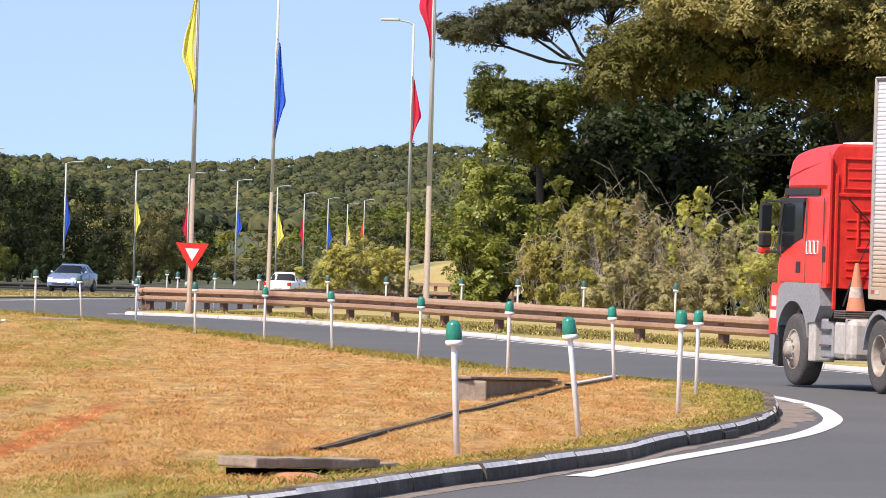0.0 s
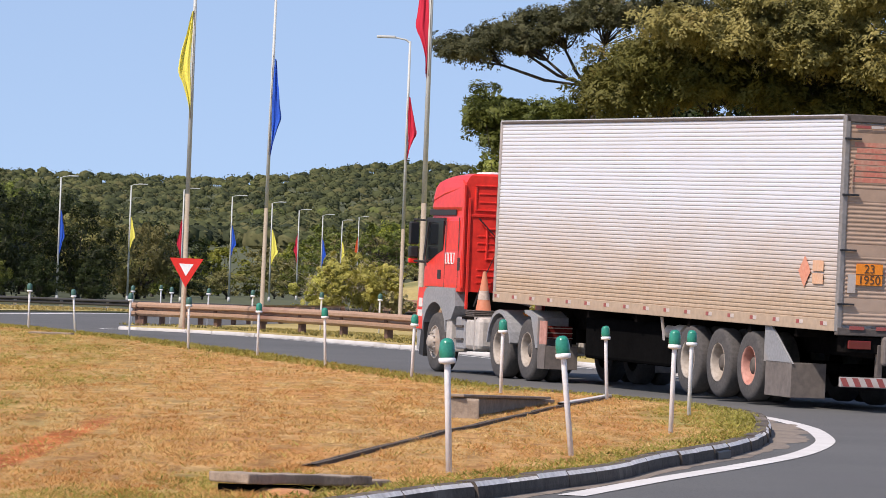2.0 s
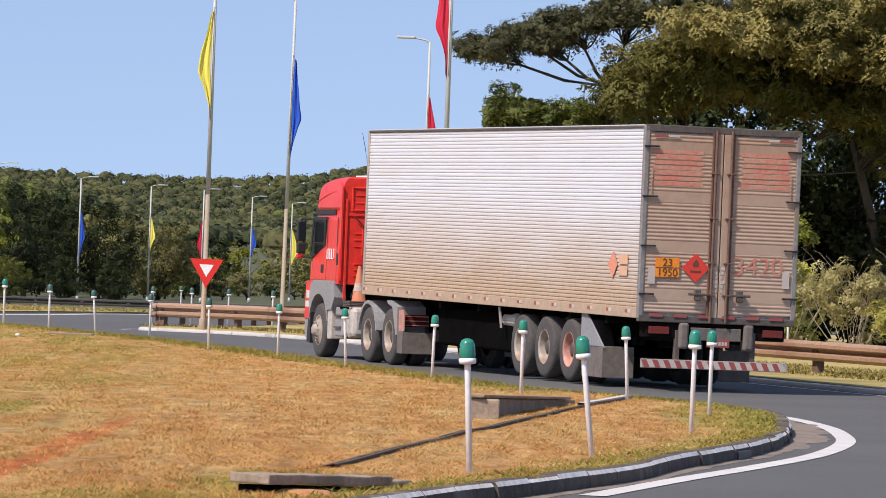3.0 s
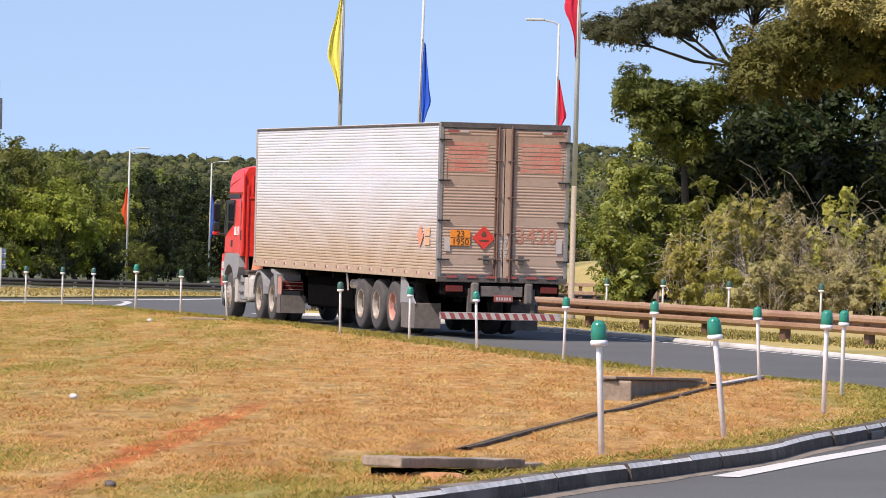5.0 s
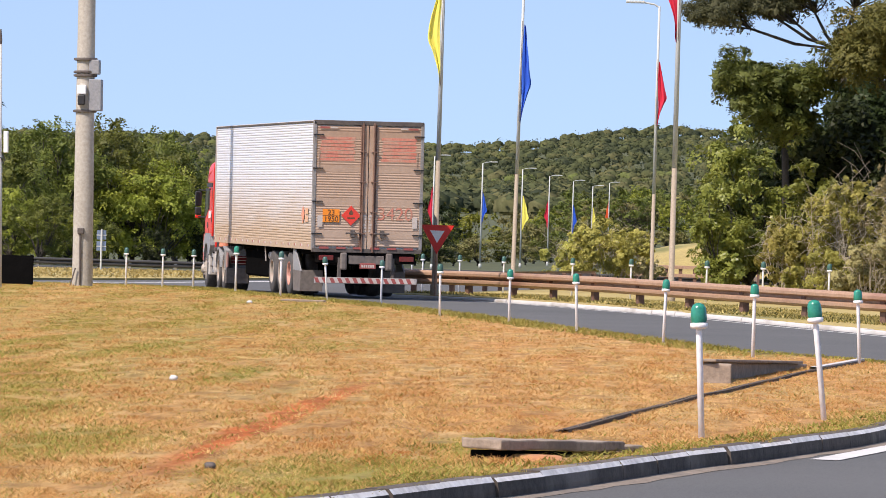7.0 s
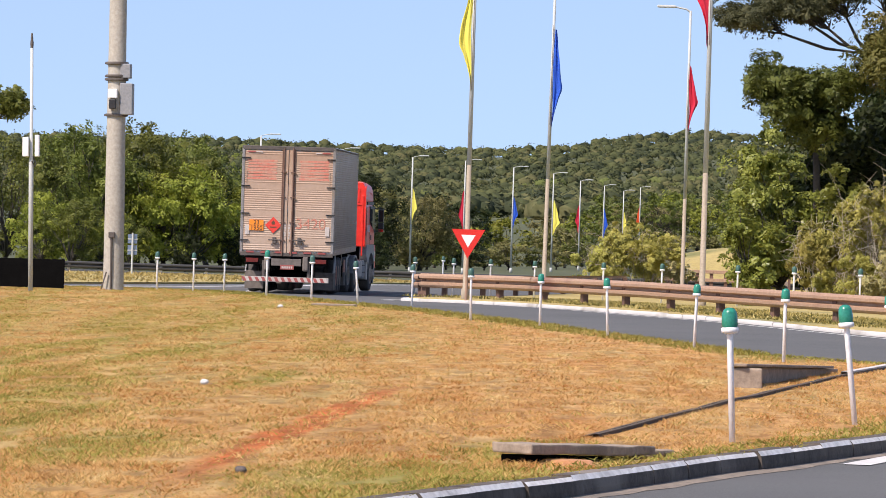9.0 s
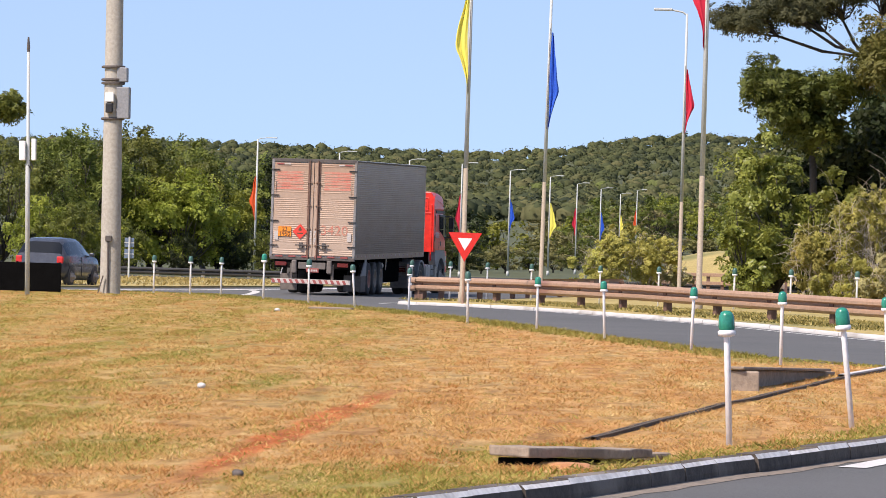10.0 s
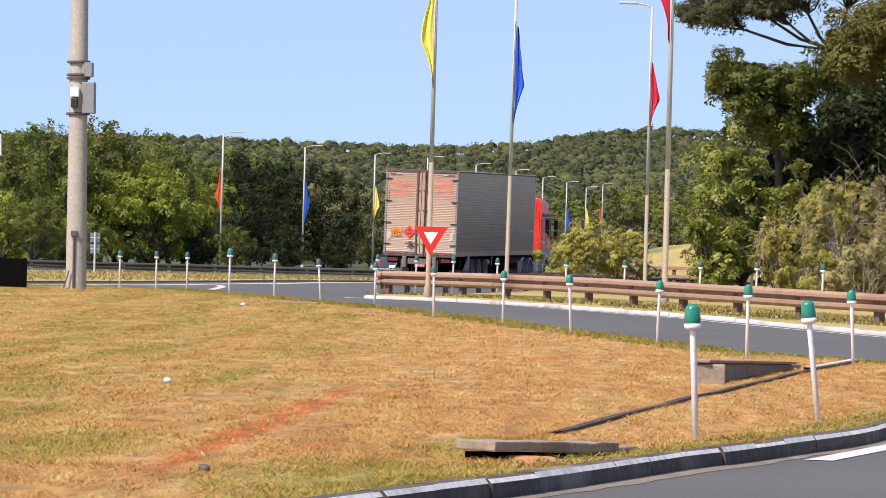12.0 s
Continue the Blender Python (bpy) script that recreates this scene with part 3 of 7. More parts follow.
def sheet(name, outline, rise, material, label):
    """A level piece of ground inside an outline, which follows the land, with a rim that goes down into it."""
    bm = bmesh.new()
    vs = [bm.verts.new((p[0], p[1], 0)) for p in outline]
    f = bm.faces.new(vs)
    bmesh.ops.triangulate(bm, faces=[f])
    ys = sorted({y for y in LAND_Y if min(p[1] for p in outline) < y < max(p[1] for p in outline)})
    for y in ys:
        bmesh.ops.bisect_plane(bm, geom=[*bm.verts, *bm.edges, *bm.faces], plane_co=(0, y, 0), plane_no=(0, 1, 0))
    rim = [e for e in bm.edges if e.is_boundary]
    for v in bm.verts:
        v.co.z = land(v.co.y) + rise
    ext = bmesh.ops.extrude_edge_only(bm, edges=rim)
    for v in [g for g in ext["geom"] if isinstance(g, bmesh.types.BMVert)]:
        v.co.z -= 0.3
    bmesh.ops.recalc_face_normals(bm, faces=bm.faces)
    return tagged(obj(name, bm, material), label, kind="structure")


def band(name, line, width, rise, material, label, thick=0.0, parent=None, kind="structure"):
    """A strip along a line (to its left), lying on the land."""
    bm = bmesh.new()
    other = offset_line(line, width)
    top = [[bm.verts.new((p.x, p.y, land(p.y) + rise)) for p in l] for l in (line, other)]
    for i in range(len(line) - 1):
        bm.faces.new((top[0][i], top[0][i + 1], top[1][i + 1], top[1][i]))
    if thick:
        low = [[bm.verts.new((p.x, p.y, land(p.y) + rise - thick)) for p in l] for l in (line, other)]
        for i in range(len(line) - 1):
            bm.faces.new((low[0][i], low[0][i + 1], top[0][i + 1], top[0][i]))
            bm.faces.new((top[1][i], top[1][i + 1], low[1][i + 1], low[1][i]))
    bmesh.ops.recalc_face_normals(bm, faces=bm.faces)
    return tagged(obj(name, bm, material, parent), label, kind=kind)


def far_land(x, y):
    z = land(y)
    if y > 650:
        z = -1 + (z + 1) * (0.88 + 0.27 * math.exp(-((x + 12) / 96) ** 2) + 0.05 * math.sin(x * 0.015 + 1) + 0.11 / (1 + math.exp((x + 135) / 22)) * (1 - 0.7 / (1 + math.exp((x + 300) / 25))))
    return z


# ---- ground, road, kerbs ----
def ground():
    ys = sorted({-80, -30, *LAND_Y, *range(650, 3601, 110), 5000})
    xs = [-3500, -1500, -900, *range(-700, 701, 35), 900, 1500, 3500]
    bm = bmesh.new()
    g = [[bm.verts.new((x, y, far_land(x, y) - 0.15)) for x in xs] for y in ys]
    for a, b in zip(g, g[1:]):
        for i in range(len(xs) - 1):
            f = bm.faces.new((a[i], a[i + 1], b[i + 1], b[i]))
            # Ground below the woods is darkened for the shade beneath the trees.
            f.material_index = 1 if a[i].co.y > 329 else 0
    return tagged(obj("ground", bm, [M["meadow"], M["shaded_undergrowth"]], smooth=True), "rough dry meadow that rises to wooded hills", "ground", kind="structure")


ground()
sheet("road", [(-60, -40), (60, -40), (60, 262), (-60, 262)], 0.0, M["asphalt"], "dark grey asphalt slip road and junction")

NEAR_KERB = smooth_line([(-4.4, 19.5), (-2.75, 25.0), (-1.75, 28.8), (-1.38, 30.2), (-0.95, 31.74), (-0.56, 33.26), (-0.27, 34.5), (0.07, 36.0), (0.36, 37.0), (0.84, 38.9), (1.5, 41.6), (2.02, 44.7), (2.8, 48.5), (3.36, 52.2), (3.63, 55.3),
                         (3.84, 58.5), (3.97, 62.0), (3.87, 65.0), (3.45, 68.7), (2.35, 73.2), (0.98, 76.3)])
FAR_EDGE = smooth_line([(0.98, 76.3), (-0.41, 82.7), (-1.83, 89), (-3.42, 96.7), (-5.69, 105.5), (-7.25, 111), (-8.8, 116), (-10.9, 124), (-12.2, 131), (-13.6, 136), (-15.5, 137), (-18.5, 131), (-23, 121)])
ISLAND = [(p.x, p.y) for p in offset_line(NEAR_KERB, 0.1)] + [(p.x, p.y) for p in FAR_EDGE[1:]] + [(-34, 95), (-40, 70), (-38, 20), (-20, 8)]


def swell(x, y):
    """The uneven turf of the island."""
    a = noise.noise(Vector((x * 0.16, y * 0.06, 3.0)))
    b = noise.noise(Vector((x * 0.7, y * 0.35, 7.0)))
    return 0.04 * a + 0.012 * b


def island():
    outer = [Vector(p) for p in ISLAND]
    bm = bmesh.new()
    f = bm.faces.new([bm.verts.new((p.x, p.y, 0)) for p in outer])
    bmesh.ops.triangulate(bm, faces=[f])
    for y in np.concatenate([np.arange(24, 60, 1.0), np.arange(60, 137, 2.0)]):
        bmesh.ops.bisect_plane(bm, geom=[*bm.verts, *bm.edges, *bm.faces], plane_co=(0, float(y), 0), plane_no=(0, 1, 0))
    for x in np.arange(-16, 4, 0.8):
        bmesh.ops.bisect_plane(bm, geom=[*bm.verts, *bm.edges, *bm.faces], plane_co=(float(x), 0, 0), plane_no=(1, 0, 0))
    rim = [e for e in bm.edges if e.is_boundary]
    edge = {v for e in rim for v in e.verts}
    for v in bm.verts:
        v.co.z = land(v.co.y) + turf(v.co.y) + (0.0 if v in edge else swell(v.co.x, v.co.y))
    ext = bmesh.ops.extrude_edge_only(bm, edges=rim)
    for v in [g for g in ext["geom"] if isinstance(g, bmesh.types.BMVert)]:
        v.co.z -= 0.3
    bmesh.ops.recalc_face_normals(bm, faces=bm.faces)
    return tagged(obj("lawn", bm, M["grass"], smooth=True), "mown dry straw-coloured grass with green patches and bare red soil", "grass", kind="structure")


island()


def kerb_run(name, line, width, height, face, top, length, label, gap=0.012, seed=3, flat_top=True, level=None):
    """Kerb stones of even length along a line; the stones stand on the road, to the line's left."""
    rnd = random.Random(seed)
    root = tagged(thing(name), label, "kerb", kind="structure")
    run = [0.0]
    for a, b in zip(line, line[1:]):
        run.append(run[-1] + (b - a).length)

    def at(s):
        i = min(max(int(np.searchsorted(run, s)) - 1, 0), len(line) - 2)
        k = (s - run[i]) / (run[i + 1] - run[i])
        t = (line[i + 1] - line[i]).normalized()
        return line[i] + (line[i + 1] - line[i]) * k, Vector((-t.y, t.x))
    s = 0.0
    while s < run[-1] - 0.3:
        e = min(s + length, run[-1])
        bm = bmesh.new()
        cols = []
        dz, dw = rnd.uniform(-0.008, 0.008), rnd.uniform(-0.012, 0.012)
        n = 3
        for k in range(n + 1):
            p, q = at(s + gap + (e - s - 2 * gap) * k / n)
            z = land(p.y)
            hh = height * (level(p.y) / 0.10 if level else 1.0)
            ring = [(dw, -0.1), (dw, hh * 0.35), (dw + 0.010, hh * 0.79), (dw + 0.036, hh + dz), (width, hh + dz), (width, -0.1)]
            cols.append([bm.verts.new((p.x + q.x * u, p.y + q.y * u, z + w)) for u, w in ring])
        for a, b in zip(cols, cols[1:]):
            for i in range(5):
                fc = bm.faces.new((a[i], b[i], b[i + 1], a[i + 1]))
                fc.material_index = 1 if i == 2 or (i == 3 and flat_top) else 0
        bm.faces.new(cols[0])
        bm.faces.new(cols[-1][::-1])
        bmesh.ops.recalc_face_normals(bm, faces=bm.faces)
        part("kerb_stone", bm, [face, top], root)
        s = e
    return root


kerb_run("kerb", NEAR_KERB, 0.17, 0.135, M["kerb"], M["kerb_top"], 1.0, "weathered concrete kerb with a worn white edge", flat_top=False, level=turf)
band("edge_kerb", FAR_EDGE, 0.12, 0.026, M["old_concrete"], "low grassed-over concrete edging", 0.2)

VERGE_KERB = smooth_line([(20, 45), (12.5, 65), (8.3, 78), (5.54, 87), (4.23, 92), (2.33, 98.3), (0.16, 106), (-2.35, 113.7), (-4.6, 120.5), (-6.3, 124.4), (-7.35, 125.0), (-7.85, 125.6), (-7.85, 127.5), (-7.0, 136)])
BEHIND = smooth_line([(-7.0, 136), (-6.4, 148), (-5.0, 165), (-2.5, 185), (1.5, 210), (7, 240), (12, 262)], 2.0)
sheet("verge", [(p.x, p.y) for p in offset_line(VERGE_KERB, -0.2)] + [(p.x, p.y) for p in BEHIND[1:]] + [(60, 262), (60, 45)], 0.09, M["meadow"], "dry grass verge behind the crash barrier")
kerb_run("kerb_white", [p for p in reversed(VERGE_KERB)], 0.32, 0.08, M["whitewash"], M["whitewash"], 1.6, "broad whitewashed kerb along the verge", seed=8)

STRIP_EDGE = smooth_line([(-40, 100), (-28, 128), (-22, 145), (-19.2, 158), (-17.0, 170), (-15.0, 184), (-13.2, 200), (-10, 220), (-6, 236)], 1.5)
sheet("grass_strip", [(p.x, p.y) for p in STRIP_EDGE] + [(-60, 236), (-60, 100)], 0.06, M["meadow"], "strip of dry grass between the roads")
sheet("far_road", [(-120, 237), (60, 237), (60, 264), (-120, 264)], 0.13, M["asphalt"], "far asphalt road on a low bank")


def paint(line, width, label="worn white road marking"):
    return band("road_marking", line, width, 0.006, M["paint_white"], label)


# the broad line round the island's tip, and the edge lines
# Black block on the kerb face stands in for the opening's shaded inside.
inlet = boxed((-0.35, -0.02, -0.02), (0.35, 0.03, 0.085), 0.01)
tagged(obj("drain_inlet", inlet, M["black"]), "gully opening in the kerb, its shaded inside a solid black block", "drain", kind="structure").matrix_basis = pose(2.715, 48.0, land(48), 0, 0, 77)
TIP_OUT = smooth_line([(1.15, 38.4), (1.98, 42.3), (2.8, 45.9), (3.65, 50.0), (4.24, 54.2), (4.46, 57.5), (4.52, 61.3), (4.32, 65.6), (3.75, 69.5), (3.0, 72.5)], 0.4)
paint(TIP_OUT, 0.215, "broad white line round the island's tip")
paint(offset_line(FAR_EDGE[:60], -0.25), 0.1)
paint(offset_line([p for p in VERGE_KERB], 0.35), 0.12)
FAR_LINE = smooth_line([(-26.5, 108), (-23.5, 122), (-20.8, 134.5), (-18.7, 146), (-17.3, 153), (-16.1, 159.5), (-14.9, 169), (-13.6, 178), (-12.0, 196), (-8.5, 220)], 1.0)
paint(FAR_LINE, 0.55)
paint(smooth_line([(-13.35, 139.7), (-13.6, 148.0), (-14.3, 158.8), (-14.9, 164.0)], 0.5), 0.25)
paint(smooth_line([(-17.9, 151.0), (-16.3, 147.4), (-14.7, 143.8), (-13.35, 139.7)], 0.5), 0.22)
for k in range(3):
    y = 57.0 + 2.1 * k
    paint([Vector((5.9 + 0.5 * k, y)), Vector((5.92 + 0.5 * k, y + 1.0))], 0.06, "faint white paint spot")


def dust_band(line, wide, label):
    """Washed-up sand along a kerb, to the line's right, of uneven width."""
    bm = bmesh.new()
    rows = []
    for i, p in enumerate(line):
        t = (line[min(i + 1, len(line) - 1)] - line[max(i - 1, 0)]).normalized()
        q = Vector((t.y, -t.x))
        w = wide(p) * (0.75 + 0.6 * noise.noise(Vector((p.x * 1.3, p.y * 1.3, 0.5))))
        rows.append([bm.verts.new((p.x + q.x * u, p.y + q.y * u, land(p.y) + z)) for u, z in ((-0.02, 0.014), (w * 0.6, 0.008), (w, 0.003))])
    for a, b in zip(rows, rows[1:]):
        for i in range(2):
            bm.faces.new((a[i], a[i + 1], b[i + 1], b[i]))
    bmesh.ops.recalc_face_normals(bm, faces=bm.faces)
    return tagged(obj("road_dust", bm, M["dust"]), label, kind="structure")


dust_band(NEAR_KERB, lambda p: 0.16 + 0.42 * math.exp(-((p.y - 59) / 7) ** 2), "sandy dirt washed up along the kerb")


# ---- crash barriers ----
def beam_profile(h):
    """A W-beam's section: distance out of the post, height."""
    return [(0.03, 0.0), (0.07, 0.02), (0.10, 0.06), (0.10, 0.12), (0.02, 0.145), (-0.03, 0.16), (-0.03, 0.20), (0.02, 0.215), (0.10, 0.24), (0.10, 0.30), (0.07, 0.34), (0.03, 0.36)], h


def guardrail(name, line, rise, top, beam, post_mat, every, label, seed=1, deep=0.18, front=-1):
    """A W-beam on posts along a line."""
    root = tagged(thing(name), label, "guardrail", kind="structure")
    prof, _ = beam_profile(0)
    run, s = [], 0.0
    bm = bmesh.new()
    rows, back = [], []
    for i, p in enumerate(line):
        t = (line[min(i + 1, len(line) - 1)] - line[max(i - 1, 0)]).normalized()
        q = Vector((-t.y, t.x)) * front
        z = land(p.y) + rise + top - 0.36
        rows.append([bm.verts.new((p.x + q.x * (0.09 + u), p.y + q.y * (0.09 + u), z + w)) for u, w in prof])
        back.append([bm.verts.new((p.x + q.x * (0.086 + u), p.y + q.y * (0.086 + u), z + w)) for u, w in prof])
    for a, b in zip(rows, rows[1:]):
        for i in range(len(prof) - 1):
            bm.faces.new((a[i], a[i + 1], b[i + 1], b[i]))
    for a, b in zip(back, back[1:]):
        for i in range(len(prof) - 1):
            bm.faces.new((a[i + 1], a[i], b[i], b[i + 1]))
    part("beam", bm, beam, root)
    run = 0.0
    nxt = 0.15
    for a, b in zip(line, line[1:]):
        L = (b - a).length
        while nxt <= run + L:
            p = a + (b - a) * ((nxt - run) / L)
            t = (b - a).normalized()
            z = land(p.y) + rise
            bm = bmesh.new()
            rot = Matrix.Translation((p.x, p.y, z)) @ Matrix.Rotation(math.atan2(t.y, t.x), 4, "Z")
            box(bm, (-deep / 2, -0.07, -0.3), (deep / 2, 0.07, top - 0.06), 0.01, rot)
            box(bm, (-deep / 2, -0.085, top - 0.33), (deep / 2, 0.085, top - 0.08), 0.01, rot)
            part("post", bm, post_mat, root)
            nxt += every
        run += L
    return root


RAIL = smooth_line([(16.5, 68), (10.5, 82.5), (6.3, 94.0), (5.06, 97.5), (3.84, 100.4), (2.62, 103.3), (1.47, 106.6), (0.33, 110.2), (-0.78, 113.8), (-1.9, 117.6), (-3.0, 121.4), (-4.17, 125.4), (-5.3, 128.8), (-6.2, 131), (-7.2, 132.3), (-7.75, 132.9)])
guardrail("guardrail", RAIL, 0.09, 0.60, M["rail_brown"], M["rail_post"], 3.85, "brown weathered steel crash barrier on rusty posts", front=1, deep=0.24)
RAIL_2 = smooth_line([(-7.75, 132.9), (-7.95, 133.6), (-7.5, 136), (-6.6, 146), (-5.4, 160), (-3.2, 180)], 1.0)
guardrail("guardrail_back", RAIL_2, 0.09, 0.58, M["rail_brown"], M["rail_post"], 3.8, "brown crash barrier that turns back round the nose", front=1)
RAIL_FAR = smooth_line([(-60, 268), (-40, 276), (-27, 281), (-20, 283), (-12, 285), (-2, 288), (6, 292), (14, 300)], 2.0)
guardrail("guardrail_far", RAIL_FAR, -0.15, 0.72, M["rail_dark"], M["whitewash"], 2.6, "dark crash barrier on pale posts along the far road", deep=0.16, front=-1)


def reflector(x, y, z):
    bm = lathe(bmesh.new(), [(0.001, 0), (0.085, 0.005), (0.09, 0.02), (0.06, 0.04), (0.001, 0.045)], pose(x, y, z, 90, 0, 0), 14, False)
    return tagged(obj("reflector", bm, M["sign_white"]), "round white reflector on the crash barrier", "reflector", "barrier reflectors")


# ---- posts with green beacons ----
def beacon_post(mat):
    root = thing("beacon_post")
    bm = lathe(bmesh.new(), [(0.024, -0.25), (0.024, 0.80), (0.022, 0.835)], n=12)
    part("tube", bm, M["white_tube"], root, smooth=True)
    bm = lathe(bmesh.new(), [(0.02, 0.815), (0.062, 0.825), (0.066, 0.84), (0.066, 0.86), (0.05, 0.868)], n=16)
    part("collar", bm, M["white_tube"], root, smooth=True)
    bm = lathe(bmesh.new(), [(0.056, 0.866), (0.062, 0.885), (0.06, 0.93), (0.055, 0.975), (0.042, 1.0), (0.02, 1.012), (0.001, 1.014)], n=16, caps=False)
    part("beacon", bm, mat, root, smooth=True)
    return tagged(root, "thin white post with a green plastic beacon on top", "marker post", "beacon posts")


POSTS = [  # x, y, lean sideways in degrees, height
    (0.12, 39.5, -3.0, 1.03), (1.19, 44.3, -6.6, 1.04), (2.47, 53.5, 0.5, 1.05), (3.05, 61.5, 0.3, 1.0), (2.32, 69.4, -3.0, 1.0), (0.91, 72.4, 0.0, 1.03),
    (-0.40, 80.0, 1.2, 0.99), (-1.92, 87.2, -2.4, 0.98), (-3.31, 93.6, 0.0, 0.96), (-4.81, 98.2, -1.0, 0.98), (-6.7, 110.5, 0.3, 0.92), (-7.98, 112.0, -4.4, 0.95),
    (-9.3, 115.6, 0.0, 1.02), (-10.9, 122.0, 0.0, 1.10), (-12.95, 132.5, 0.0, 1.0), (-13.81, 133.0, 0.0, 1.0), (-14.77, 133.0, 0.0, 1.0),
]
P_NEW, P_OLD = beacon_post(M["green_plastic"]), beacon_post(M["old_green"])
tagged(P_OLD, "thin white post with a faded dark green beacon")


def plant_post(src, x, y, lean, k, rise):
    turn = pose(x, y, land(y) + rise, 0, lean, 0)
    c = copy_thing(src, turn)
    c.scale = (k, k, k)
    return c


for i, (x, y, lean, k) in enumerate(POSTS):
    plant_post(P_NEW if i < 9 or i in (13,) else P_OLD, x, y, lean, k, turf(y))
BACK_POSTS = [(-7.9, 150), (-6.9, 152), (-5.4, 147), (-3.3, 142), (-1.6, 136), (0.4, 131.0), (1.8, 128.0), (3.4, 126.0), (5.4, 120.0), (7.6, 118.0), (9.8, 112), (-9.1, 151), (-10.4, 190)]
for x, y in BACK_POSTS:
    plant_post(P_OLD, x, y, 0.6, 1.05, 0.09)
for src in (P_NEW, P_OLD):
    for o in (*src.children_recursive, src):
        bpy.data.objects.remove(o)


# ---- flags and poles ----
def flag(mat, length, width, side, seed, parent):
    """A limp flag that hangs from its hoist in folds."""
    rnd = random.Random(seed)
    nu, nv = 12, 26
    ph = [rnd.uniform(0, 6.28) for _ in range(4)]
    low = 0.55 + 0.08 * rnd.random()
    kv = (0, 0.10, 0.30, low - 0.10, low, low + 0.05, low + 0.12, low + 0.22, low + 0.30, 1.0)
    kw = (0.12, 0.34, 0.62, 0.86, 1.0, 0.92, 0.60, 0.36, 0.24 * rnd.uniform(0.6, 1.3), 0.04)
    verts, faces = [], []
    for j in range(nv + 1):
        v = j / nv
        w = width * (float(np.interp(v, kv, kw)) + 0.03 * math.sin(17 * v + ph[0]))
        for i in range(nu + 1):
            u = i / nu
            x = side * w * u + 0.02 * math.sin(7 * v + ph[0])
            y = (0.035 * math.sin(9 * u + 4 * v + ph[1]) + 0.016 * math.sin(19 * u - 5 * v + ph[2])) * (0.3 + u)
            z = -length * v - 0.10 * u * (1 - v) * width + 0.04 * math.sin(8 * u + ph[3]) * v
            verts.append((x, y, z))
    for j in range(nv):
        for i in range(nu):
            a = j * (nu + 1) + i
            faces.append((a, a + 1, a + nu + 2, a + nu + 1))
    n0 = len(verts)
    verts += [(x, y + 0.012, z) for x, y, z in verts]
    faces += [tuple(n0 + k for k in f[::-1]) for f in faces]
    return raw("flag", verts, faces, mat, parent, smooth=True)


def flag_pole(x, y, height, r0, r1, flag_mat, flag_top, flag_len, flag_w, side, seed, lamp, label, lean=0.0, swing=0.0, base=0.09):
    root = thing("street_lamp" if lamp else "flagpole", pose(x, y, land(y) + base, 0, lean, 0))
    foot = 3.3 if base else 0.3
    rf = r0 + (r1 - r0) * foot / height
    bm = lathe(bmesh.new(), [(rf, foot), (r1, height)], n=12)
    part("pole", bm, M["galvanised"], root, smooth=True)
    bm = lathe(bmesh.new(), [(r0 * 1.5, -0.2), (r0 * 1.5, 0.25), (r0, 0.27), (rf, foot + 0.002)], n=12)
    part("pole_foot", bm, M["pole_tan"] if base else M["galvanised"], root, smooth=True)
    if lamp:
        bm = bmesh.new()
        tube(bm, [(0, 0, height - 0.05), (lamp * 0.15, 0, height + 0.05), (lamp * 0.55, 0, height + 0.12)], [0.035, 0.03, 0.03], 8)
        part("arm", bm, M["galvanised"], root)
        part("lamp_head", boxed((lamp * 0.5, -0.11, height + 0.08), (lamp * 1.15, 0.11, height + 0.17), 0.03), M["galvanised"], root)
    if flag_mat:
        f = flag(flag_mat, flag_len, flag_w, side, seed, root)
        f.matrix_basis = pose(side * r1, -0.04, flag_top, 0, 0, swing)
        bm = bmesh.new()
        tube(bm, [(0.0, -r0 - 0.01, flag_top + 0.1), (0, -r0 - 0.01, flag_top - flag_len)], [0.008, 0.008], 5)
        part("halyard", bm, M["hinge"], root)
    return tagged(root, label, "street lamp" if lamp else "flagpole", "flag poles")


flag_pole(-6.28, 125.0, 9.6, 0.066, 0.038, M["flag_yellow"], 7.8, 2.65, 0.31, -1, 4, 0, "galvanised flagpole with a limp yellow flag", 0.1)
flag_pole(-4.885, 140.0, 9.08, 0.062, 0.035, M["flag_blue"], 7.42, 2.65, 0.27, 1, 7, -1.0, "galvanised lamp post with a limp blue flag", 0.5)
flag_pole(-1.35, 175.0, 9.75, 0.072, 0.04, M["flag_red"], 7.85, 2.2, 0.30, 1, 9, -1.0, "galvanised lamp post with a limp red flag", 0.0)
flag_pole(-0.48, 126.0, 11.0, 0.074, 0.045, M["flag_red"], 9.3, 2.85, 0.34, -1, 12, 0, "galvanised flagpole with a limp red flag", -0.05)
ROW = [(-32.6, 357, "orange"), (-30.2, 402, "blue"), (-26.3, 429, "yellow"), (-22.4, 440, "red"), (-19.5, 471, "blue"), (-16.9, 504, "yellow"),
       (-15.6, 553, "red"), (-13.9, 591, "blue"), (-12.6, 640, "yellow"), (-11.5, 700, "orange")]
for i, (x, y, c) in enumerate(ROW):
    flag_pole(x, y, 9.6, 0.09, 0.055, M["flag_" + c], 7.0, 3.1 + 0.4 * (i % 2), 0.42 + (0.25 if i == 5 else 0), 1 if i % 3 else -1, 20 + i, 1.2, f"distant lamp post with a limp {c} flag", base=0.0)


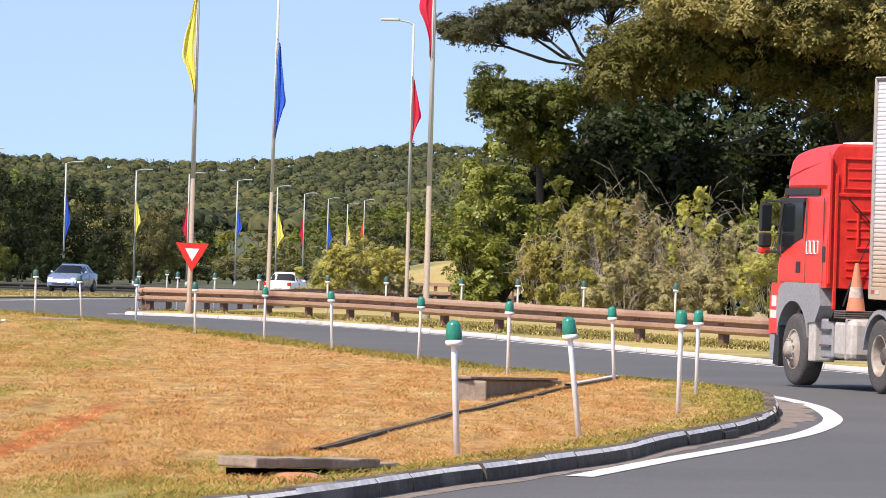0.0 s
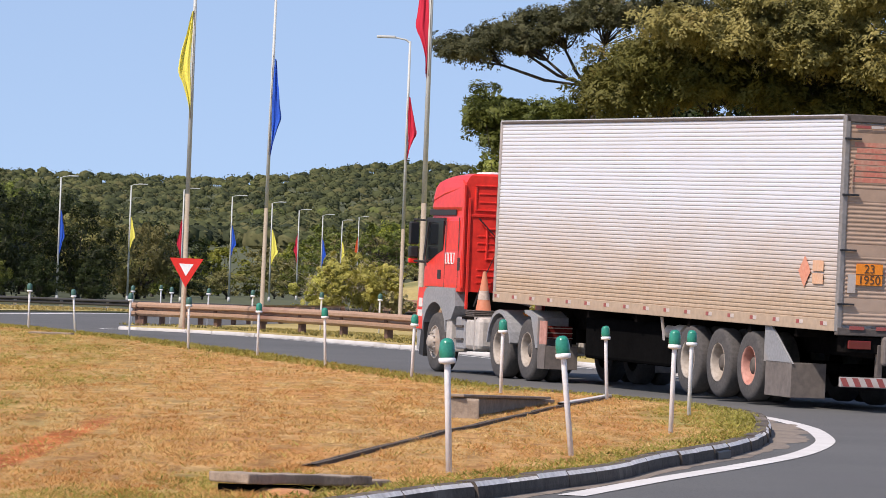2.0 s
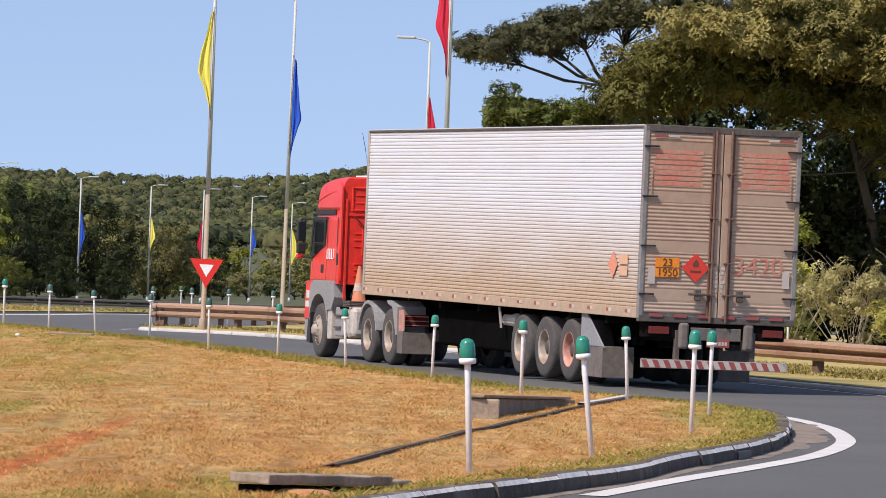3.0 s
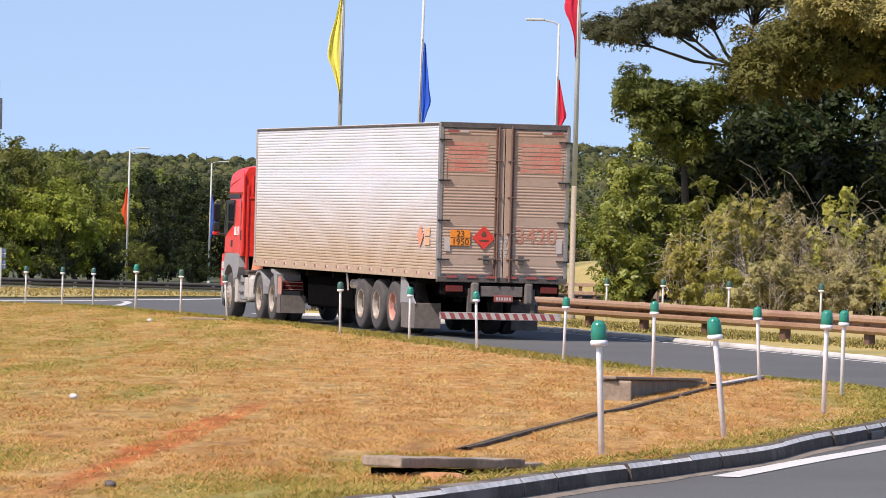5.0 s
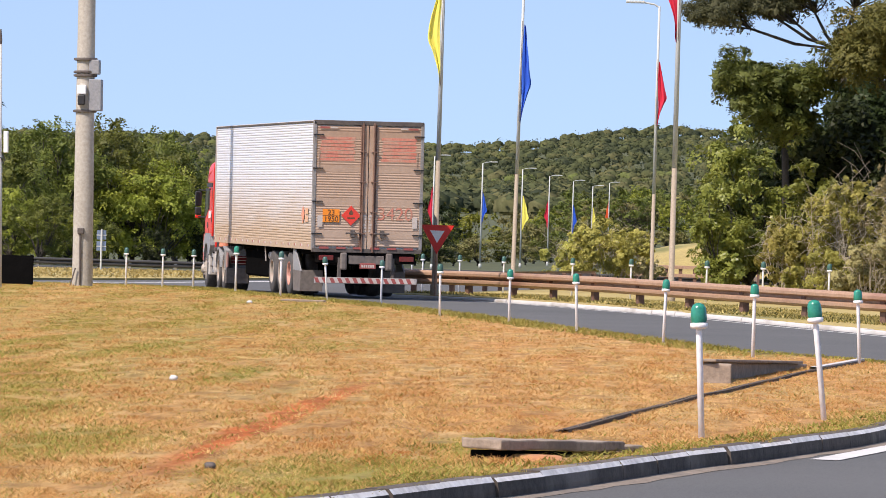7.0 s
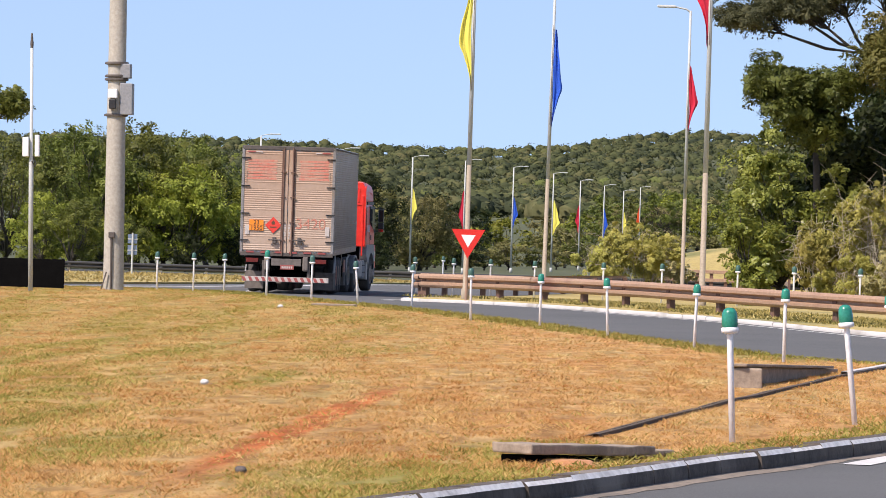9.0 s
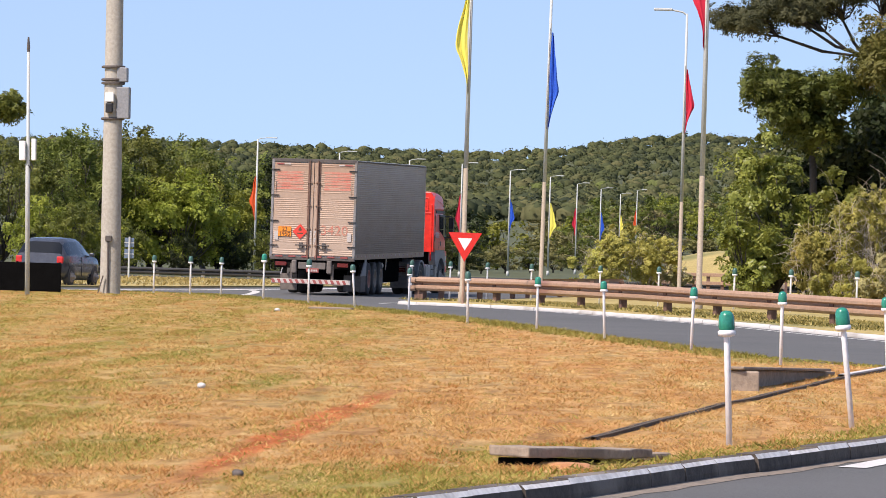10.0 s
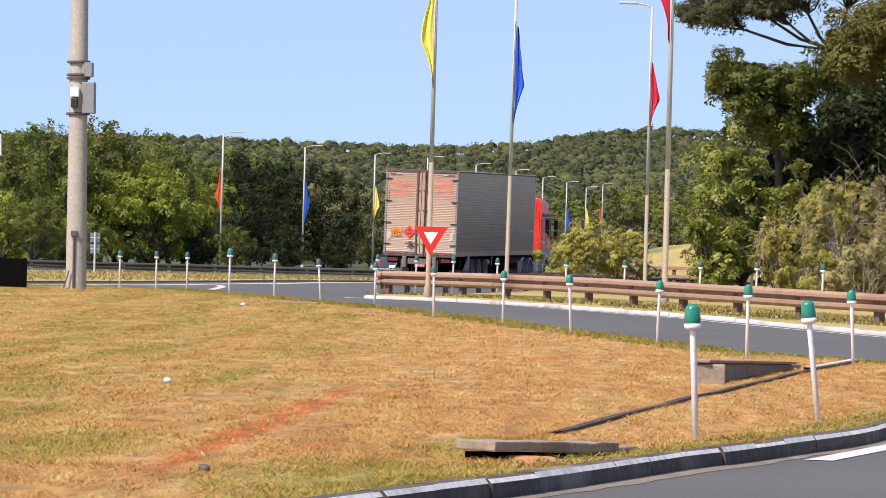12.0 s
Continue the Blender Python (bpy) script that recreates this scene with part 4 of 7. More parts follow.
def yield_sign(x, y):
    root = thing("yield_sign", pose(x, y, land(y) + 0.09, 0, 0.5, 2))
    bm = lathe(bmesh.new(), [(0.035, -0.2), (0.035, 1.55)], n=10)
    part("post", bm, M["rail_brown"], root)

    def tri(s, y0, y1, up=0.0):
        h = s * 0.866
        c = 1.48 + up
        return prism(bmesh.new(), [(-s / 2, c + h / 3), (s / 2, c + h / 3), (0, c - 2 * h / 3)], y0, y1)
    part("plate", tri(0.82, -0.055, -0.045), M["sign_red"], root, "red triangular plate")
    part("panel", tri(0.35, -0.060, -0.056, 0.0), M["sign_white"], root, "white triangular centre")
    return tagged(root, "red and white triangular yield sign", "road sign")


yield_sign(-6.22, 124.3)


def utility_pole(x, y):
    root = thing("utility_pole", pose(x, y, land(y) + 0.04, 0, -0.75, 0))
    bm = lathe(bmesh.new(), [(0.245, -0.3), (0.245, 0.0), (0.20, 7.2), (0.185, 10)], n=24)
    part("shaft", bm, M["pole_concrete"], root, smooth=True)
    for z in (4.08, 4.92, 5.0, 5.3):
        part("band", lathe(bmesh.new(), [(0.26, z), (0.275, z + 0.015), (0.275, z + 0.05), (0.26, z + 0.065)], n=20), M["hinge"], root)
        part("bracket", boxed((-0.28, -0.06, z + 0.01), (0.26, 0.06, z + 0.055)), M["hinge"], root)
    part("cabinet", boxed((0.10, -0.24, 4.12), (0.40, 0.16, 4.86), 0.02), M["cab_grey"], root, "grey steel equipment box")
    part("cabinet", boxed((0.10, -0.22, 4.98), (0.34, 0.14, 5.32), 0.02), M["cab_grey"], root, "grey steel equipment box")
    part("camera_box", boxed((-0.14, -0.36, 4.25), (0.02, -0.20, 4.48), 0.02), M["black"], root, "small dark floodlight")
    part("bracket", boxed((-0.16, -0.34, 4.5), (0.05, -0.2, 4.72), 0.02), M["sign_white"], root)
    part("junction_box", boxed((-0.1, -0.31, 1.22), (0.05, -0.21, 1.36), 0.015), M["hinge"], root)
    part("conduit", lathe(bmesh.new(), [(0.025, -0.1), (0.025, 1.25)], pose(-0.03, -0.27, 0), 8), M["hinge"], root)
    part("stay", prism(bmesh.new(), [(-0.30, -0.1), (-0.27, -0.1), (-0.12, 0.42), (-0.15, 0.42)], -0.30, -0.27), M["hinge"], root)
    root.scale = (1.06, 1.06, 1.06)
    return tagged(root, "thick round concrete pole with strapped-on equipment boxes", "utility pole")


utility_pole(-15.16, 126.7)


def antenna_pole(x, y):
    root = thing("antenna_pole", pose(x, y, land(y) + turf(y), 0, -1.4, 0))
    part("tube", lathe(bmesh.new(), [(0.055, -0.3), (0.055, 3.0), (0.04, 3.05), (0.035, 5.6)], n=12), M["galvanised"], root, smooth=True)
    part("tip", lathe(bmesh.new(), [(0.03, 5.55), (0.04, 5.7), (0.02, 5.95)], n=8), M["hinge"], root)
    part("antenna_box", boxed((-0.19, -0.12, 3.1), (-0.05, 0.05, 3.55), 0.015), M["sign_white"], root, "white antenna box")
    part("antenna_box", boxed((0.09, -0.08, 3.1), (0.19, 0.06, 3.6), 0.015), M["sign_white"], root, "white antenna box")
    part("cable", tube(bmesh.new(), [(0.05, -0.06, 3.1), (0.12, -0.06, 2.95), (0.1, -0.06, 2.85), (0.02, -0.06, 3.0)], [0.015] * 4, 6), M["black"], root)
    return tagged(root, "slim galvanised pole with white antenna boxes", "pole")


antenna_pole(-15.92, 117.0)


def black_screen():
    root = thing("barrier_panel", pose(-16.05, 124.0, land(124) + 0.06, 0, 0, 0))
    bm = bmesh.new()
    box(bm, (-2.6, -0.04, 0), (0.0, 0.04, 0.70), 0.01)
    part("panel", bm, M["matt_black"], root)
    for x in (-2.2, -1.1, -0.05):
        part("stake", boxed((x - 0.03, 0.045, -0.2), (x + 0.03, 0.1, 0.72)), M["matt_black"], root)
    return tagged(root, "low black plastic screen beside the road", "screen")


black_screen()


def side_sign(x, y):
    """The back of a small road sign: two narrow plates on a slim post."""
    root = thing("road_sign", pose(x, y, land(y), 0, 0, 12))
    part("post", lathe(bmesh.new(), [(0.04, -0.2), (0.04, 1.72)], n=8), M["galvanised"], root)
    for z in (0.85, 1.3):
        part("plate", boxed((-0.19, 0.045, z), (0.19, 0.06, z + 0.38), 0.005), M["car_blue"], root, "blue-grey back of the plate")
        part("crossbar", boxed((-0.20, 0.03, z + 0.16), (0.20, 0.045, z + 0.20)), M["galvanised"], root)
    return tagged(root, "small road sign seen from behind", "road sign")


side_sign(-23.8, 205.0)


# ---- drain, gutter, slab on the lawn ----
def drain_box():
    root = thing("drain_box", pose(0.22, 56.2, land(56) + 0.06, 0, 0, 0))
    d = Vector((1.2, 9.0)).normalized()
    rot = Matrix.Rotation(math.atan2(-d.x, d.y), 4, "Z")
    part("wall", boxed((-0.06, 0, -0.3), (0.04, 9.6, 0.25), 0.02, rot @ pose(0, 0, 0, -1.2, 0, 0)), M["pit_concrete"], root)
    part("wall", boxed((-0.08, -0.06, -0.3), (0.26, 0.04, 0.24), 0.02), M["pit_concrete"], root)
    part("cap", boxed((-0.09, -0.1, 0.252), (0.10, 8.6, 0.285), 0.01, rot @ pose(0, 0, 0, -1.2, 0, 0)), M["pit_concrete"], root)
    return tagged(root, "old stained concrete drain box sunk into the grass", "drain")


drain_box()


def gutter():
    line = smooth_line([(2.3, 70.6), (1.53, 64.2), (0.16, 51.2), (-1.05, 39.6)], 1.0)
    root = tagged(thing("gutter"), "narrow concrete gutter across the lawn", "gutter")
    # Edging is coloured dark so that it reads as a shaded trench.
    for off, h, w in ((0.0, 0.012, 0.03), (0.10, 0.030, 0.035)):
        bm = bmesh.new()
        a = offset_line(line, off)
        b = offset_line(line, off + w)
        top = [[bm.verts.new((p.x, p.y, land(p.y) + turf(p.y) + h + swell(p.x, p.y))) for p in l] for l in (a, b)]
        low = [[bm.verts.new((p.x, p.y, land(p.y) - 0.1)) for p in l] for l in (a, b)]
        for i in range(len(line) - 1):
            bm.faces.new((top[0][i], top[0][i + 1], top[1][i + 1], top[1][i]))
            bm.faces.new((low[0][i], low[0][i + 1], top[0][i + 1], top[0][i]))
            bm.faces.new((top[1][i], top[1][i + 1], low[1][i + 1], low[1][i]))
        bmesh.ops.recalc_face_normals(bm, faces=bm.faces)
        part("edging", bm, M["dark_edging"], root)
    # Flat near-black strip at turf height in place of the trench's shade.
    bm = bmesh.new()
    a, b = offset_line(line, 0.03), offset_line(line, 0.10)
    v = [[bm.verts.new((p.x, p.y, land(p.y) + turf(p.y) + 0.012 + swell(p.x, p.y))) for p in l] for l in (a, b)]
    for i in range(len(line) - 1):
        bm.faces.new((v[0][i], v[0][i + 1], v[1][i + 1], v[1][i]))
    part("channel", bm, M["chassis"], root)
    seg = smooth_line([(2.34, 70.9), (1.95, 67.6), (1.53, 64.2)], 1.0)
    band("gutter_mouth", seg, 0.1, 0.125, M["whitewash"], "white-painted gutter mouth", 0.1, root, "")
    return root


gutter()


def slab():
    root = thing("manhole_slab", pose(-1.36, 34.3, land(34) + 0.09, 0, 0, 66))
    bm = bmesh.new()
    box(bm, (0, -0.13, 0.085), (2.0, 0.17, 0.155), 0.012, pose(0, 0, 0, 0, 1.8, 0))
    bmesh.ops.subdivide_edges(bm, edges=[e for e in bm.edges if e.calc_length() > 1], cuts=14)
    for v in bm.verts:
        v.co.z += 0.010 * noise.noise(v.co * 5)
        v.co.y += 0.012 * noise.noise(v.co * 7 + Vector((3, 0, 0)))
    part("slab", bm, M["pit_concrete"], root)
    # Solid black block: the hole's shade is put into its colour.
    part("pit", boxed((0.10, -0.03, -0.02), (1.35, 0.15, 0.075), 0.01, pose(0, 0, 0, 0, 1.8, 0)), M["matt_black"], root, "black block that stands in for the shaded hole under the slab")
    part("edge_piece", boxed((2.06, -0.1, 0.0), (2.4, 0.14, 0.06), 0.02), M["old_concrete"], root)
    bm = bmesh.new()
    lathe(bm, [(0.02, 0.045), (0.16, 0.04), (0.34, -0.05)], pose(0.42, -0.20, 0.0), 14)
    part("soil", bm, M["soil"], root, "bare red soil under the slab")
    return tagged(root, "loose concrete slab over a hole with red soil", "slab")


slab()


def pebble(x, y, r, mat, label):
    bm = bmesh.new()
    bmesh.ops.create_icosphere(bm, subdivisions=2, radius=r)
    for v in bm.verts:
        v.co *= 1 + 0.3 * noise.noise(v.co * 9 / r * 0.2 + Vector((x, y, 0)))
        v.co.z *= 0.7
    o = obj("stone", bm, mat, smooth=True)
    o.matrix_basis = pose(x, y, land(y) + turf(y) + 0.01 + swell(x, y) + r * 0.3)
    return tagged(o, label, "stone")


pebble(-5.08, 50.3, 0.045, M["pale_stone"], "pale stone in the dry grass")
# The dark lump below stands in for a small plant, not a stone.
pebble(-2.95, 31.6, 0.04, M["hinge"], "dark lump in place of a small plant in the dry grass")
pebble(-9.0, 104, 0.06, M["pale_stone"], "pale stone in the dry grass")
o = tagged(obj("slab_piece", boxed((-0.45, -0.5, -0.05), (0.45, 0.5, 0.035), 0.01), M["old_concrete"]), "flat concrete cover in the grass", "slab")
o.matrix_basis = pose(-8.2, 108.0, land(108) + turf(108) + 0.02)
for x, y in ((0.55, 110.9), (5.0, 98.9), (-5.5, 131.5)):
    reflector(x - 0.1, y - 0.35, land(y) + 0.46)


# ---- trees and scrub ----
def leaf_cloud(name, clumps, per, size, material, parent, seed, flat=0.5, long=1.6, label="", stir=0.22, loose=0.18, sprays=12):
    """Leaves in sprays round clump centres (x, y, z, rx, ry, rz): each spray a drooping fan of blades with gaps to the next."""
    g = np.random.default_rng(seed)
    c = np.repeat(np.array(clumps, float), sprays, axis=0)
    m = len(c)
    d = g.normal(size=(m, 3))
    d[:, 2] += 0.35
    d /= np.linalg.norm(d, axis=1, keepdims=True)
    heart = c[:, :3] + d * (g.uniform(0.35, 1.0, (m, 1)) * (1 + loose * g.normal(size=(m, 1)))) * c[:, 3:6]
    up = np.array([0, 0, 1.0])
    face = d * (1 - flat) + up * flat + 0.35 * g.normal(size=(m, 3))
    face /= np.linalg.norm(face, axis=1, keepdims=True)
    ax = np.cross(face, g.normal(size=(m, 3)))
    ax /= np.linalg.norm(ax, axis=1, keepdims=True)
    ay = np.cross(face, ax)
    reach = c[:, 3:4] * g.uniform(0.30, 0.58, (m, 1))
    k = max(2, per // sprays)
    n = m * k
    heart, face, ax, ay, reach = [np.repeat(q, k, axis=0) for q in (heart, face, ax, ay, reach)]
    rho, th = g.uniform(0, 1, (n, 1)) ** 0.6, g.uniform(0, 2 * np.pi, (n, 1))
    p = heart + reach * (rho * (np.cos(th) * ax + 0.7 * np.sin(th) * ay) - face * 0.45 * rho ** 2 + face * 0.10 * g.normal(size=(n, 1)))
    nrm = face + 0.35 * rho * (np.cos(th) * ax + np.sin(th) * ay) + stir * g.normal(size=(n, 3))
    nrm /= np.linalg.norm(nrm, axis=1, keepdims=True)
    a = np.cos(th) * ax + np.sin(th) * ay + 0.5 * g.normal(size=(n, 3))
    a -= nrm * (a * nrm).sum(1, keepdims=True)
    a /= np.linalg.norm(a, axis=1, keepdims=True)
    b = np.cross(nrm, a)
    s = size * g.uniform(0.6, 1.35, (n, 1))
    v = np.stack([p - a * s * long / 2, p - b * s / 2 - nrm * s * 0.12, p + a * s * long / 2, p + b * s / 2 - nrm * s * 0.12], 1).reshape(-1, 3)
    me = bpy.data.meshes.new(name)
    me.vertices.add(4 * n)
    me.vertices.foreach_set("co", v.ravel())
    me.loops.add(4 * n)
    me.loops.foreach_set("vertex_index", np.arange(4 * n))
    me.polygons.add(n)
    me.polygons.foreach_set("loop_start", np.arange(0, 4 * n, 4))
    me.update()
    me.materials.append(material)
    ob = new(name, me)
    ob.parent = parent
    return tagged(ob, label)


def limbs(bm, rnd, base, tips, r0, bend=0.25, n=7):
    """Limbs from a fork to the clumps' hearts, each bent and tapered."""
    for t in tips:
        b, t = Vector(base), Vector(t)
        L = (t - b).length
        side = Vector((rnd.uniform(-1, 1), rnd.uniform(-1, 1), rnd.uniform(-0.2, 0.9))) * bend * L * 0.5
        pts = [b + (t - b) * k + side * math.sin(math.pi * k) + Vector((rnd.uniform(-1, 1), rnd.uniform(-1, 1), rnd.uniform(-1, 1))) * 0.03 * L for k in (0, 0.2, 0.45, 0.7, 1.0)]
        pts[0] = b
        tube(bm, pts, [r0, r0 * 0.8, r0 * 0.55, r0 * 0.35, r0 * 0.12], n)


def tree(name, label, height, spread, depth, trunk, crown_low, clumps, per, size, leaf, seed, shape="round", group="trees", clump_r=(0.8, 1.5), flat=0.45, bark="bark", sprays=12):
    """A tree: a trunk that forks into limbs, and a crown of leafy clumps with gaps between them."""
    rnd = random.Random(seed)
    root = thing(name)
    cs = []
    for k in range(clumps):
        while True:
            u, v, w = rnd.uniform(-1, 1), rnd.uniform(-1, 1), rnd.uniform(0, 1)
            if shape == "umbrella":
                if u * u + v * v < 1 and w > 0.35:
                    z = crown_low + (height - crown_low) * (w * (1 - 0.45 * (u * u + v * v)))
                    break
            else:
                if u * u + v * v + (2 * w - 1) ** 2 < 1 and (u * u + v * v + (2 * w - 1) ** 2 > 0.22 or rnd.random() < 0.3):
                    z = crown_low + (height - crown_low) * w
                    break
        r = rnd.uniform(*clump_r)
        cs.append((u * spread, v * depth, z, r, r, r * (0.5 if shape == "umbrella" else 0.7)))
    bm = bmesh.new()
    fork = Vector((rnd.uniform(-0.2, 0.2), 0, max(0.6, crown_low * 0.75)))
    tube(bm, [(0, 0, -0.4), (0.05, 0, fork.z * 0.5), fork], [trunk * 1.25, trunk, trunk * 0.8], 10)
    limbs(bm, rnd, fork, [c[:3] for c in cs[: min(len(cs), 26)]], trunk * 0.42)
    part("trunk", bm, M[bark], root, smooth=True)
    leaf_cloud("crown", cs, per, size, M[leaf], root, seed, 0.4, 1.6, "", 0.25, 0.2, sprays)
    return tagged(root, label, "tree", group)


def shrub(name, label, w, d, h, leaf, per, size, seed, twigs=14, clumps=14, group="shrubs", twig=0.011):
    """A shrub: arching bare stems from the ground with twigs at all angles, and thin leafy clumps."""
    rnd = random.Random(seed)
    root = thing(name)
    cs = []
    for k in range(clumps):
        a, r = rnd.uniform(0, 6.28), rnd.random() ** 0.5
        top = h * (1 - 0.45 * r * r)
        z = top * (rnd.uniform(0.2, 0.9) if k % 2 else rnd.uniform(0.72, 0.93))
        q = rnd.uniform(0.20, 0.38)
        cs.append((w * r * math.cos(a), d * r * math.sin(a), z, q * w, q * d, rnd.uniform(0.09, 0.17) * h))
    bm = bmesh.new()
    for k in range(twigs):
        a, reach = rnd.uniform(0, 6.28), rnd.uniform(0.3, 1.35)
        x, y, z = w * reach * math.cos(a), d * min(1, reach) * math.sin(a), h * (1.02 - 0.35 * reach * reach * rnd.random()) * rnd.uniform(0.55, 1.0)
        b = Vector((x * 0.3 * rnd.random(), y * 0.3, -0.1))
        bow = Vector((rnd.uniform(-0.15, 0.15) * h, 0, 0.12 * h))
        pts = [b, b + (Vector((x, y, z)) - b) * 0.35 + bow, b + (Vector((x, y, z)) - b) * 0.7 + bow, Vector((x, y, z))]
        tube(bm, pts, [twig, twig * 0.8, twig * 0.55, twig * 0.25], 4)
        for q in range(5):
            o = pts[1] + (pts[3] - pts[1]) * rnd.random()
            s = o + Vector((rnd.uniform(-1, 1), rnd.uniform(-1, 0.4), rnd.uniform(-0.35, 1))) * 0.24 * h
            tube(bm, [o, (o + s) / 2 + Vector((rnd.uniform(-0.05, 0.05), 0, 0.04 * h)), s], [twig * 0.5, twig * 0.4, twig * 0.2], 3)
    part("brushwood", bm, M["twig"], root)
    leaf_cloud("foliage", cs, per, size, M[leaf], root, seed, 0.3, 2.0, "", 0.4, 0.3, 16)
    return tagged(root, label, "shrub", group)


def put(ob, x, y, turn=0, k=1.0, sink=0.0):
    ob.matrix_basis = pose(x, y, far_land(x, y) - sink, 0, 0, turn) @ Matrix.Diagonal((k, k, k, 1))
    return ob


def again(ob, x, y, turn, k, wide=1.0):
    c = copy_thing(ob, pose(x, y, far_land(x, y) - 0.1, 0, 0, turn))
    c.scale = (k * wide, k * wide, k)
    return c


def crown_tree(name, label, x, y, trunk, fork, regions, per, size, leaf, seed, depth=2.2, clump=(0.5, 0.95), squash=0.55, group="trees", fore=0.0, loose=0.2):
    """A tree whose crown has several storeys; regions: (x, z, half width, half height, clumps) in the world's x and z."""
    rnd = random.Random(seed)
    root = thing(name, pose(x, y, land(y)))
    cs = []
    bm = bmesh.new()
    head = Vector((fork[0] - x, -fore * 0.5, fork[1] - land(y)))
    tube(bm, [(0, 0, -0.4), (head.x * 0.4, head.y * 0.4, head.z * 0.5), head], [trunk * 1.25, trunk, trunk * 0.8], 10)
    for rx, rz, hw, hh, n in regions:
        own = []
        for k in range(n):
            while True:
                u, v, w = rnd.uniform(-1, 1), rnd.uniform(-1, 1), rnd.uniform(-1, 1)
                if u * u + v * v + w * w < 1:
                    break
            r = rnd.uniform(*clump)
            own.append((rx - x + u * hw, v * depth - fore, rz - land(y) + w * hh, r, r, r * squash))
        cs += own
        heart = Vector((rx - x, -fore, rz - land(y) - hh * 0.8))
        mid = head + (heart - head) * 0.7
        tube(bm, [head, head + (mid - head) * 0.5 + Vector((0, 0, -0.15)), mid], [trunk * 0.24, trunk * 0.2, trunk * 0.15], 8)
        limbs(bm, rnd, mid, [c[:3] for c in own[:30]], trunk * 0.11, 0.3, 5)
    part("trunk", bm, M["bark"], root, smooth=True)
    leaf_cloud("crown", cs, per, size, M[leaf], root, seed, 0.5, 2.4, "", 0.2, loose, 14)
    return tagged(root, label, "tree", group)


# the tall trees behind the barrier
crown_tree("umbrella_tree", "tall spreading tree with a thin flat feathery crown", 6.4, 164, 0.26, (4.5, 8.0),
           [(0.5, 9.05, 0.8, 0.28, 20), (1.7, 9.6, 1.0, 0.35, 24), (2.6, 9.3, 0.8, 0.25, 12), (3.4, 10.0, 1.2, 0.45, 26), (5.2, 10.4, 1.5, 0.6, 34), (8.2, 10.6, 2.2, 0.8, 44), (12.5, 10.6, 2.6, 0.9, 40)],
           560, 0.048, "leaf_dusk", 11, 2.2, (0.35, 0.8), 0.45, loose=0.36)
crown_tree("feathery_tree", "tall tree with a broad olive-brown feathery crown", 8.8, 155.5, 0.15, (7.6, 5.2),
           [(4.7, 7.5, 0.8, 0.8, 30), (6.0, 7.9, 1.2, 1.0, 60), (7.8, 8.0, 1.4, 0.9, 60), (9.8, 7.8, 1.5, 0.9, 50), (12.2, 7.6, 1.8, 1.0, 46), (11.4, 7.0, 1.0, 0.7, 14), (13.4, 6.2, 1.6, 1.2, 30)],
           560, 0.056, "leaf_olive", 12, 2.2, (0.45, 1.0), 0.62, fore=5.0, loose=0.28)
crown_tree("feathery_tree", "tall tree with a brownish feathery crown, lightened in colour for the sun", 13.2, 155.0, 0.15, (11.5, 6.2),
           [(6.9, 9.2, 1.1, 0.5, 26), (8.3, 9.0, 1.3, 0.6, 36), (10.2, 8.9, 1.4, 0.8, 46), (12.3, 8.7, 1.6, 1.0, 50), (14.6, 8.2, 1.4, 1.2, 30), (9.6, 10.0, 1.6, 0.5, 24), (12.4, 10.2, 1.8, 0.6, 28)],
           560, 0.056, "leaf_brown", 14, 1.8, (0.45, 0.95), 0.6, fore=6.6, loose=0.3)
crown_tree("feathery_tree", "smaller tree with a green feathery crown", 2.9, 154, 0.13, (2.7, 4.6),
           [(1.35, 6.75, 0.65, 0.5, 18), (2.4, 6.5, 0.8, 0.45, 18), (3.4, 6.4, 0.7, 0.5, 14), (1.7, 5.8, 0.6, 0.4, 12), (2.9, 5.4, 0.8, 0.45, 12)], 700, 0.056, "leaf_feather", 13, 1.5, (0.4, 0.8), 0.62, fore=2.0, loose=0.3)
# Trees in the hollow: the canopy's shade is put into their leaf colour.
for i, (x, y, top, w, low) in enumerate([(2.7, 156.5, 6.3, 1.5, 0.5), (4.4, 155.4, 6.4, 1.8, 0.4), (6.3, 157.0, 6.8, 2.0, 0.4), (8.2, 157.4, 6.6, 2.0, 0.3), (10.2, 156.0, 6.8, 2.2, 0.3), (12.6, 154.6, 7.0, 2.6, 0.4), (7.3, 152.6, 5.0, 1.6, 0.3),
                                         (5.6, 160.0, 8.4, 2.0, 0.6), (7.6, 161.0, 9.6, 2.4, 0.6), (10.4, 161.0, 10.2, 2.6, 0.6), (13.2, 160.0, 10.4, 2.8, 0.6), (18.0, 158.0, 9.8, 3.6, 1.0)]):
    put(tree("broadleaf_tree", "dense broad-leaved tree, its leaves darkened for shade under the crowns", top, w, 1.7, 0.16, low, 52, 330, 0.12, "leaf_big", 140 + i, clump_r=(0.7, 1.25)), x, y)
put(tree("leafy_tree", "green leafy tree grown down to the ground", 5.0, 1.15, 1.3, 0.10, 0.3, 44, 560, 0.066, "leaf_mid", 16, clump_r=(0.4, 0.75)), 1.45, 140)
put(tree("leafy_tree", "green leafy tree grown down to the ground beside the bank", 3.3, 0.75, 1.0, 0.08, 0.2, 22, 480, 0.066, "leaf_mid", 17, clump_r=(0.35, 0.6)), 0.75, 138)
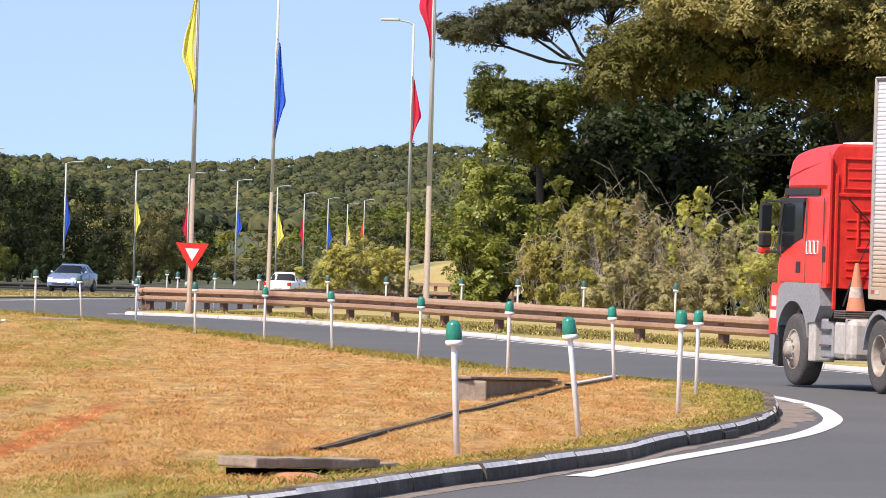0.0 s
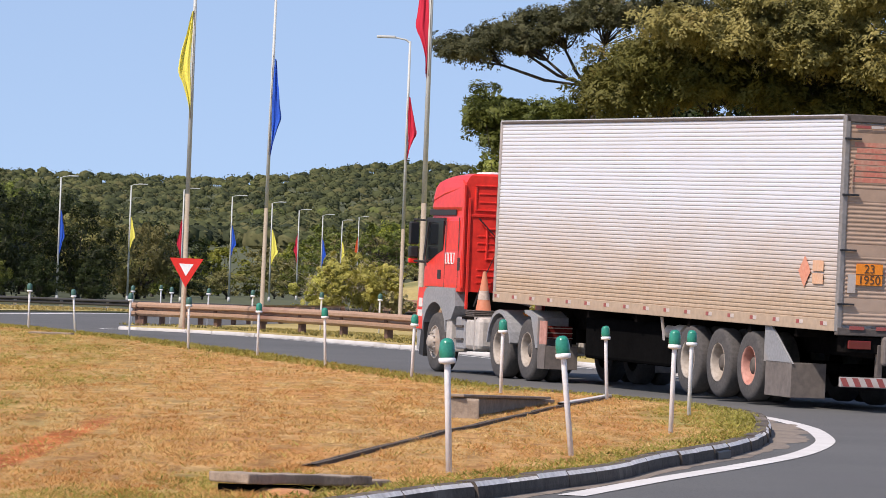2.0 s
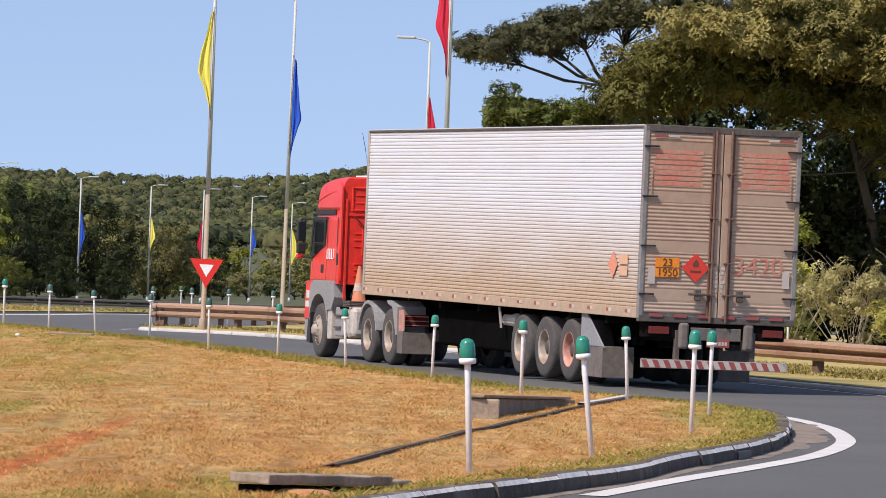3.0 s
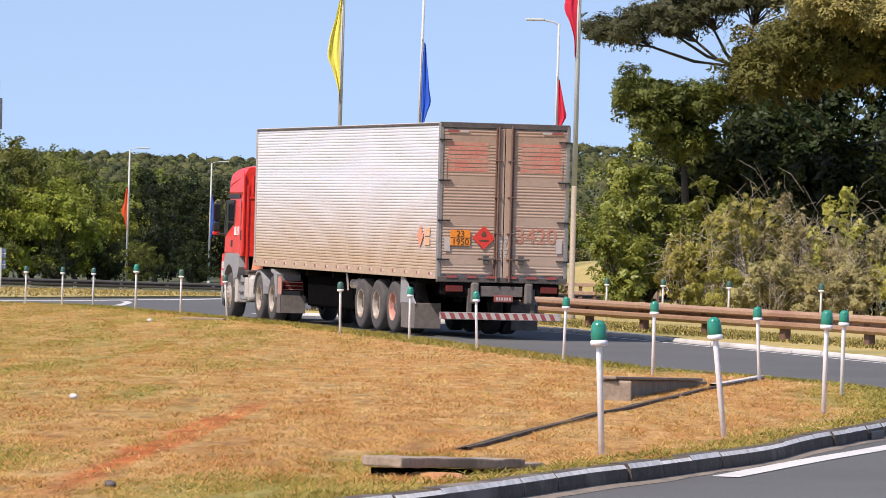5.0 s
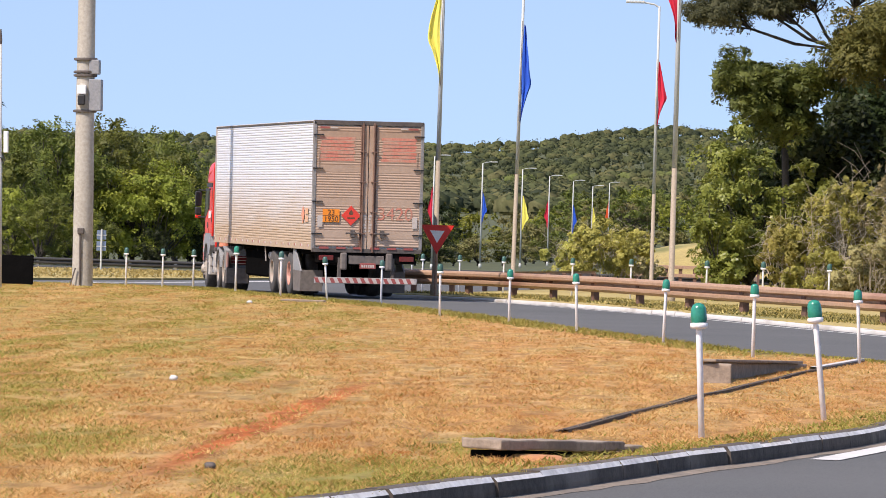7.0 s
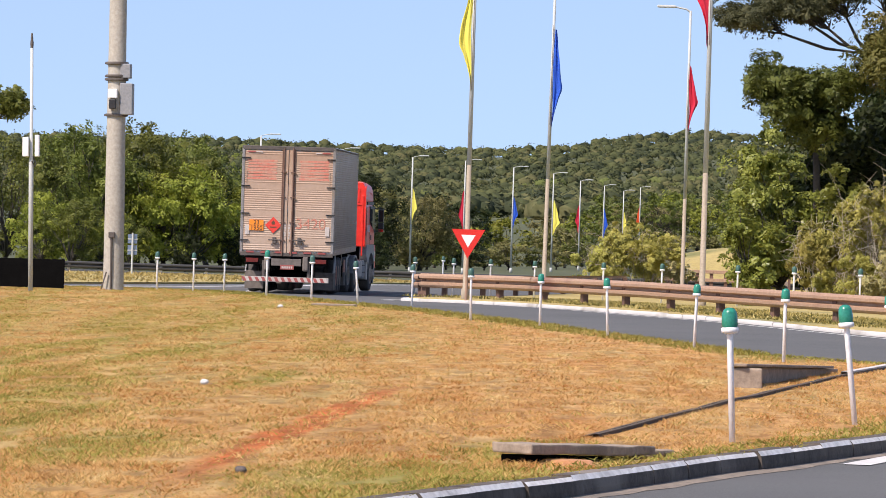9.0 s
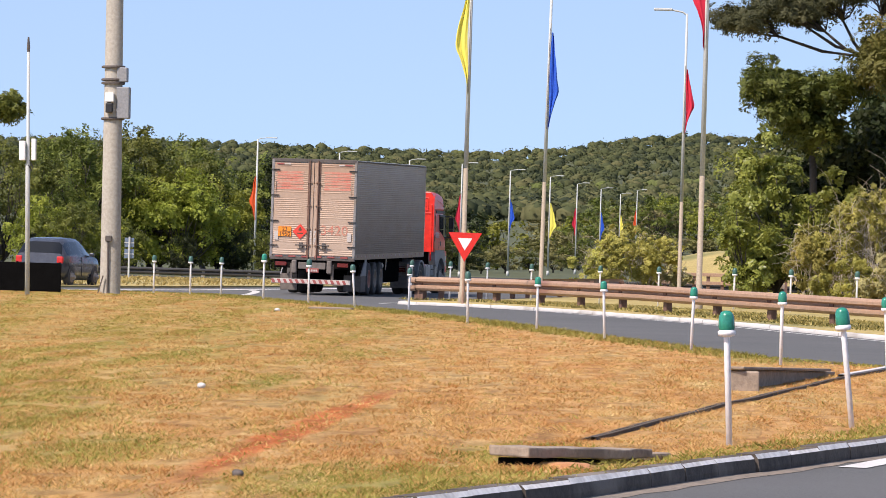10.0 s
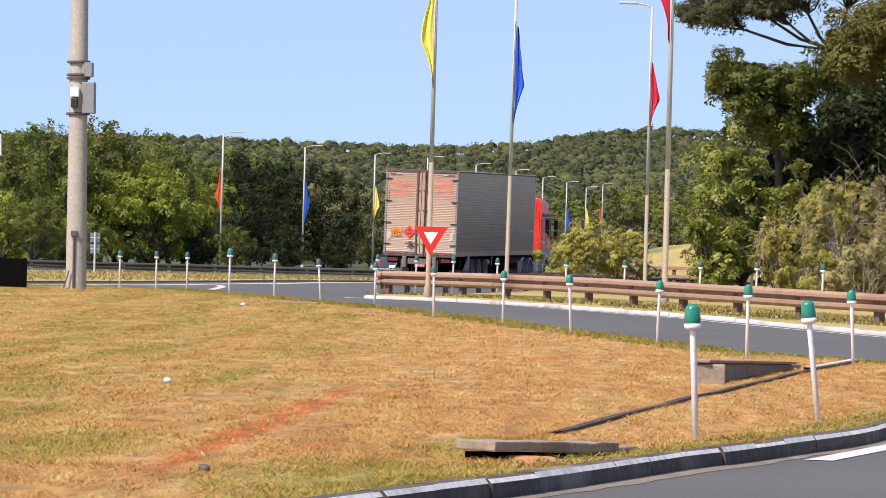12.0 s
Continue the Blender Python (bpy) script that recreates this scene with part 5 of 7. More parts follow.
put(tree("leafy_tree", "green leafy tree among the scrub", 3.9, 0.9, 1.1, 0.08, 0.2, 26, 480, 0.066, "leaf_mid", 21, clump_r=(0.35, 0.65)), 3.1, 139)
put(tree("leafy_tree", "bright green leafy tree beside the dark trees", 3.9, 1.0, 1.2, 0.10, 0.2, 20, 460, 0.07, "leaf_mid", 18, clump_r=(0.35, 0.6)), 8.9, 140)
# scrub in front of them
for i, (x, y, w, h, leaf, per) in enumerate([(2.5, 131.5, 0.75, 2.3, "leaf_scrub", 300), (3.3, 131, 0.85, 2.9, "leaf_scrub", 320), (4.1, 130.5, 0.9, 3.5, "leaf_scrub", 280), (4.9, 131, 0.9, 3.4, "leaf_dry", 200),
                                             (5.6, 130.0, 0.9, 2.9, "leaf_dry", 170), (6.4, 130.0, 0.9, 3.3, "leaf_scrub", 200), (7.2, 129, 0.95, 2.6, "leaf_dry", 170), (8.2, 128, 1.0, 2.5, "leaf_scrub", 200),
                                             (4.5, 128.5, 0.9, 1.7, "leaf_dry", 260), (6.2, 128, 1.0, 1.6, "leaf_dry", 240), (3.2, 129, 0.8, 1.5, "leaf_scrub", 260), (9.6, 125, 1.2, 2.4, "leaf_dry", 200), (11.3, 122, 1.4, 2.3, "leaf_scrub", 220)]):
    put(shrub("shrub", "dry scrubby bush with tangled grey twigs" if leaf == "leaf_dry" else "olive green scrubby bush with pale twigs", w, 0.8, h * 1.12, leaf, int(per * 2.6), 0.036, 30 + i, 20, 26), x, y)
# the bush in the middle
put(shrub("shrub", "yellowish green bush with dry twigs", 1.5, 1.4, 2.8, "leaf_scrub", 800, 0.05, 51, 26, 30), -2.9, 185)
put(shrub("shrub", "yellowish green bush with dry twigs", 1.1, 1.2, 2.2, "leaf_scrub", 700, 0.05, 52, 22, 24), -4.3, 186)
put(shrub("shrub", "yellowish green bush with dry twigs", 0.9, 1.0, 1.9, "leaf_dry", 600, 0.05, 53, 22, 20), -1.95, 187)

# the wood beyond the far road
def wood_tree(label, height, spread, leaf, seed, near):
    n, per, size, cl = (58, 300, 0.125, (0.8, 1.6)) if near else (36, 88, 0.26, (0.9, 1.7))
    return tree("wood_tree", label, height, spread, 3.6, 0.22, 0.6, n, per, size, leaf, seed, clump_r=cl, group="wood", sprays=12 if near else 8)


KINDS = [("round-crowned tree at the edge of the wood", 9.6, 4.6, "leaf_wood"), ("bright yellow-green tree at the edge of the wood", 8.6, 4.4, "leaf_bright"),
         ("dark tree at the edge of the wood", 9.0, 4.0, "leaf_big"), ("dry olive tree at the edge of the wood", 7.6, 3.8, "leaf_pale")]
crown_tree("feathery_tree", "tall tree with a dark feathery crown above the wood", -46.2, 300, 0.22, (-45.4, 7.4),
           [(-42.0, 8.9, 0.9, 0.8, 22), (-43.8, 9.6, 1.3, 1.0, 24), (-46.5, 10.0, 1.6, 1.2, 20)], 230, 0.10, "leaf_wood", 19, 1.6, (0.4, 0.8), 0.6, loose=0.3)
WOOD = [wood_tree(*k, 61 + i, True) for i, k in enumerate(KINDS)]
FAR_WOOD = [wood_tree(*k, 71 + i, False) for i, k in enumerate(KINDS)]
PLACES = [(0, -49.5, 350, 0.98), (1, -38.0, 362, 0.92), (0, -45.2, 360, 1.08), (0, -41.0, 366, 1.12), (1, -40.0, 364, 0.98), (1, -36.4, 368, 0.85), (0, -47.0, 374, 0.95), (2, -43.0, 374, 1.06), (0, -39.2, 386, 1.08), (2, -36.4, 425, 1.1), (2, -30.6, 430, 1.02), (2, -36.0, 400, 1.0), (0, -43.4, 338, 0.5), (1, -45.5, 340, 0.62), (1, -41.5, 342, 0.48),
          (2, -35.2, 452, 1.12), (3, -31.4, 450, 1.05), (0, -39.8, 455, 1.08), (3, -27.4, 462, 0.95)]
PLACES += [(2 if k % 3 else 0, -50 + 3.1 * k, 343 + 5 * (k % 3) + 2 * k, 0.34 + 0.05 * (k % 2)) for k in range(9)]
wr = random.Random(5)
for k, x, y, s in PLACES:
    again(WOOD[k], x, y, wr.uniform(0, 360), s)
for i in range(60):
    x = wr.uniform(-46, 14)
    lamp_y = float(np.interp(x, [-30, -22.4, -15.6, -11.5], [470, 490, 590, 720]))
    y = lamp_y + wr.uniform(8, 160)
    again(FAR_WOOD[wr.choice((0, 2, 2, 2) if x < -24 else (0, 3, 3, 1, 0, 3))], x * y / lamp_y, y, wr.uniform(0, 360), wr.uniform(0.5, 0.86), 1.15)
for i in range(34):
    x = -42 + 1.6 * i
    lamp_y = float(np.interp(x, [-30, -22.4, -15.6, -11.5], [470, 490, 590, 720]))
    y = lamp_y + wr.uniform(2, 12)
    again(FAR_WOOD[wr.choice((0, 2, 2) if x < -24 else (0, 3, 3))], x * y / lamp_y, y, wr.uniform(0, 360), wr.uniform(0.28, 0.42), 1.5)
for o in WOOD + FAR_WOOD:
    for c in (*o.children_recursive, o):
        bpy.data.objects.remove(c)


def hill_woods():
    """Thousands of crowns: each a lumpy dome under a coat of small leaves."""
    g = random.Random(9)
    cs = []
    for i in range(8000):
        y = 1500 + 1600 * g.random() if i > 2000 else 900 + 600 * g.random()
        x = y * g.uniform(-0.165, 0.105)
        r = g.choice((1.8, 2.2, 2.6, 3.0, 3.4, 4.2)) * g.uniform(0.85, 1.15)
        cs.append((x, y, far_land(x, y) + r * 0.35 + 3.0 * min(1.0, (y - 900) / 500), r * 1.25, r, r * g.uniform(0.5, 0.8)))
    h = np.random.default_rng(10)
    c = np.array(cs)
    k, nu, nv = len(c), 6, 2
    az = np.linspace(0, 2 * np.pi, nu, endpoint=False)
    el = np.linspace(-0.5, 1.45, nv + 1)
    A, E = [q.ravel() for q in np.meshgrid(az, el)]
    d = np.stack([np.cos(A) * np.cos(E), np.sin(A) * np.cos(E), np.sin(E)], 1)
    ph = h.uniform(0, 6.28, (k, 4, 1))
    lump = 1 + 0.11 * np.sin(3 * A + ph[:, 0]) * np.cos(2.5 * E + ph[:, 1]) + 0.08 * np.sin(5 * A + ph[:, 2]) * np.sin(6 * E + ph[:, 3])
    v = c[:, None, :3] + d[None] * lump[:, :, None] * c[:, None, 3:6] * np.array([0.66, 0.66, 0.72])
    one = [(j * nu + i, j * nu + (i + 1) % nu, (j + 1) * nu + (i + 1) % nu, (j + 1) * nu + i) for j in range(nv) for i in range(nu)]
    f = (np.array(one)[None] + (np.arange(k) * nu * (nv + 1))[:, None, None]).reshape(-1, 4)
    me = bpy.data.meshes.new("hill_woods")
    me.from_pydata(v.reshape(-1, 3).tolist(), [], f.tolist())
    me.shade_smooth()
    me.materials.append(M["leaf_far"])
    tagged(new("hill_woods", me), "wooded hills with rounded tree crowns in the distance", "woods", kind="stuff")
    ob = leaf_cloud("hill_leaves", cs, 48, 0.78, M["leaf_far"], None, 77, 0.4, 1.5, "", 0.25, 0.3, 12)
    tagged(ob, "leafy outline of the far tree crowns", "woods", kind="stuff")


hill_woods()


# ---- the grassy bank with its shelter, far behind ----
def bank():
    bm = bmesh.new()
    n = 30
    rows = []
    for j in range(11):
        v = j / 10
        row = []
        for i in range(n + 1):
            u = i / n
            x = -5.0 + 18 * u
            z = land(335) - 0.3 + 3.9 * math.sin(min(1.0, v * 1.2) * math.pi / 2) * (0.55 + 0.75 * u) * min(1.0, u / 0.1)
            row.append(bm.verts.new((x, 328 + 32 * v, z + 0.2 * noise.noise(Vector((x * 0.5, v * 4, 2))))))
        rows.append(row)
    for a, b in zip(rows, rows[1:]):
        for i in range(n):
            bm.faces.new((a[i], a[i + 1], b[i + 1], b[i]))
    return tagged(obj("bank", bm, M["meadow"], smooth=True), "sunlit grassy bank behind the trees", "bank", kind="structure")


bank()


def shelter(x, y):
    """An open shed with a dark, steep thatch-like roof."""
    root = thing("shelter", pose(x, y, land(y)))
    part("roof", prism(bmesh.new(), [(-0.85, 0.75), (-0.78, 0.60), (0.75, 2.55), (0.68, 2.75)], -1.2, 1.2), M["hinge"], root)
    part("roof", prism(bmesh.new(), [(0.72, 2.75), (0.76, 2.55), (2.3, 0.75), (2.35, 0.9)], -1.2, 1.2), M["hinge"], root)
    part("gable", prism(bmesh.new(), [(-0.55, 0.4), (1.95, 0.4), (0.72, 2.3)], -0.9, -0.8), M["frame"], root)
    for a in (-0.5, 0.7, 1.9):
        part("post", boxed((a - 0.06, -1.0, -0.1), (a + 0.06, -0.88, 1.0)), M["rail_post"], root)
    return tagged(root, "grey shelter with a steep dark roof", "shelter")


shelter(1.05, 225)


def wooden_fence():
    root = thing("fence", pose(0, 0, 0))
    for k in range(9):
        x = -2.6 + 0.55 * k
        part("post", boxed((x - 0.07, 195.9, land(196)), (x + 0.07, 196.05, land(196) + 0.95), 0.01), M["rail_post"], root)
    for z in (0.5, 0.82):
        part("board", boxed((-2.8, 195.85, land(196) + z), (2.0, 195.9, land(196) + z + 0.13), 0.01), M["rail_brown"], root)
    return tagged(root, "low brown wooden fence beside the bush", "fence")


wooden_fence()


def tufts(name, material, count, seed, spot, where, height, label, wide=0.0045, lean=1.3, tussock=False):
    """Blades of grass, strewn where spot() puts them and where() lets them grow."""
    g = np.random.default_rng(seed)
    pts = []
    rnd = random.Random(seed)
    while len(pts) < count:
        x, y, z = spot(rnd)
        if where(x, y, rnd):
            pts.append((x, y, z))
    p = np.array(pts)
    k = len(p)
    a = g.uniform(0, 2 * np.pi, k)
    h = height * g.uniform(0.4, 1.3, k)
    if tussock:
        h *= np.array([0.85 + 1.5 * max(-0.45, noise.noise(Vector((x * 4.2, y * 0.95, 9.0)))) + 0.7 * max(-0.3, noise.noise(Vector((x * 1.1, y * 0.22, 5.0)))) for x, y, z in pts])
    w = wide * g.uniform(0.7, 1.5, k) * (1 + p[:, 1] / 45)
    side = np.stack([np.cos(a), np.sin(a), 0 * a], 1)
    tip = np.stack([g.normal(size=k) * lean, g.normal(size=k) * lean, np.ones(k)], 1)
    v = np.stack([p - side * w[:, None], p + side * w[:, None], p + tip * h[:, None]], 1).reshape(-1, 3)
    me = bpy.data.meshes.new(name)
    me.from_pydata(v.tolist(), [], np.arange(3 * k).reshape(-1, 3).tolist())
    me.materials.append(material)
    return tagged(new(name, me), label, "grass", kind="stuff")


def on_lawn(rnd):
    while True:
        y = 26.5 + 110 * rnd.random() ** 1.7
        x = y * rnd.uniform(-0.145, 0.085)
        if inside(ISLAND, x, y):
            return x, y, land(y) + turf(y) - 0.002 + swell(x, y)


def on_verge(rnd):
    p = RAIL[int(rnd.random() ** 0.8 * (len(RAIL) - 1))]
    d = rnd.uniform(-0.5, 2.6)
    x, y = p.x + 0.95 * d + rnd.uniform(-0.4, 0.4), p.y + 0.3 * d + rnd.uniform(-0.6, 0.6)
    return x, y, land(y) + 0.085


def on_strip(rnd):
    p = STRIP_EDGE[int(rnd.random() * (len(STRIP_EDGE) - 1))]
    x, y = p.x - rnd.random() * 14, p.y + rnd.uniform(-2, 10)
    return x, y, land(y) + 0.05


def verge_ok(x, y, rnd):
    return min((Vector((x, y)) - p).length for p in VERGE_KERB[::2]) > 0.42


def streak(x, y, rnd):
    bare = 0.18 - abs(x + 3.25 + 0.16 * noise.noise(Vector((x * 1.8, y * 0.4, 4))))
    return bare < 0 or abs(y - 40) > 12 or rnd.random() > 0.48 + 2.0 * bare


SPOTS = [(-8.7, 71.0, 0.40, 7.0), (-7.0, 63.0, 0.32, 13.0), (-7.9, 56.0, 0.30, 12.0), (-6.1, 45.0, 0.34, 8.0), (-2.0, 31.5, 1.2, 3.5), (-1.2, 36.5, 0.9, 2.5), (3.2, 60.0, 0.9, 8.0), (1.0, 77.0, 1.2, 5.0), (-4.7, 53.0, 0.30, 5.0), (-4.2, 35.0, 0.6, 3.5), (-5.3, 40.0, 0.28, 5.0)]


def greenish(x, y, rnd):
    near = max(1 - ((x - a) / c) ** 2 - ((y - b) / d) ** 2 for a, b, c, d in SPOTS)
    far = min((Vector((x, y)) - p).length for p in FAR_EDGE[::6]) < 0.8
    rim = near < 0 and x > 0.3 * (y - 36) * 0.55 - 0.4 and y < 60
    west = min(1.0, max(0.0, (-3.0 - x) / 4.5)) * max(0.0, 0.25 + 1.1 * noise.noise(Vector((x * 1.1, y * 0.09, 2))))
    return rnd.random() < max(near, 0.45 if far else 0.0, 0.3 if rim else 0.0, 1.5 * west, 0.04)


tufts("straw_blades", M["straw"], 250000, 3, on_lawn, streak, 0.024, "short dry blades of straw-coloured grass", 0.0030, tussock=True)
tufts("green_blades", M["green_blades"], 96000, 4, on_lawn, greenish, 0.026, "short green blades of grass", 0.0032, tussock=True)
def on_edge(rnd):
    i = int(rnd.random() * (len(FAR_EDGE) - 1))
    p, t = FAR_EDGE[i], (FAR_EDGE[i + 1] - FAR_EDGE[i]).normalized()
    d = 0.05 + 0.9 * rnd.random() ** 1.7
    x, y = p.x - t.y * d + t.x * rnd.random(), p.y + t.x * d + t.y * rnd.random()
    return x, y, land(y) + turf(y) - 0.004


def on_rim(rnd):
    i = int(rnd.random() ** 1.4 * (len(NEAR_KERB) - 1))
    p, t = NEAR_KERB[i], (NEAR_KERB[i + 1] - NEAR_KERB[i]).normalized()
    d = 0.13 + 0.5 * rnd.random() ** 2.0
    x, y = p.x - t.y * d + t.x * 0.5 * rnd.random(), p.y + t.x * d + t.y * 0.5 * rnd.random()
    return x, y, land(y) + turf(y) + 0.015


tufts("rim_grass", M["green_blades"], 10000, 19, on_rim, lambda x, y, r: True, 0.032, "green and dry grass that hangs over the kerb", 0.0045, 1.1)
tufts("edge_green", M["green_blades"], 13000, 9, on_edge, lambda x, y, r: inside(ISLAND, x, y), 0.06, "green weeds along the road's edge", 0.0045, 0.9)
tufts("verge_straw", M["pale_straw"], 22000, 5, on_verge, verge_ok, 0.07, "dry grass under the crash barrier", 0.006, 0.7)
tufts("verge_green", M["weeds"], 20000, 6, on_verge, verge_ok, 0.06, "green grass under the crash barrier", 0.006, 0.7)
tufts("strip_straw", M["pale_straw"], 12000, 7, on_strip, lambda x, y, r: inside([(p.x, p.y) for p in STRIP_EDGE] + [(-60, 236), (-60, 100)], x, y), 0.10, "dry grass on the strip between the roads", 0.008, 0.8)


# ---- wheels ----
def wheel(r, w, tyre, steel, hub_out, name="wheel", dual=False, nuts=10):
    """A wheel with its axle along x; the outer side looks to -x."""
    root = thing(name)
    rot = pose(0, 0, 0, 0, -90, 0)
    ri = r * 0.57
    prof = [(ri, -w / 2), (ri * 1.05, -w / 2 - 0.005), (r * 0.86, -w / 2 - 0.012), (r * 0.96, -w / 2 + 0.015), (r, -w / 2 + 0.05), (r, w / 2 - 0.05), (r * 0.96, w / 2 - 0.015), (r * 0.86, w / 2), (ri, w / 2)]
    bm = lathe(bmesh.new(), prof, rot, 36, False)
    if dual:
        lathe(bm, [(a, b - w - 0.06) for a, b in prof], rot, 36, False)
    part("tyre", bm, tyre, root, smooth=True)
    if hub_out:
        p2 = [(ri, w / 2 - 0.01), (ri * 0.97, w / 2 + 0.005), (ri * 0.90, w / 2 - 0.015), (ri * 0.86, w / 2 - 0.03), (ri * 0.62, w / 2 + 0.035), (ri * 0.42, w / 2 + 0.05), (ri * 0.40, w / 2 + 0.10), (ri * 0.2, w / 2 + 0.13), (0.001, w / 2 + 0.13)]
    else:
        p2 = [(ri, w / 2 - 0.01), (ri * 0.97, w / 2 + 0.005), (ri * 0.92, w / 2 - 0.02), (ri * 0.86, w / 2 - 0.12), (ri * 0.82, w / 2 - 0.19)]
        p3 = [(ri * 0.82, w / 2 - 0.19), (ri * 0.45, w / 2 - 0.175), (ri * 0.42, w / 2 - 0.07), (ri * 0.2, w / 2 - 0.04), (0.001, w / 2 - 0.04)]
        part("hub", lathe(bmesh.new(), p3, rot, 28, False), M["hub_dark"], root, smooth=True)
    part("rim", lathe(bmesh.new(), p2, rot, 32, False), steel, root, smooth=True)
    zb = w / 2 + (0.045 if hub_out else -0.165)
    nut = bpy.data.meshes.new("nut")
    bm = lathe(bmesh.new(), [(0.016, -0.02), (0.016, 0.03)], None, 6)
    bm.to_mesh(nut)
    bm.free()
    nut.materials.append(M["frame"])
    for k in range(nuts):
        a = 2 * math.pi * k / nuts
        o = new("nut", nut)
        o.parent = root
        o.matrix_basis = rot @ pose(ri * 0.55 * math.cos(a), ri * 0.55 * math.sin(a), zb)
    return tagged(root, category="")


def set_wheel(src, parent, x, y, z, right, seen):
    c = copy_thing(src, pose(x, y, z, 0, 0, 180 if right else 0))
    c.parent = parent
    seen.append((c, (x, y, z), right))
    return c


# ---- semi-trailer: origin under its rear end, y forwards ----
BOX_L, BOX_W, BOX_LOW, BOX_TOP = 15.03, 1.30, 1.115, 4.12


def ribbed(bm, length, z0, z1, out, ribs, place):
    """A ribbed sheet: rounded ribs run along it. place(s, out, z) gives the corner."""
    n = ribs
    prof = []
    for k in range(n):
        z = z0 + (z1 - z0) * k / n
        dz = (z1 - z0) / n
        prof += [(0.0, z), (out * 0.9, z + dz * 0.20), (out, z + dz * 0.45), (out * 0.8, z + dz * 0.78), (0.0, z + dz * 0.96)]
    prof.append((0.0, z1))
    cols = [[bm.verts.new(place(s, o, z)) for o, z in prof] for s in (0, length)]
    for i in range(len(prof) - 1):
        bm.faces.new((cols[0][i], cols[1][i], cols[1][i + 1], cols[0][i + 1]))


def banded(bm, length, z0, z1, out, pitch, flats, place):
    """A ribbed door sheet whose ribs leave flat bands free round the given heights."""
    prof, z = [(0.0, z0)], z0
    while z < z1 - pitch:
        hit = [f for f in flats if f - 0.085 < z + pitch * 0.5 < f + 0.085]
        if hit:
            z = hit[0] + 0.085
            prof += [(out * 0.6, hit[0] - 0.08), (out * 0.6, z)]
        else:
            prof += [(0.0, z), (out * 0.7, z + pitch * 0.22), (out, z + pitch * 0.42), (out * 0.7, z + pitch * 0.62), (0.0, z + pitch * 0.8)]
            z += pitch
    prof.append((0.0, z1))
    cols = [[bm.verts.new(place(s, o, h)) for o, h in prof] for s in (0, length)]
    for i in range(len(prof) - 1):
        bm.faces.new((cols[0][i], cols[1][i], cols[1][i + 1], cols[0][i + 1]))


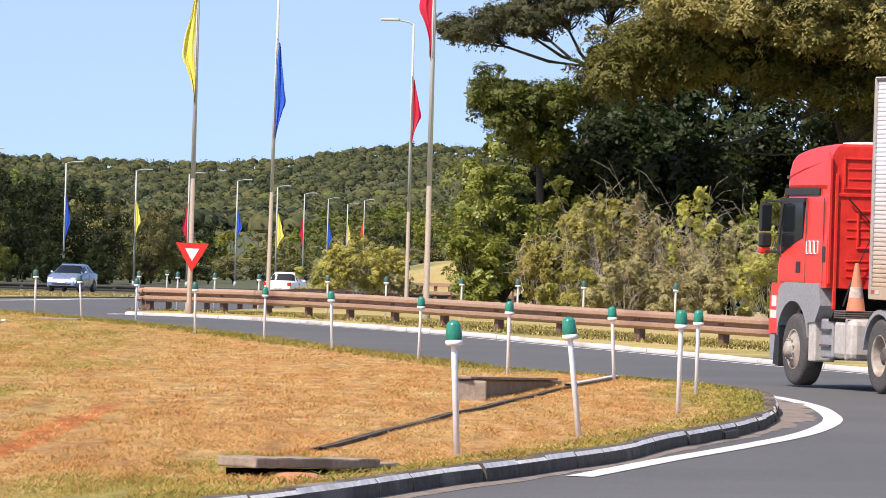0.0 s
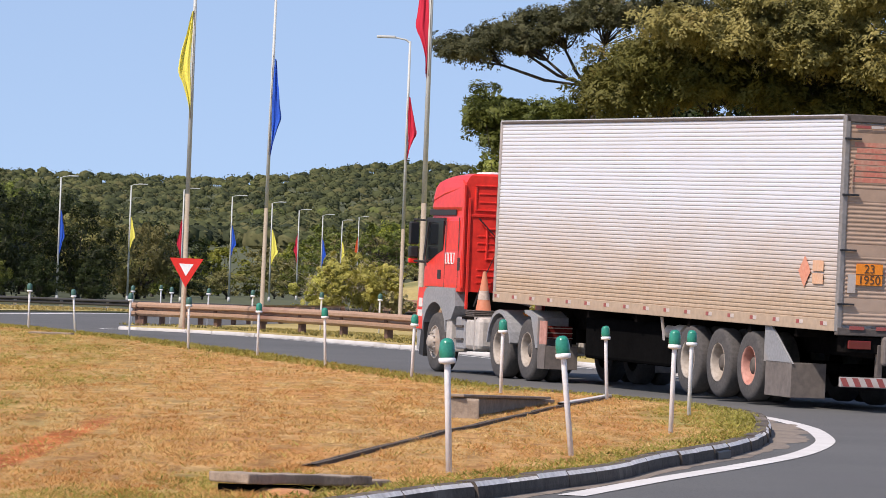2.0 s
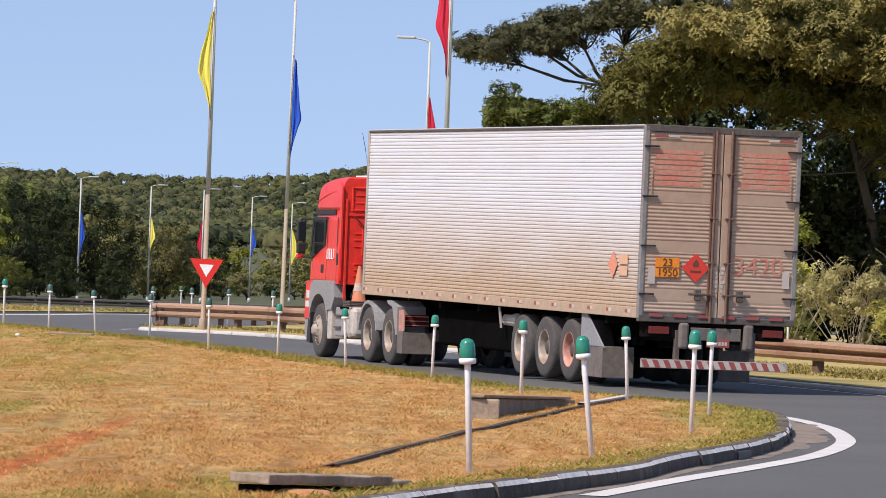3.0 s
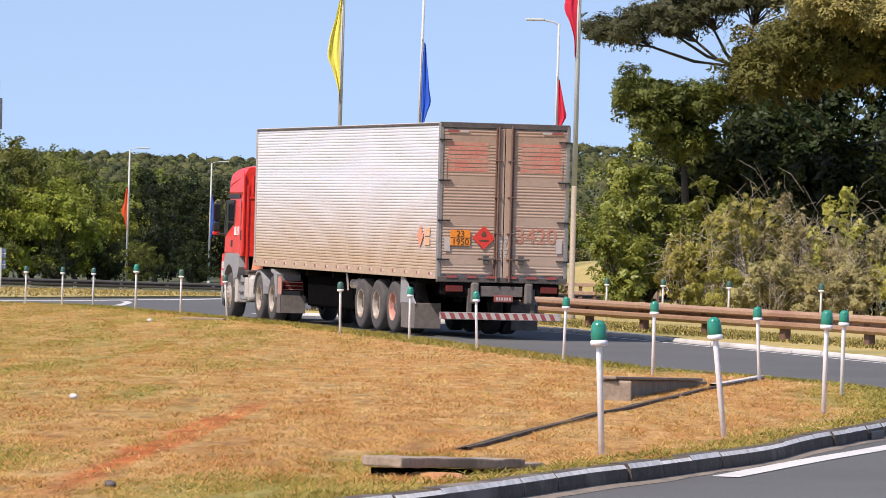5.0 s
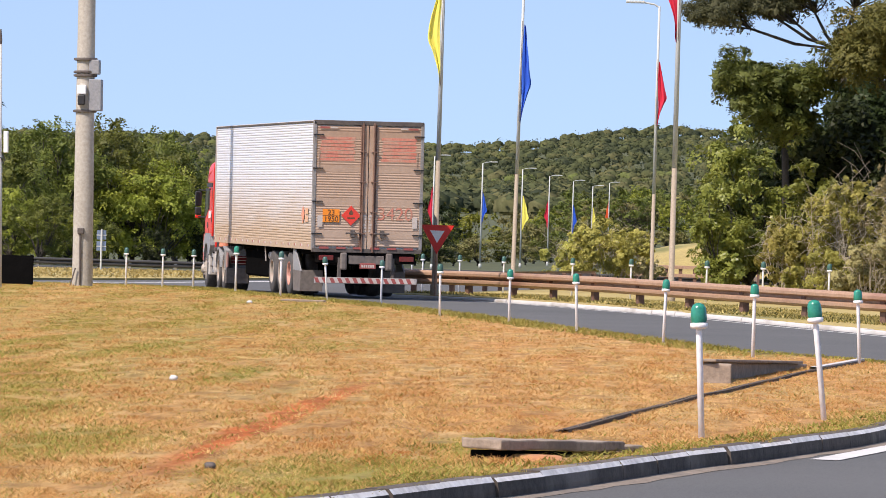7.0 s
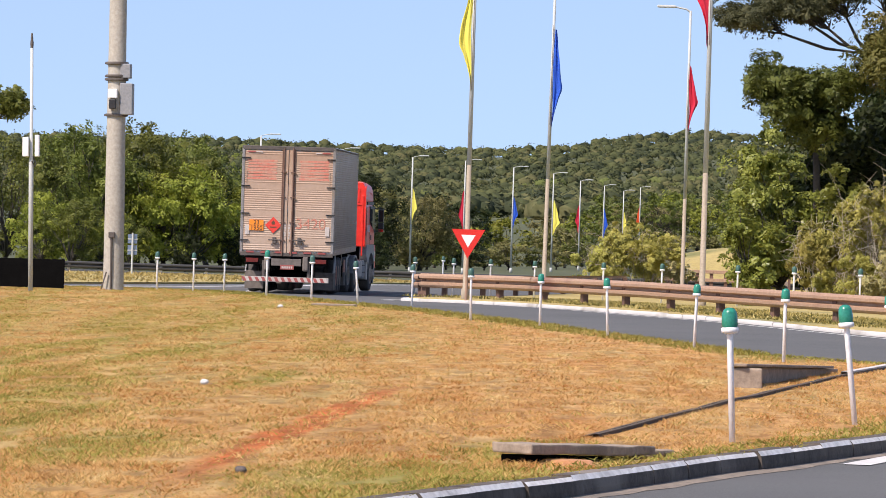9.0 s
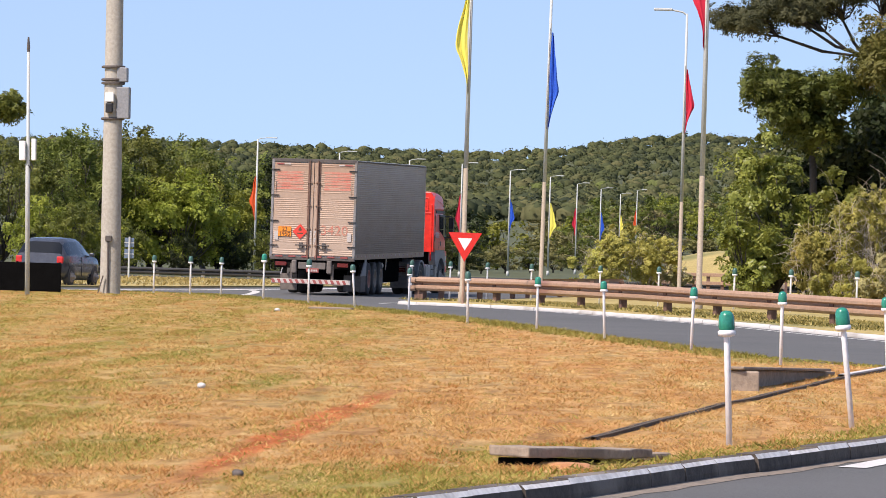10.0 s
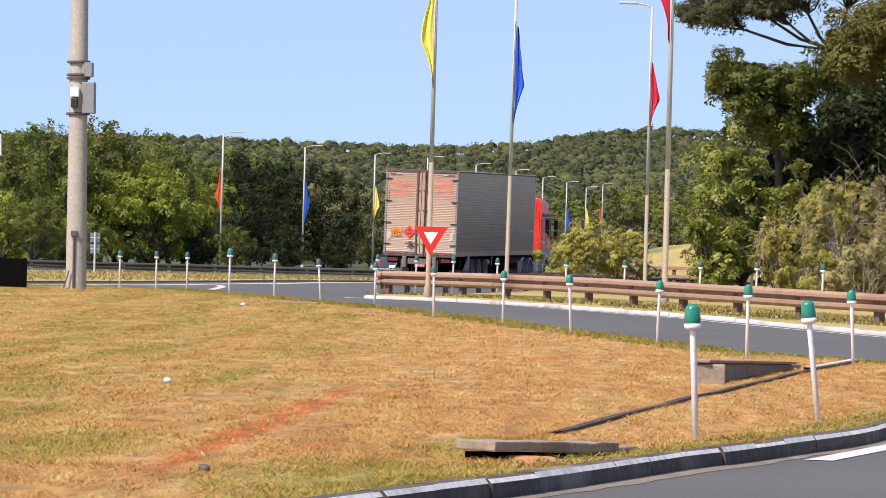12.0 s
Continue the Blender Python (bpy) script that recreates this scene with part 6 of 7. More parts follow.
def trailer():
    root = thing("semi_trailer")
    seen = []
    W, L, z0, z1 = BOX_W, BOX_L, BOX_LOW, BOX_TOP
    part("body", boxed((-W + 0.03, 0.06, z0 + 0.02), (W - 0.03, L - 0.03, z1 - 0.05)), M["roof"], root)
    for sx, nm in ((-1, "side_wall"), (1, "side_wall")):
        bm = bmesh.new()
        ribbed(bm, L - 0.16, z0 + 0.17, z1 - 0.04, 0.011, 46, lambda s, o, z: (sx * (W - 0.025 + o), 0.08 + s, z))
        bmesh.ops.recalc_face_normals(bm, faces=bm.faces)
        # The right wall takes the copy with shade painted into it.
        part(nm, bm, M["side"] if sx < 0 else M["dusty_shaded_side"], root, "ribbed aluminium side under brown road dirt, darkened on the shaded right")
        part("lower_rail", boxed((sx * (W - 0.04), 0.05, z0), (sx * (W + 0.006), L - 0.02, z0 + 0.17), 0.008), M["side"], root)
        part("upper_rail", boxed((sx * (W - 0.04), 0.05, z1 - 0.04), (sx * (W + 0.006), L - 0.02, z1), 0.008), M["hinge"], root)
        part("corner_post", boxed((sx * (W - 0.05), L - 0.07, z0), (sx * (W + 0.008), L + 0.01, z1), 0.02), M["frame"], root)
        n = 17
        for k in range(n):
            y = 0.35 + (L - 0.7) * k / (n - 1)
            part("reflector", boxed((sx * (W + 0.006), y, z0 + 0.075), (sx * (W + 0.010), y + 0.13, z0 + 0.13)), M["tape_white"], root)
            part("reflector", boxed((sx * (W + 0.006), y + 0.14, z0 + 0.075), (sx * (W + 0.010), y + 0.25, z0 + 0.13)), M["tape_red"], root)
    part("roof", boxed((-W, 0.02, z1 - 0.03), (W, L, z1 + 0.015), 0.012), M["roof"], root)
    part("front_wall", boxed((-W + 0.02, L - 0.03, z0), (W - 0.02, L, z1 - 0.02), 0.01), M["roof"], root)
    # rear frame and doors
    for sx in (-1, 1):
        part("door_post", boxed((sx * (W - 0.07), -0.02, z0), (sx * (W + 0.01), 0.09, z1), 0.012), M["post_grey"], root)
    part("rear_header", boxed((-W, -0.02, z1 - 0.09), (W, 0.09, z1 + 0.02), 0.012), M["hinge"], root)
    part("rear_sill", boxed((-W, -0.03, z0 - 0.05), (W, 0.09, z0 + 0.06), 0.012), M["hinge"], root)
    for sx in (-1, 1):
        bm = bmesh.new()
        a, b = (-W + 0.072, -0.09) if sx < 0 else (0.09, W - 0.072)
        banded(bm, b - a, z0 + 0.10, z1 - 0.11, 0.007, 0.060, (1.50, 2.25, 3.02, 3.80), lambda s, o, z: (a + s, 0.0 - o, z))
        bmesh.ops.recalc_face_normals(bm, faces=bm.faces)
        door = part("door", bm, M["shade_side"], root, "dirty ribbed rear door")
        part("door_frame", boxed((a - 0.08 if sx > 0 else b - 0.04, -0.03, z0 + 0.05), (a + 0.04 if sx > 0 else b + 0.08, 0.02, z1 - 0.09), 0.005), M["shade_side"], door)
        part("lock_rod", lathe(bmesh.new(), [(0.022, z0 - 0.03), (0.022, z1 - 0.03)], pose(sx * 0.13, -0.05, 0), 10), M["rail_post"], door)
        part("rod_rail", boxed((sx * 0.155, -0.035, z0 + 0.02), (sx * 0.185, -0.006, z1 - 0.08), 0.005), M["rail_post"], door)
        for z in (1.50, 2.25, 3.02, 3.80):
            part("hinge", boxed((sx * (W - 0.23), -0.05, z - 0.014), (sx * (W + 0.02), -0.015, z + 0.014), 0.006), M["black"], door)
        for z in (1.5, 2.0, 2.7, 3.4):
            part("rod_guide", boxed((sx * 0.06, -0.07, z), (sx * 0.21, -0.03, z + 0.03), 0.008), M["rail_post"], door)
        part("handle", boxed((sx * 0.16, -0.10, 1.50), (sx * 0.52, -0.07, 1.54), 0.01), M["hinge"], door)
        part("handle_catch", boxed((sx * 0.30, -0.09, 1.42), (sx * 0.40, -0.02, 1.60), 0.01), M["hinge"], door)
        for q in range(3):
            x0 = sx * (W - 0.30) - 0.125 - sx * 0.40 * q
            part("reflector", boxed((x0, -0.045, z0 + 0.035), (x0 + 0.22, -0.031, z0 + 0.085)), M["tape_red"], door)
        part("sticker", boxed((sx * (W - 0.24), -0.028, 1.66), (sx * (W - 0.12), -0.024, 1.92)), M["tape_white"], door, "worn white sticker")
        for q in range(6):
            w = 0.03 + 0.02 * ((q * 7) % 3)
            part("sticker", boxed((sx * 0.03, -0.036, 1.56 + 0.07 * q), (sx * (0.03 + w), -0.031, 1.61 + 0.07 * q)), M["tape_white"], door, "torn white paper seal")
        part("marker", boxed((sx * (W - 0.14) - 0.03, -0.026, 3.1), (sx * (W - 0.14) - 0.01, -0.022, 3.45)), M["shade_side"], door)
        part("reflector", boxed((sx * (W - 0.36), -0.028, z1 - 0.17), (sx * (W - 0.14), -0.022, z1 - 0.13)), M["tape_red"], door)
        part("reflector", boxed((sx * (W - 0.56), -0.028, z1 - 0.17), (sx * (W - 0.38), -0.022, z1 - 0.13)), M["tape_white"], door)
    # faded writing that cannot be read, and the plates
    for sx in (-1, 1):
        lo = -1.16 if sx < 0 else 0.30
        for k in range(7):
            z = z0 + 0.10 + (z1 - z0 - 0.21) / 34 * (24 + k) + 0.012
            part("faded_bar", boxed((lo + 0.02 * (k % 3), -0.0085, z), (lo + 0.84 - 0.03 * (k % 2), -0.0070, z + 0.062)), M["faded_red"], root)
    part("number_plate_orange", boxed((-1.06, -0.030, 1.77), (-0.66, -0.024, 2.07), 0.004), M["hazard_orange"], root, "orange hazard plate")
    part("plate_line", boxed((-1.06, -0.033, 1.915), (-0.66, -0.031, 1.925)), M["print_black"], root)
    face = pose(0, 0, 0, 90, 0, 0)
    letters("23", 0.17, M["print_black"], root, pose(-0.86, -0.034, 1.995) @ face)
    letters("1950", 0.17, M["print_black"], root, pose(-0.86, -0.034, 1.842) @ face)
    part("hazard_diamond", prism(bmesh.new(), [(-0.39, 1.70), (-0.16, 1.93), (-0.39, 2.16), (-0.62, 1.93)], -0.030, -0.024), M["hazard_red"], root, "red hazard diamond")
    part("hazard_symbol", prism(bmesh.new(), [(-0.43, 1.95), (-0.35, 1.95), (-0.34, 2.0), (-0.385, 2.07), (-0.44, 2.0)], -0.034, -0.031), M["print_black"], root)
    part("hazard_bar", boxed((-0.48, -0.034, 1.86), (-0.30, -0.031, 1.89)), M["print_black"], root)
    letters("3420", 0.42, M["faded_red"], root, pose(0.655, -0.011, 1.97) @ face @ Matrix.Diagonal((1.02, 1, 1, 1)), "faded red fleet number")
    part("hazard_diamond", prism(bmesh.new(), [(1.05, 1.93), (1.28, 2.2 - 0.05), (1.51, 1.93), (1.28, 1.70)], -W - 0.004, -W - 0.001, "yz"), M["faded_diamond"], root, "bleached red hazard diamond")
    for z in (1.76, 1.94):
        part("hazard_plate", boxed((-W - 0.004, 0.58, z), (-W - 0.001, 0.98, z + 0.15)), M["faded_orange"], root, "bleached orange hazard plate")
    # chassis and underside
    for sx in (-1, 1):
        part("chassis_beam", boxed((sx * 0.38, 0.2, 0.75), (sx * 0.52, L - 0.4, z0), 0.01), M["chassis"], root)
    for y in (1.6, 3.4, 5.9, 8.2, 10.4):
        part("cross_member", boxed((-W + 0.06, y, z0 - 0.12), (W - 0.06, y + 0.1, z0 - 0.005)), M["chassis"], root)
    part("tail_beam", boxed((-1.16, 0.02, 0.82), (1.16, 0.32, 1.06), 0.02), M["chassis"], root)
    part("lamp_panel", boxed((-0.42, -0.01, 0.80), (0.42, 0.03, 1.0), 0.01), M["flap"], root)
    for sx in (-1, 1):
        part("bumper_stay", boxed((sx * 0.46, -0.06, 0.66), (sx * 0.62, 0.16, 1.07), 0.04), M["flap"], root)
        part("bumper_arm", boxed((sx * 0.63 - 0.04, 0.0, 0.45), (sx * 0.63 + 0.04, 0.10, 0.95), 0.01), M["hinge"], root)
        part("tail_lamp", boxed((sx * 0.95 - 0.17, -0.02, 0.88), (sx * 0.95 + 0.17, 0.03, 1.0), 0.01), M["lamp_red"], root, "dusty red tail lamp")
    bm = bmesh.new()
    n = 26
    for k in range(n):
        a = -1.18 + 2.36 * k / n
        w = 2.36 / n
        f = bm.faces.new([bm.verts.new(p) for p in ((a, -0.05, 0.36), (a + w, -0.05, 0.36), (a + w - 0.06, -0.05, 0.48), (a - 0.06, -0.05, 0.48))])
        f.material_index = k % 2
    part("bumper", boxed((-1.22, -0.046, 0.35), (1.20, 0.04, 0.49), 0.008), M["frame"], root)
    part("stripe_film", bm, [M["tape_red"], M["tape_white"]], root, "red and white diagonal stripes")
    plate = part("number_plate", boxed((-0.16, -0.045, 0.70), (0.22, -0.03, 0.83), 0.005), M["tape_red"], root, "dark red number plate")
    for k in range(6):
        part("plate_bar", boxed((-0.12 + 0.052 * k, -0.049, 0.73), (-0.085 + 0.052 * k, -0.046, 0.79)), M["tape_white"], plate)
    # Added black block: closes the view and stands in for shade underneath.
    part("spare_box", boxed((-1.08, 6.9, 0.34), (1.08, 11.0, 1.0), 0.05), M["matt_black"], root, "black block added for the shade under the floor")
    for sx in (-1, 1):
        part("landing_leg", boxed((sx * 0.75 - 0.06, 11.2, 0.32), (sx * 0.75 + 0.06, 11.36, 1.1), 0.01), M["chassis"], root)
        part("strut", prism(bmesh.new(), [(7.1, 1.1), (7.2, 1.1), (7.05, 0.75), (7.0, 0.75)], sx * 1.22 - 0.01, sx * 1.22 + 0.01, "yz"), M["frame"], root)
        part("air_tank", lathe(bmesh.new(), [(0.001, 0), (0.10, 0.01), (0.12, 0.05), (0.12, 0.65), (0.10, 0.69), (0.001, 0.7)], pose(sx * 1.0, 6.65, 0.88, -90, 0, 0), 16, False), M["tank"], root)
        # mud flap behind the last axle
        part("mudguard", prism(bmesh.new(), [(2.80, 0.60), (2.80, 1.12), (2.55, 1.12), (1.70, 0.60)], sx * 1.24 - 0.015, sx * 1.24 + 0.015, "yz"), M["cab_grey"], root)
        part("mud_flap", boxed((sx * 0.72, 1.72, 0.12), (sx * 1.25, 1.76, 0.62), 0.008), M["flap"], root)
        part("side_flap", boxed((sx * 1.235, 1.72, 0.12), (sx * 1.255, 2.72, 0.62), 0.004), M["flap"], root)
    src = [wheel(0.51, 0.28, M["rubber"], M["wheel_steel"], False, dual=True), wheel(0.51, 0.28, M["rubber"], M["wheel_red"], False, dual=True)]
    for k in range(3):
        y = 3.40 + 1.25 * k
        part("axle", lathe(bmesh.new(), [(0.08, -1.0), (0.08, 1.0)], pose(0, y, 0.51, 0, 90, 0), 10), M["chassis"], root)
        for sx in (-1, 1):
            set_wheel(src[1 if k == 0 else 0], root, sx * 1.11, y, 0.51, sx > 0, seen)
    for s in src:
        for o in (*s.children_recursive, s):
            bpy.data.objects.remove(o)
    tagged(root, "long ribbed aluminium box trailer, brown with road dirt", "semi-trailer")
    return root, seen


# ---- tractor: origin under the fifth wheel, y forwards ----
def loft(bm, sections, close=True):
    rings = [[bm.verts.new(p) for p in s] for s in sections]
    n = len(rings[0])
    for a, b in zip(rings, rings[1:]):
        for i in range(n):
            bm.faces.new((a[i], a[(i + 1) % n], b[(i + 1) % n], b[i]))
    if close:
        bm.faces.new(rings[0][::-1])
        bm.faces.new(rings[-1])
    bmesh.ops.recalc_face_normals(bm, faces=bm.faces)
    return bm


def rounded(w0, y0, y1, z, r):
    """A plan outline of the cab at the height z, rounded at the front corners."""
    out = [(-w0, y0, z), (-w0, y1 - r, z)]
    for k in range(1, 6):
        a = math.pi - k * math.pi / 12
        out.append((-w0 + r + r * math.cos(a), y1 - r + r * math.sin(a), z))
    out += [(-p[0], p[1], z) for p in reversed(out)]
    return out


def tractor():
    root = thing("tractor_unit")
    seen = []
    back, front = 1.55, 3.75
    # cab shell, drawn up in sections
    secs = [(1.40, 1.23, back, front + 0.07), (1.50, 1.235, back, front + 0.07), (2.0, 1.235, back, front + 0.02), (2.62, 1.20, back, front - 0.18), (2.72, 1.185, back, front - 0.22), (2.78, 1.185, back, front - 0.22),
            (2.84, 1.215, back, front - 0.24), (3.05, 1.205, back, front - 0.27), (3.18, 1.195, back, front - 0.34), (3.27, 1.175, back, front - 0.47), (3.33, 1.145, back, front - 0.74), (3.385, 1.10, back, front - 1.15), (3.42, 1.02, back + 0.02, front - 1.6)]
    bm = loft(bmesh.new(), [rounded(w, y0, y1, z, 0.30) for z, w, y0, y1 in secs])
    cab = part("cab", bm, M["cab_red"], root, "red lacquered sleeper cab with a high roof", smooth=False)
    part("roof_hatch", boxed((-0.7, 1.75, 3.41), (0.7, 2.5, 3.46), 0.02), M["sign_white"], cab)
    for sx in (-1, 1):
        # dark strip below the roof, side window, door joints
        part("roof_crease", tube(bmesh.new(), [(sx * 1.214, 3.18, 2.97), (sx * 1.208, 2.6, 3.08), (sx * 1.19, 1.95, 3.16)], [0.008, 0.012, 0.008], 5), M["cab_red"], cab)
        part("marker_lamp", boxed((sx * 1.19, 3.22, 2.93), (sx * 1.225, 3.32, 2.98), 0.008), M["hinge"], cab)
        part("side_flap", prism(bmesh.new(), [(1.50, 1.46), (1.62, 1.46), (1.62, 3.30), (1.50, 3.22)], sx * 1.195, sx * 1.225, "yz"), M["cab_red"], cab, "red wind deflector flap")
        part("trim_strip", boxed((sx * 1.185, 1.98, 2.70), (sx * 1.215, 3.42, 2.80), 0.008), M["black"], cab)
        bm = prism(bmesh.new(), [(2.55, 2.62), (3.32, 2.60), (3.50, 2.02), (3.42, 1.86), (2.78, 2.05), (2.55, 2.10)], sx * 1.17, sx * 1.242, "yz")
        part("window", bm, M["glass"], cab)
        part("window_surround", prism(bmesh.new(), [(2.50, 2.66), (3.45, 2.66), (3.62, 1.95), (3.50, 1.82), (3.42, 1.82), (3.54, 2.0), (3.36, 2.58), (2.50, 2.60)], sx * 1.175, sx * 1.246, "yz"), M["black"], cab)
        part("side_panel", boxed((sx * 1.19, 1.75, 2.08), (sx * 1.232, 2.30, 2.62), 0.02), M["cab_red"], cab)
        for y, za, zb in ((2.42, 1.46, 2.66), (1.70, 1.46, 2.66)):
            part("door_joint", boxed((sx * 1.226, y, za), (sx * 1.240, y + 0.015, zb)), M["hinge"], cab)
        part("door_joint", boxed((sx * 1.228, 2.42, 1.455), (sx * 1.240, 3.45, 1.468)), M["hinge"], cab)
        part("door_handle", boxed((sx * 1.225, 2.62, 1.60), (sx * 1.246, 2.80, 1.76), 0.01), M["black"], cab)
        part("vent", boxed((sx * 1.225, 1.60, 1.76), (sx * 1.246, 1.72, 1.98), 0.01), M["black"], cab)
        # the firm's mark as plain shapes
        for k in range(3):
            y = 2.30 - 0.17 * k if sx < 0 else 1.96 + 0.17 * k
            mk = part("mark", boxed((sx * 1.236, y - 0.06, 1.87), (sx * 1.2405, y + 0.06, 2.06), 0.02), M["sign_white"], cab, "white mark")
            part("mark_core", boxed((sx * 1.2406, y - 0.04, 1.888), (sx * 1.2425, y + (0.04 if k else 0.062), 2.042), 0.008), M["cab_red"], mk)
        # wheel arch, step and skirt
        arch = [(1.78, 1.46), (3.20, 1.46), (3.36, 1.43), (3.46, 1.35), (3.52, 1.2), (3.54, 0.98), (3.50, 0.98)]
        for k in range(17):
            a = math.pi * (0.04 + 0.92 * k / 16)
            arch.append((2.86 + 0.64 * math.cos(a), 0.62 + 0.58 * math.sin(a)))
        arch += [(2.22, 0.9), (1.92, 0.92), (1.72, 1.15)]
        part("wheel_arch", prism(bmesh.new(), arch, sx * 1.02, sx * 1.252, "yz"), M["cab_grey"], root, "grey plastic wheel arch")
        part("step_box", boxed((sx * 0.92, 1.95, 0.36), (sx * 1.23, 2.22, 0.95), 0.02), M["tank"], root)
        part("bumper_side", prism(bmesh.new(), [(3.55, 0.72), (3.55, 1.0), (3.53, 1.22), (3.42, 1.44), (3.82, 1.44), (3.88, 1.2), (3.90, 0.95), (3.90, 0.72)], sx * 0.95, sx * 1.232, "yz"), M["cab_red"], root)
        part("bumper_skirt", prism(bmesh.new(), [(3.52, 0.32), (3.52, 0.716), (3.90, 0.716), (3.88, 0.36)], sx * 0.95, sx * 1.215, "yz"), M["cab_grey"], root, "grey lower corner of the bumper")
        part("bumper_foot", prism(bmesh.new(), [(3.45, 0.25), (3.45, 0.86), (3.60, 0.86), (3.70, 0.28)], sx * 0.95, sx * 1.23, "yz"), M["black"], root)
        part("lamp", boxed((sx * 1.17, 3.60, 1.10), (sx * 1.238, 3.80, 1.26), 0.01), M["lamp_clear"], root)
        part("corner_lamp", boxed((sx * 1.05, 3.58, 0.93), (sx * 1.233, 3.86, 1.06), 0.01), M["lamp_clear"], root)
        # mirrors
        mx = sx * 1.42
        arm = part("mirror", boxed((mx - 0.085, 3.58, 2.18), (mx + 0.085, 3.70, 2.58), 0.03), M["black"], root, "black mirror housing")
        part("mirror_lower", boxed((mx - 0.085, 3.58, 1.95), (mx + 0.085, 3.70, 2.16), 0.03), M["black"], root)
        part("mirror_glass", boxed((mx - 0.07, 3.572, 2.21), (mx + 0.07, 3.579, 2.55)), M["glass"], arm)
        part("mirror_cap", boxed((mx - 0.08, 3.60, 1.86), (mx + 0.08, 3.70, 1.945), 0.02), M["sign_red"], root)
        part("mirror_arm", tube(bmesh.new(), [(sx * 1.15, 3.30, 2.60), (mx, 3.62, 2.62), (mx, 3.64, 2.50)], [0.022] * 3, 6), M["black"], root)
        part("mirror_arm", tube(bmesh.new(), [(sx * 1.2, 3.45, 1.88), (mx, 3.62, 1.90)], [0.022] * 2, 6), M["black"], root)
        # tank and battery box between the axles
        part("fuel_tank", boxed((sx * 0.72, 0.55, 0.42), (sx * 1.20, 1.30, 0.98), 0.08), M["tank"], root, "dusty fuel tank")
        part("tank_band", boxed((sx * 0.71, 0.75, 0.41), (sx * 1.212, 0.80, 0.99), 0.02), M["frame"], root)
        part("battery_box", boxed((sx * 0.75, 1.36, 0.42), (sx * 1.18, 1.86, 0.97), 0.03), M["cab_grey"], root)
        for z in (0.58, 0.80):
            part("valve", boxed((sx * 1.18, 1.40, z), (sx * 1.22, 1.80, z + 0.03)), M["hinge"], root)
        # mudguards over the drive axles
        g, sec, yc = bmesh.new(), [], 0.35
        for k in range(11):
            a = math.radians(8 + 164 * k / 10)
            sec.append([(sx * 0.72, yc + 0.62 * math.cos(a), 0.52 + 0.62 * math.sin(a)), (sx * 1.26, yc + 0.62 * math.cos(a), 0.52 + 0.62 * math.sin(a)),
                        (sx * 1.26, yc + 0.58 * math.cos(a), 0.50 + 0.58 * math.sin(a)), (sx * 0.72, yc + 0.58 * math.cos(a), 0.50 + 0.58 * math.sin(a))])
        part("mudguard", loft(g, sec), M["cab_grey"], root, "grey arched mudguard")
        part("rear_mudguard", prism(bmesh.new(), [(-1.60, 0.55), (-1.60, 1.05), (-1.20, 1.16), (-0.9, 1.16), (-0.95, 1.10), (-1.25, 1.05), (-1.52, 0.55)], sx * 0.72, sx * 1.25, "yz"), M["cab_grey"], root)
        part("tail_lamp", boxed((sx * 0.70, -1.75, 0.70), (sx * 1.12, -1.66, 0.92), 0.01), M["lamp_red"], root)
        for z in (0.72, 0.80, 0.88):
            part("lamp_rib", boxed((sx * 0.70, -1.757, z), (sx * 1.205, -1.65, z + 0.015)), M["frame"], root)
        part("lamp_side", boxed((sx * 1.20, -1.95, 0.62), (sx * 1.225, -1.62, 1.0), 0.005), M["wheel_red"], root)
        part("mud_flap", boxed((sx * 0.68, -1.98, 0.22), (sx * 1.24, -1.95, 0.60), 0.005), M["flap"], root)
        part("side_flap", boxed((sx * 1.225, -1.98, 0.22), (sx * 1.24, -1.60, 0.62), 0.005), M["flap"], root)
        part("chassis_beam", boxed((sx * 0.36, -2.0, 0.62), (sx * 0.46, 4.2, 0.90), 0.01), M["chassis"], root)
    # back wall of the cab: a raised panel with a pressed frame, ribs, diagonal hoses
    for a, b, c, d in ((-0.80, 0.80, 1.95, 1.985), (-0.80, 0.80, 2.465, 2.50), (-0.80, -0.765, 1.985, 2.465), (0.765, 0.80, 1.985, 2.465), (-1.02, 1.02, 2.78, 2.81), (-1.02, 1.02, 3.20, 3.23), (-1.02, -0.985, 2.81, 3.20), (0.985, 1.02, 2.81, 3.20)):
        part("pressed_frame", boxed((a, back - 0.022, c), (b, back + 0.01, d), 0.008), M["cab_red"], cab)
    for z in (1.55, 1.66, 1.77, 2.10, 2.22, 2.34, 2.92, 3.06):
        part("back_rib", boxed((-0.95, back - 0.012, z), (0.95, back + 0.01, z + 0.028), 0.006), M["cab_red"], cab)
    part("back_rim", boxed((-1.16, back - 0.02, 2.68), (1.16, back + 0.01, 2.73), 0.008), M["cab_red"], cab)
    for x in (-1.14, 1.10):
        part("back_rim", boxed((x, back - 0.03, 1.1), (x + 0.05, back + 0.01, 3.0), 0.008), M["cab_red"], cab)
    part("hose", tube(bmesh.new(), [(-0.95, back - 0.05, 2.66), (-0.55, back - 0.08, 2.25), (-0.85, back - 0.08, 1.6), (-1.0, back - 0.08, 1.15)], [0.014] * 4, 6), M["black"], root)
    part("hose", tube(bmesh.new(), [(-0.2, back - 0.05, 2.55), (-0.55, back - 0.09, 2.25), (0.2, back - 0.12, 1.5), (0.3, back - 0.3, 1.2)], [0.014] * 4, 6), M["black"], root)
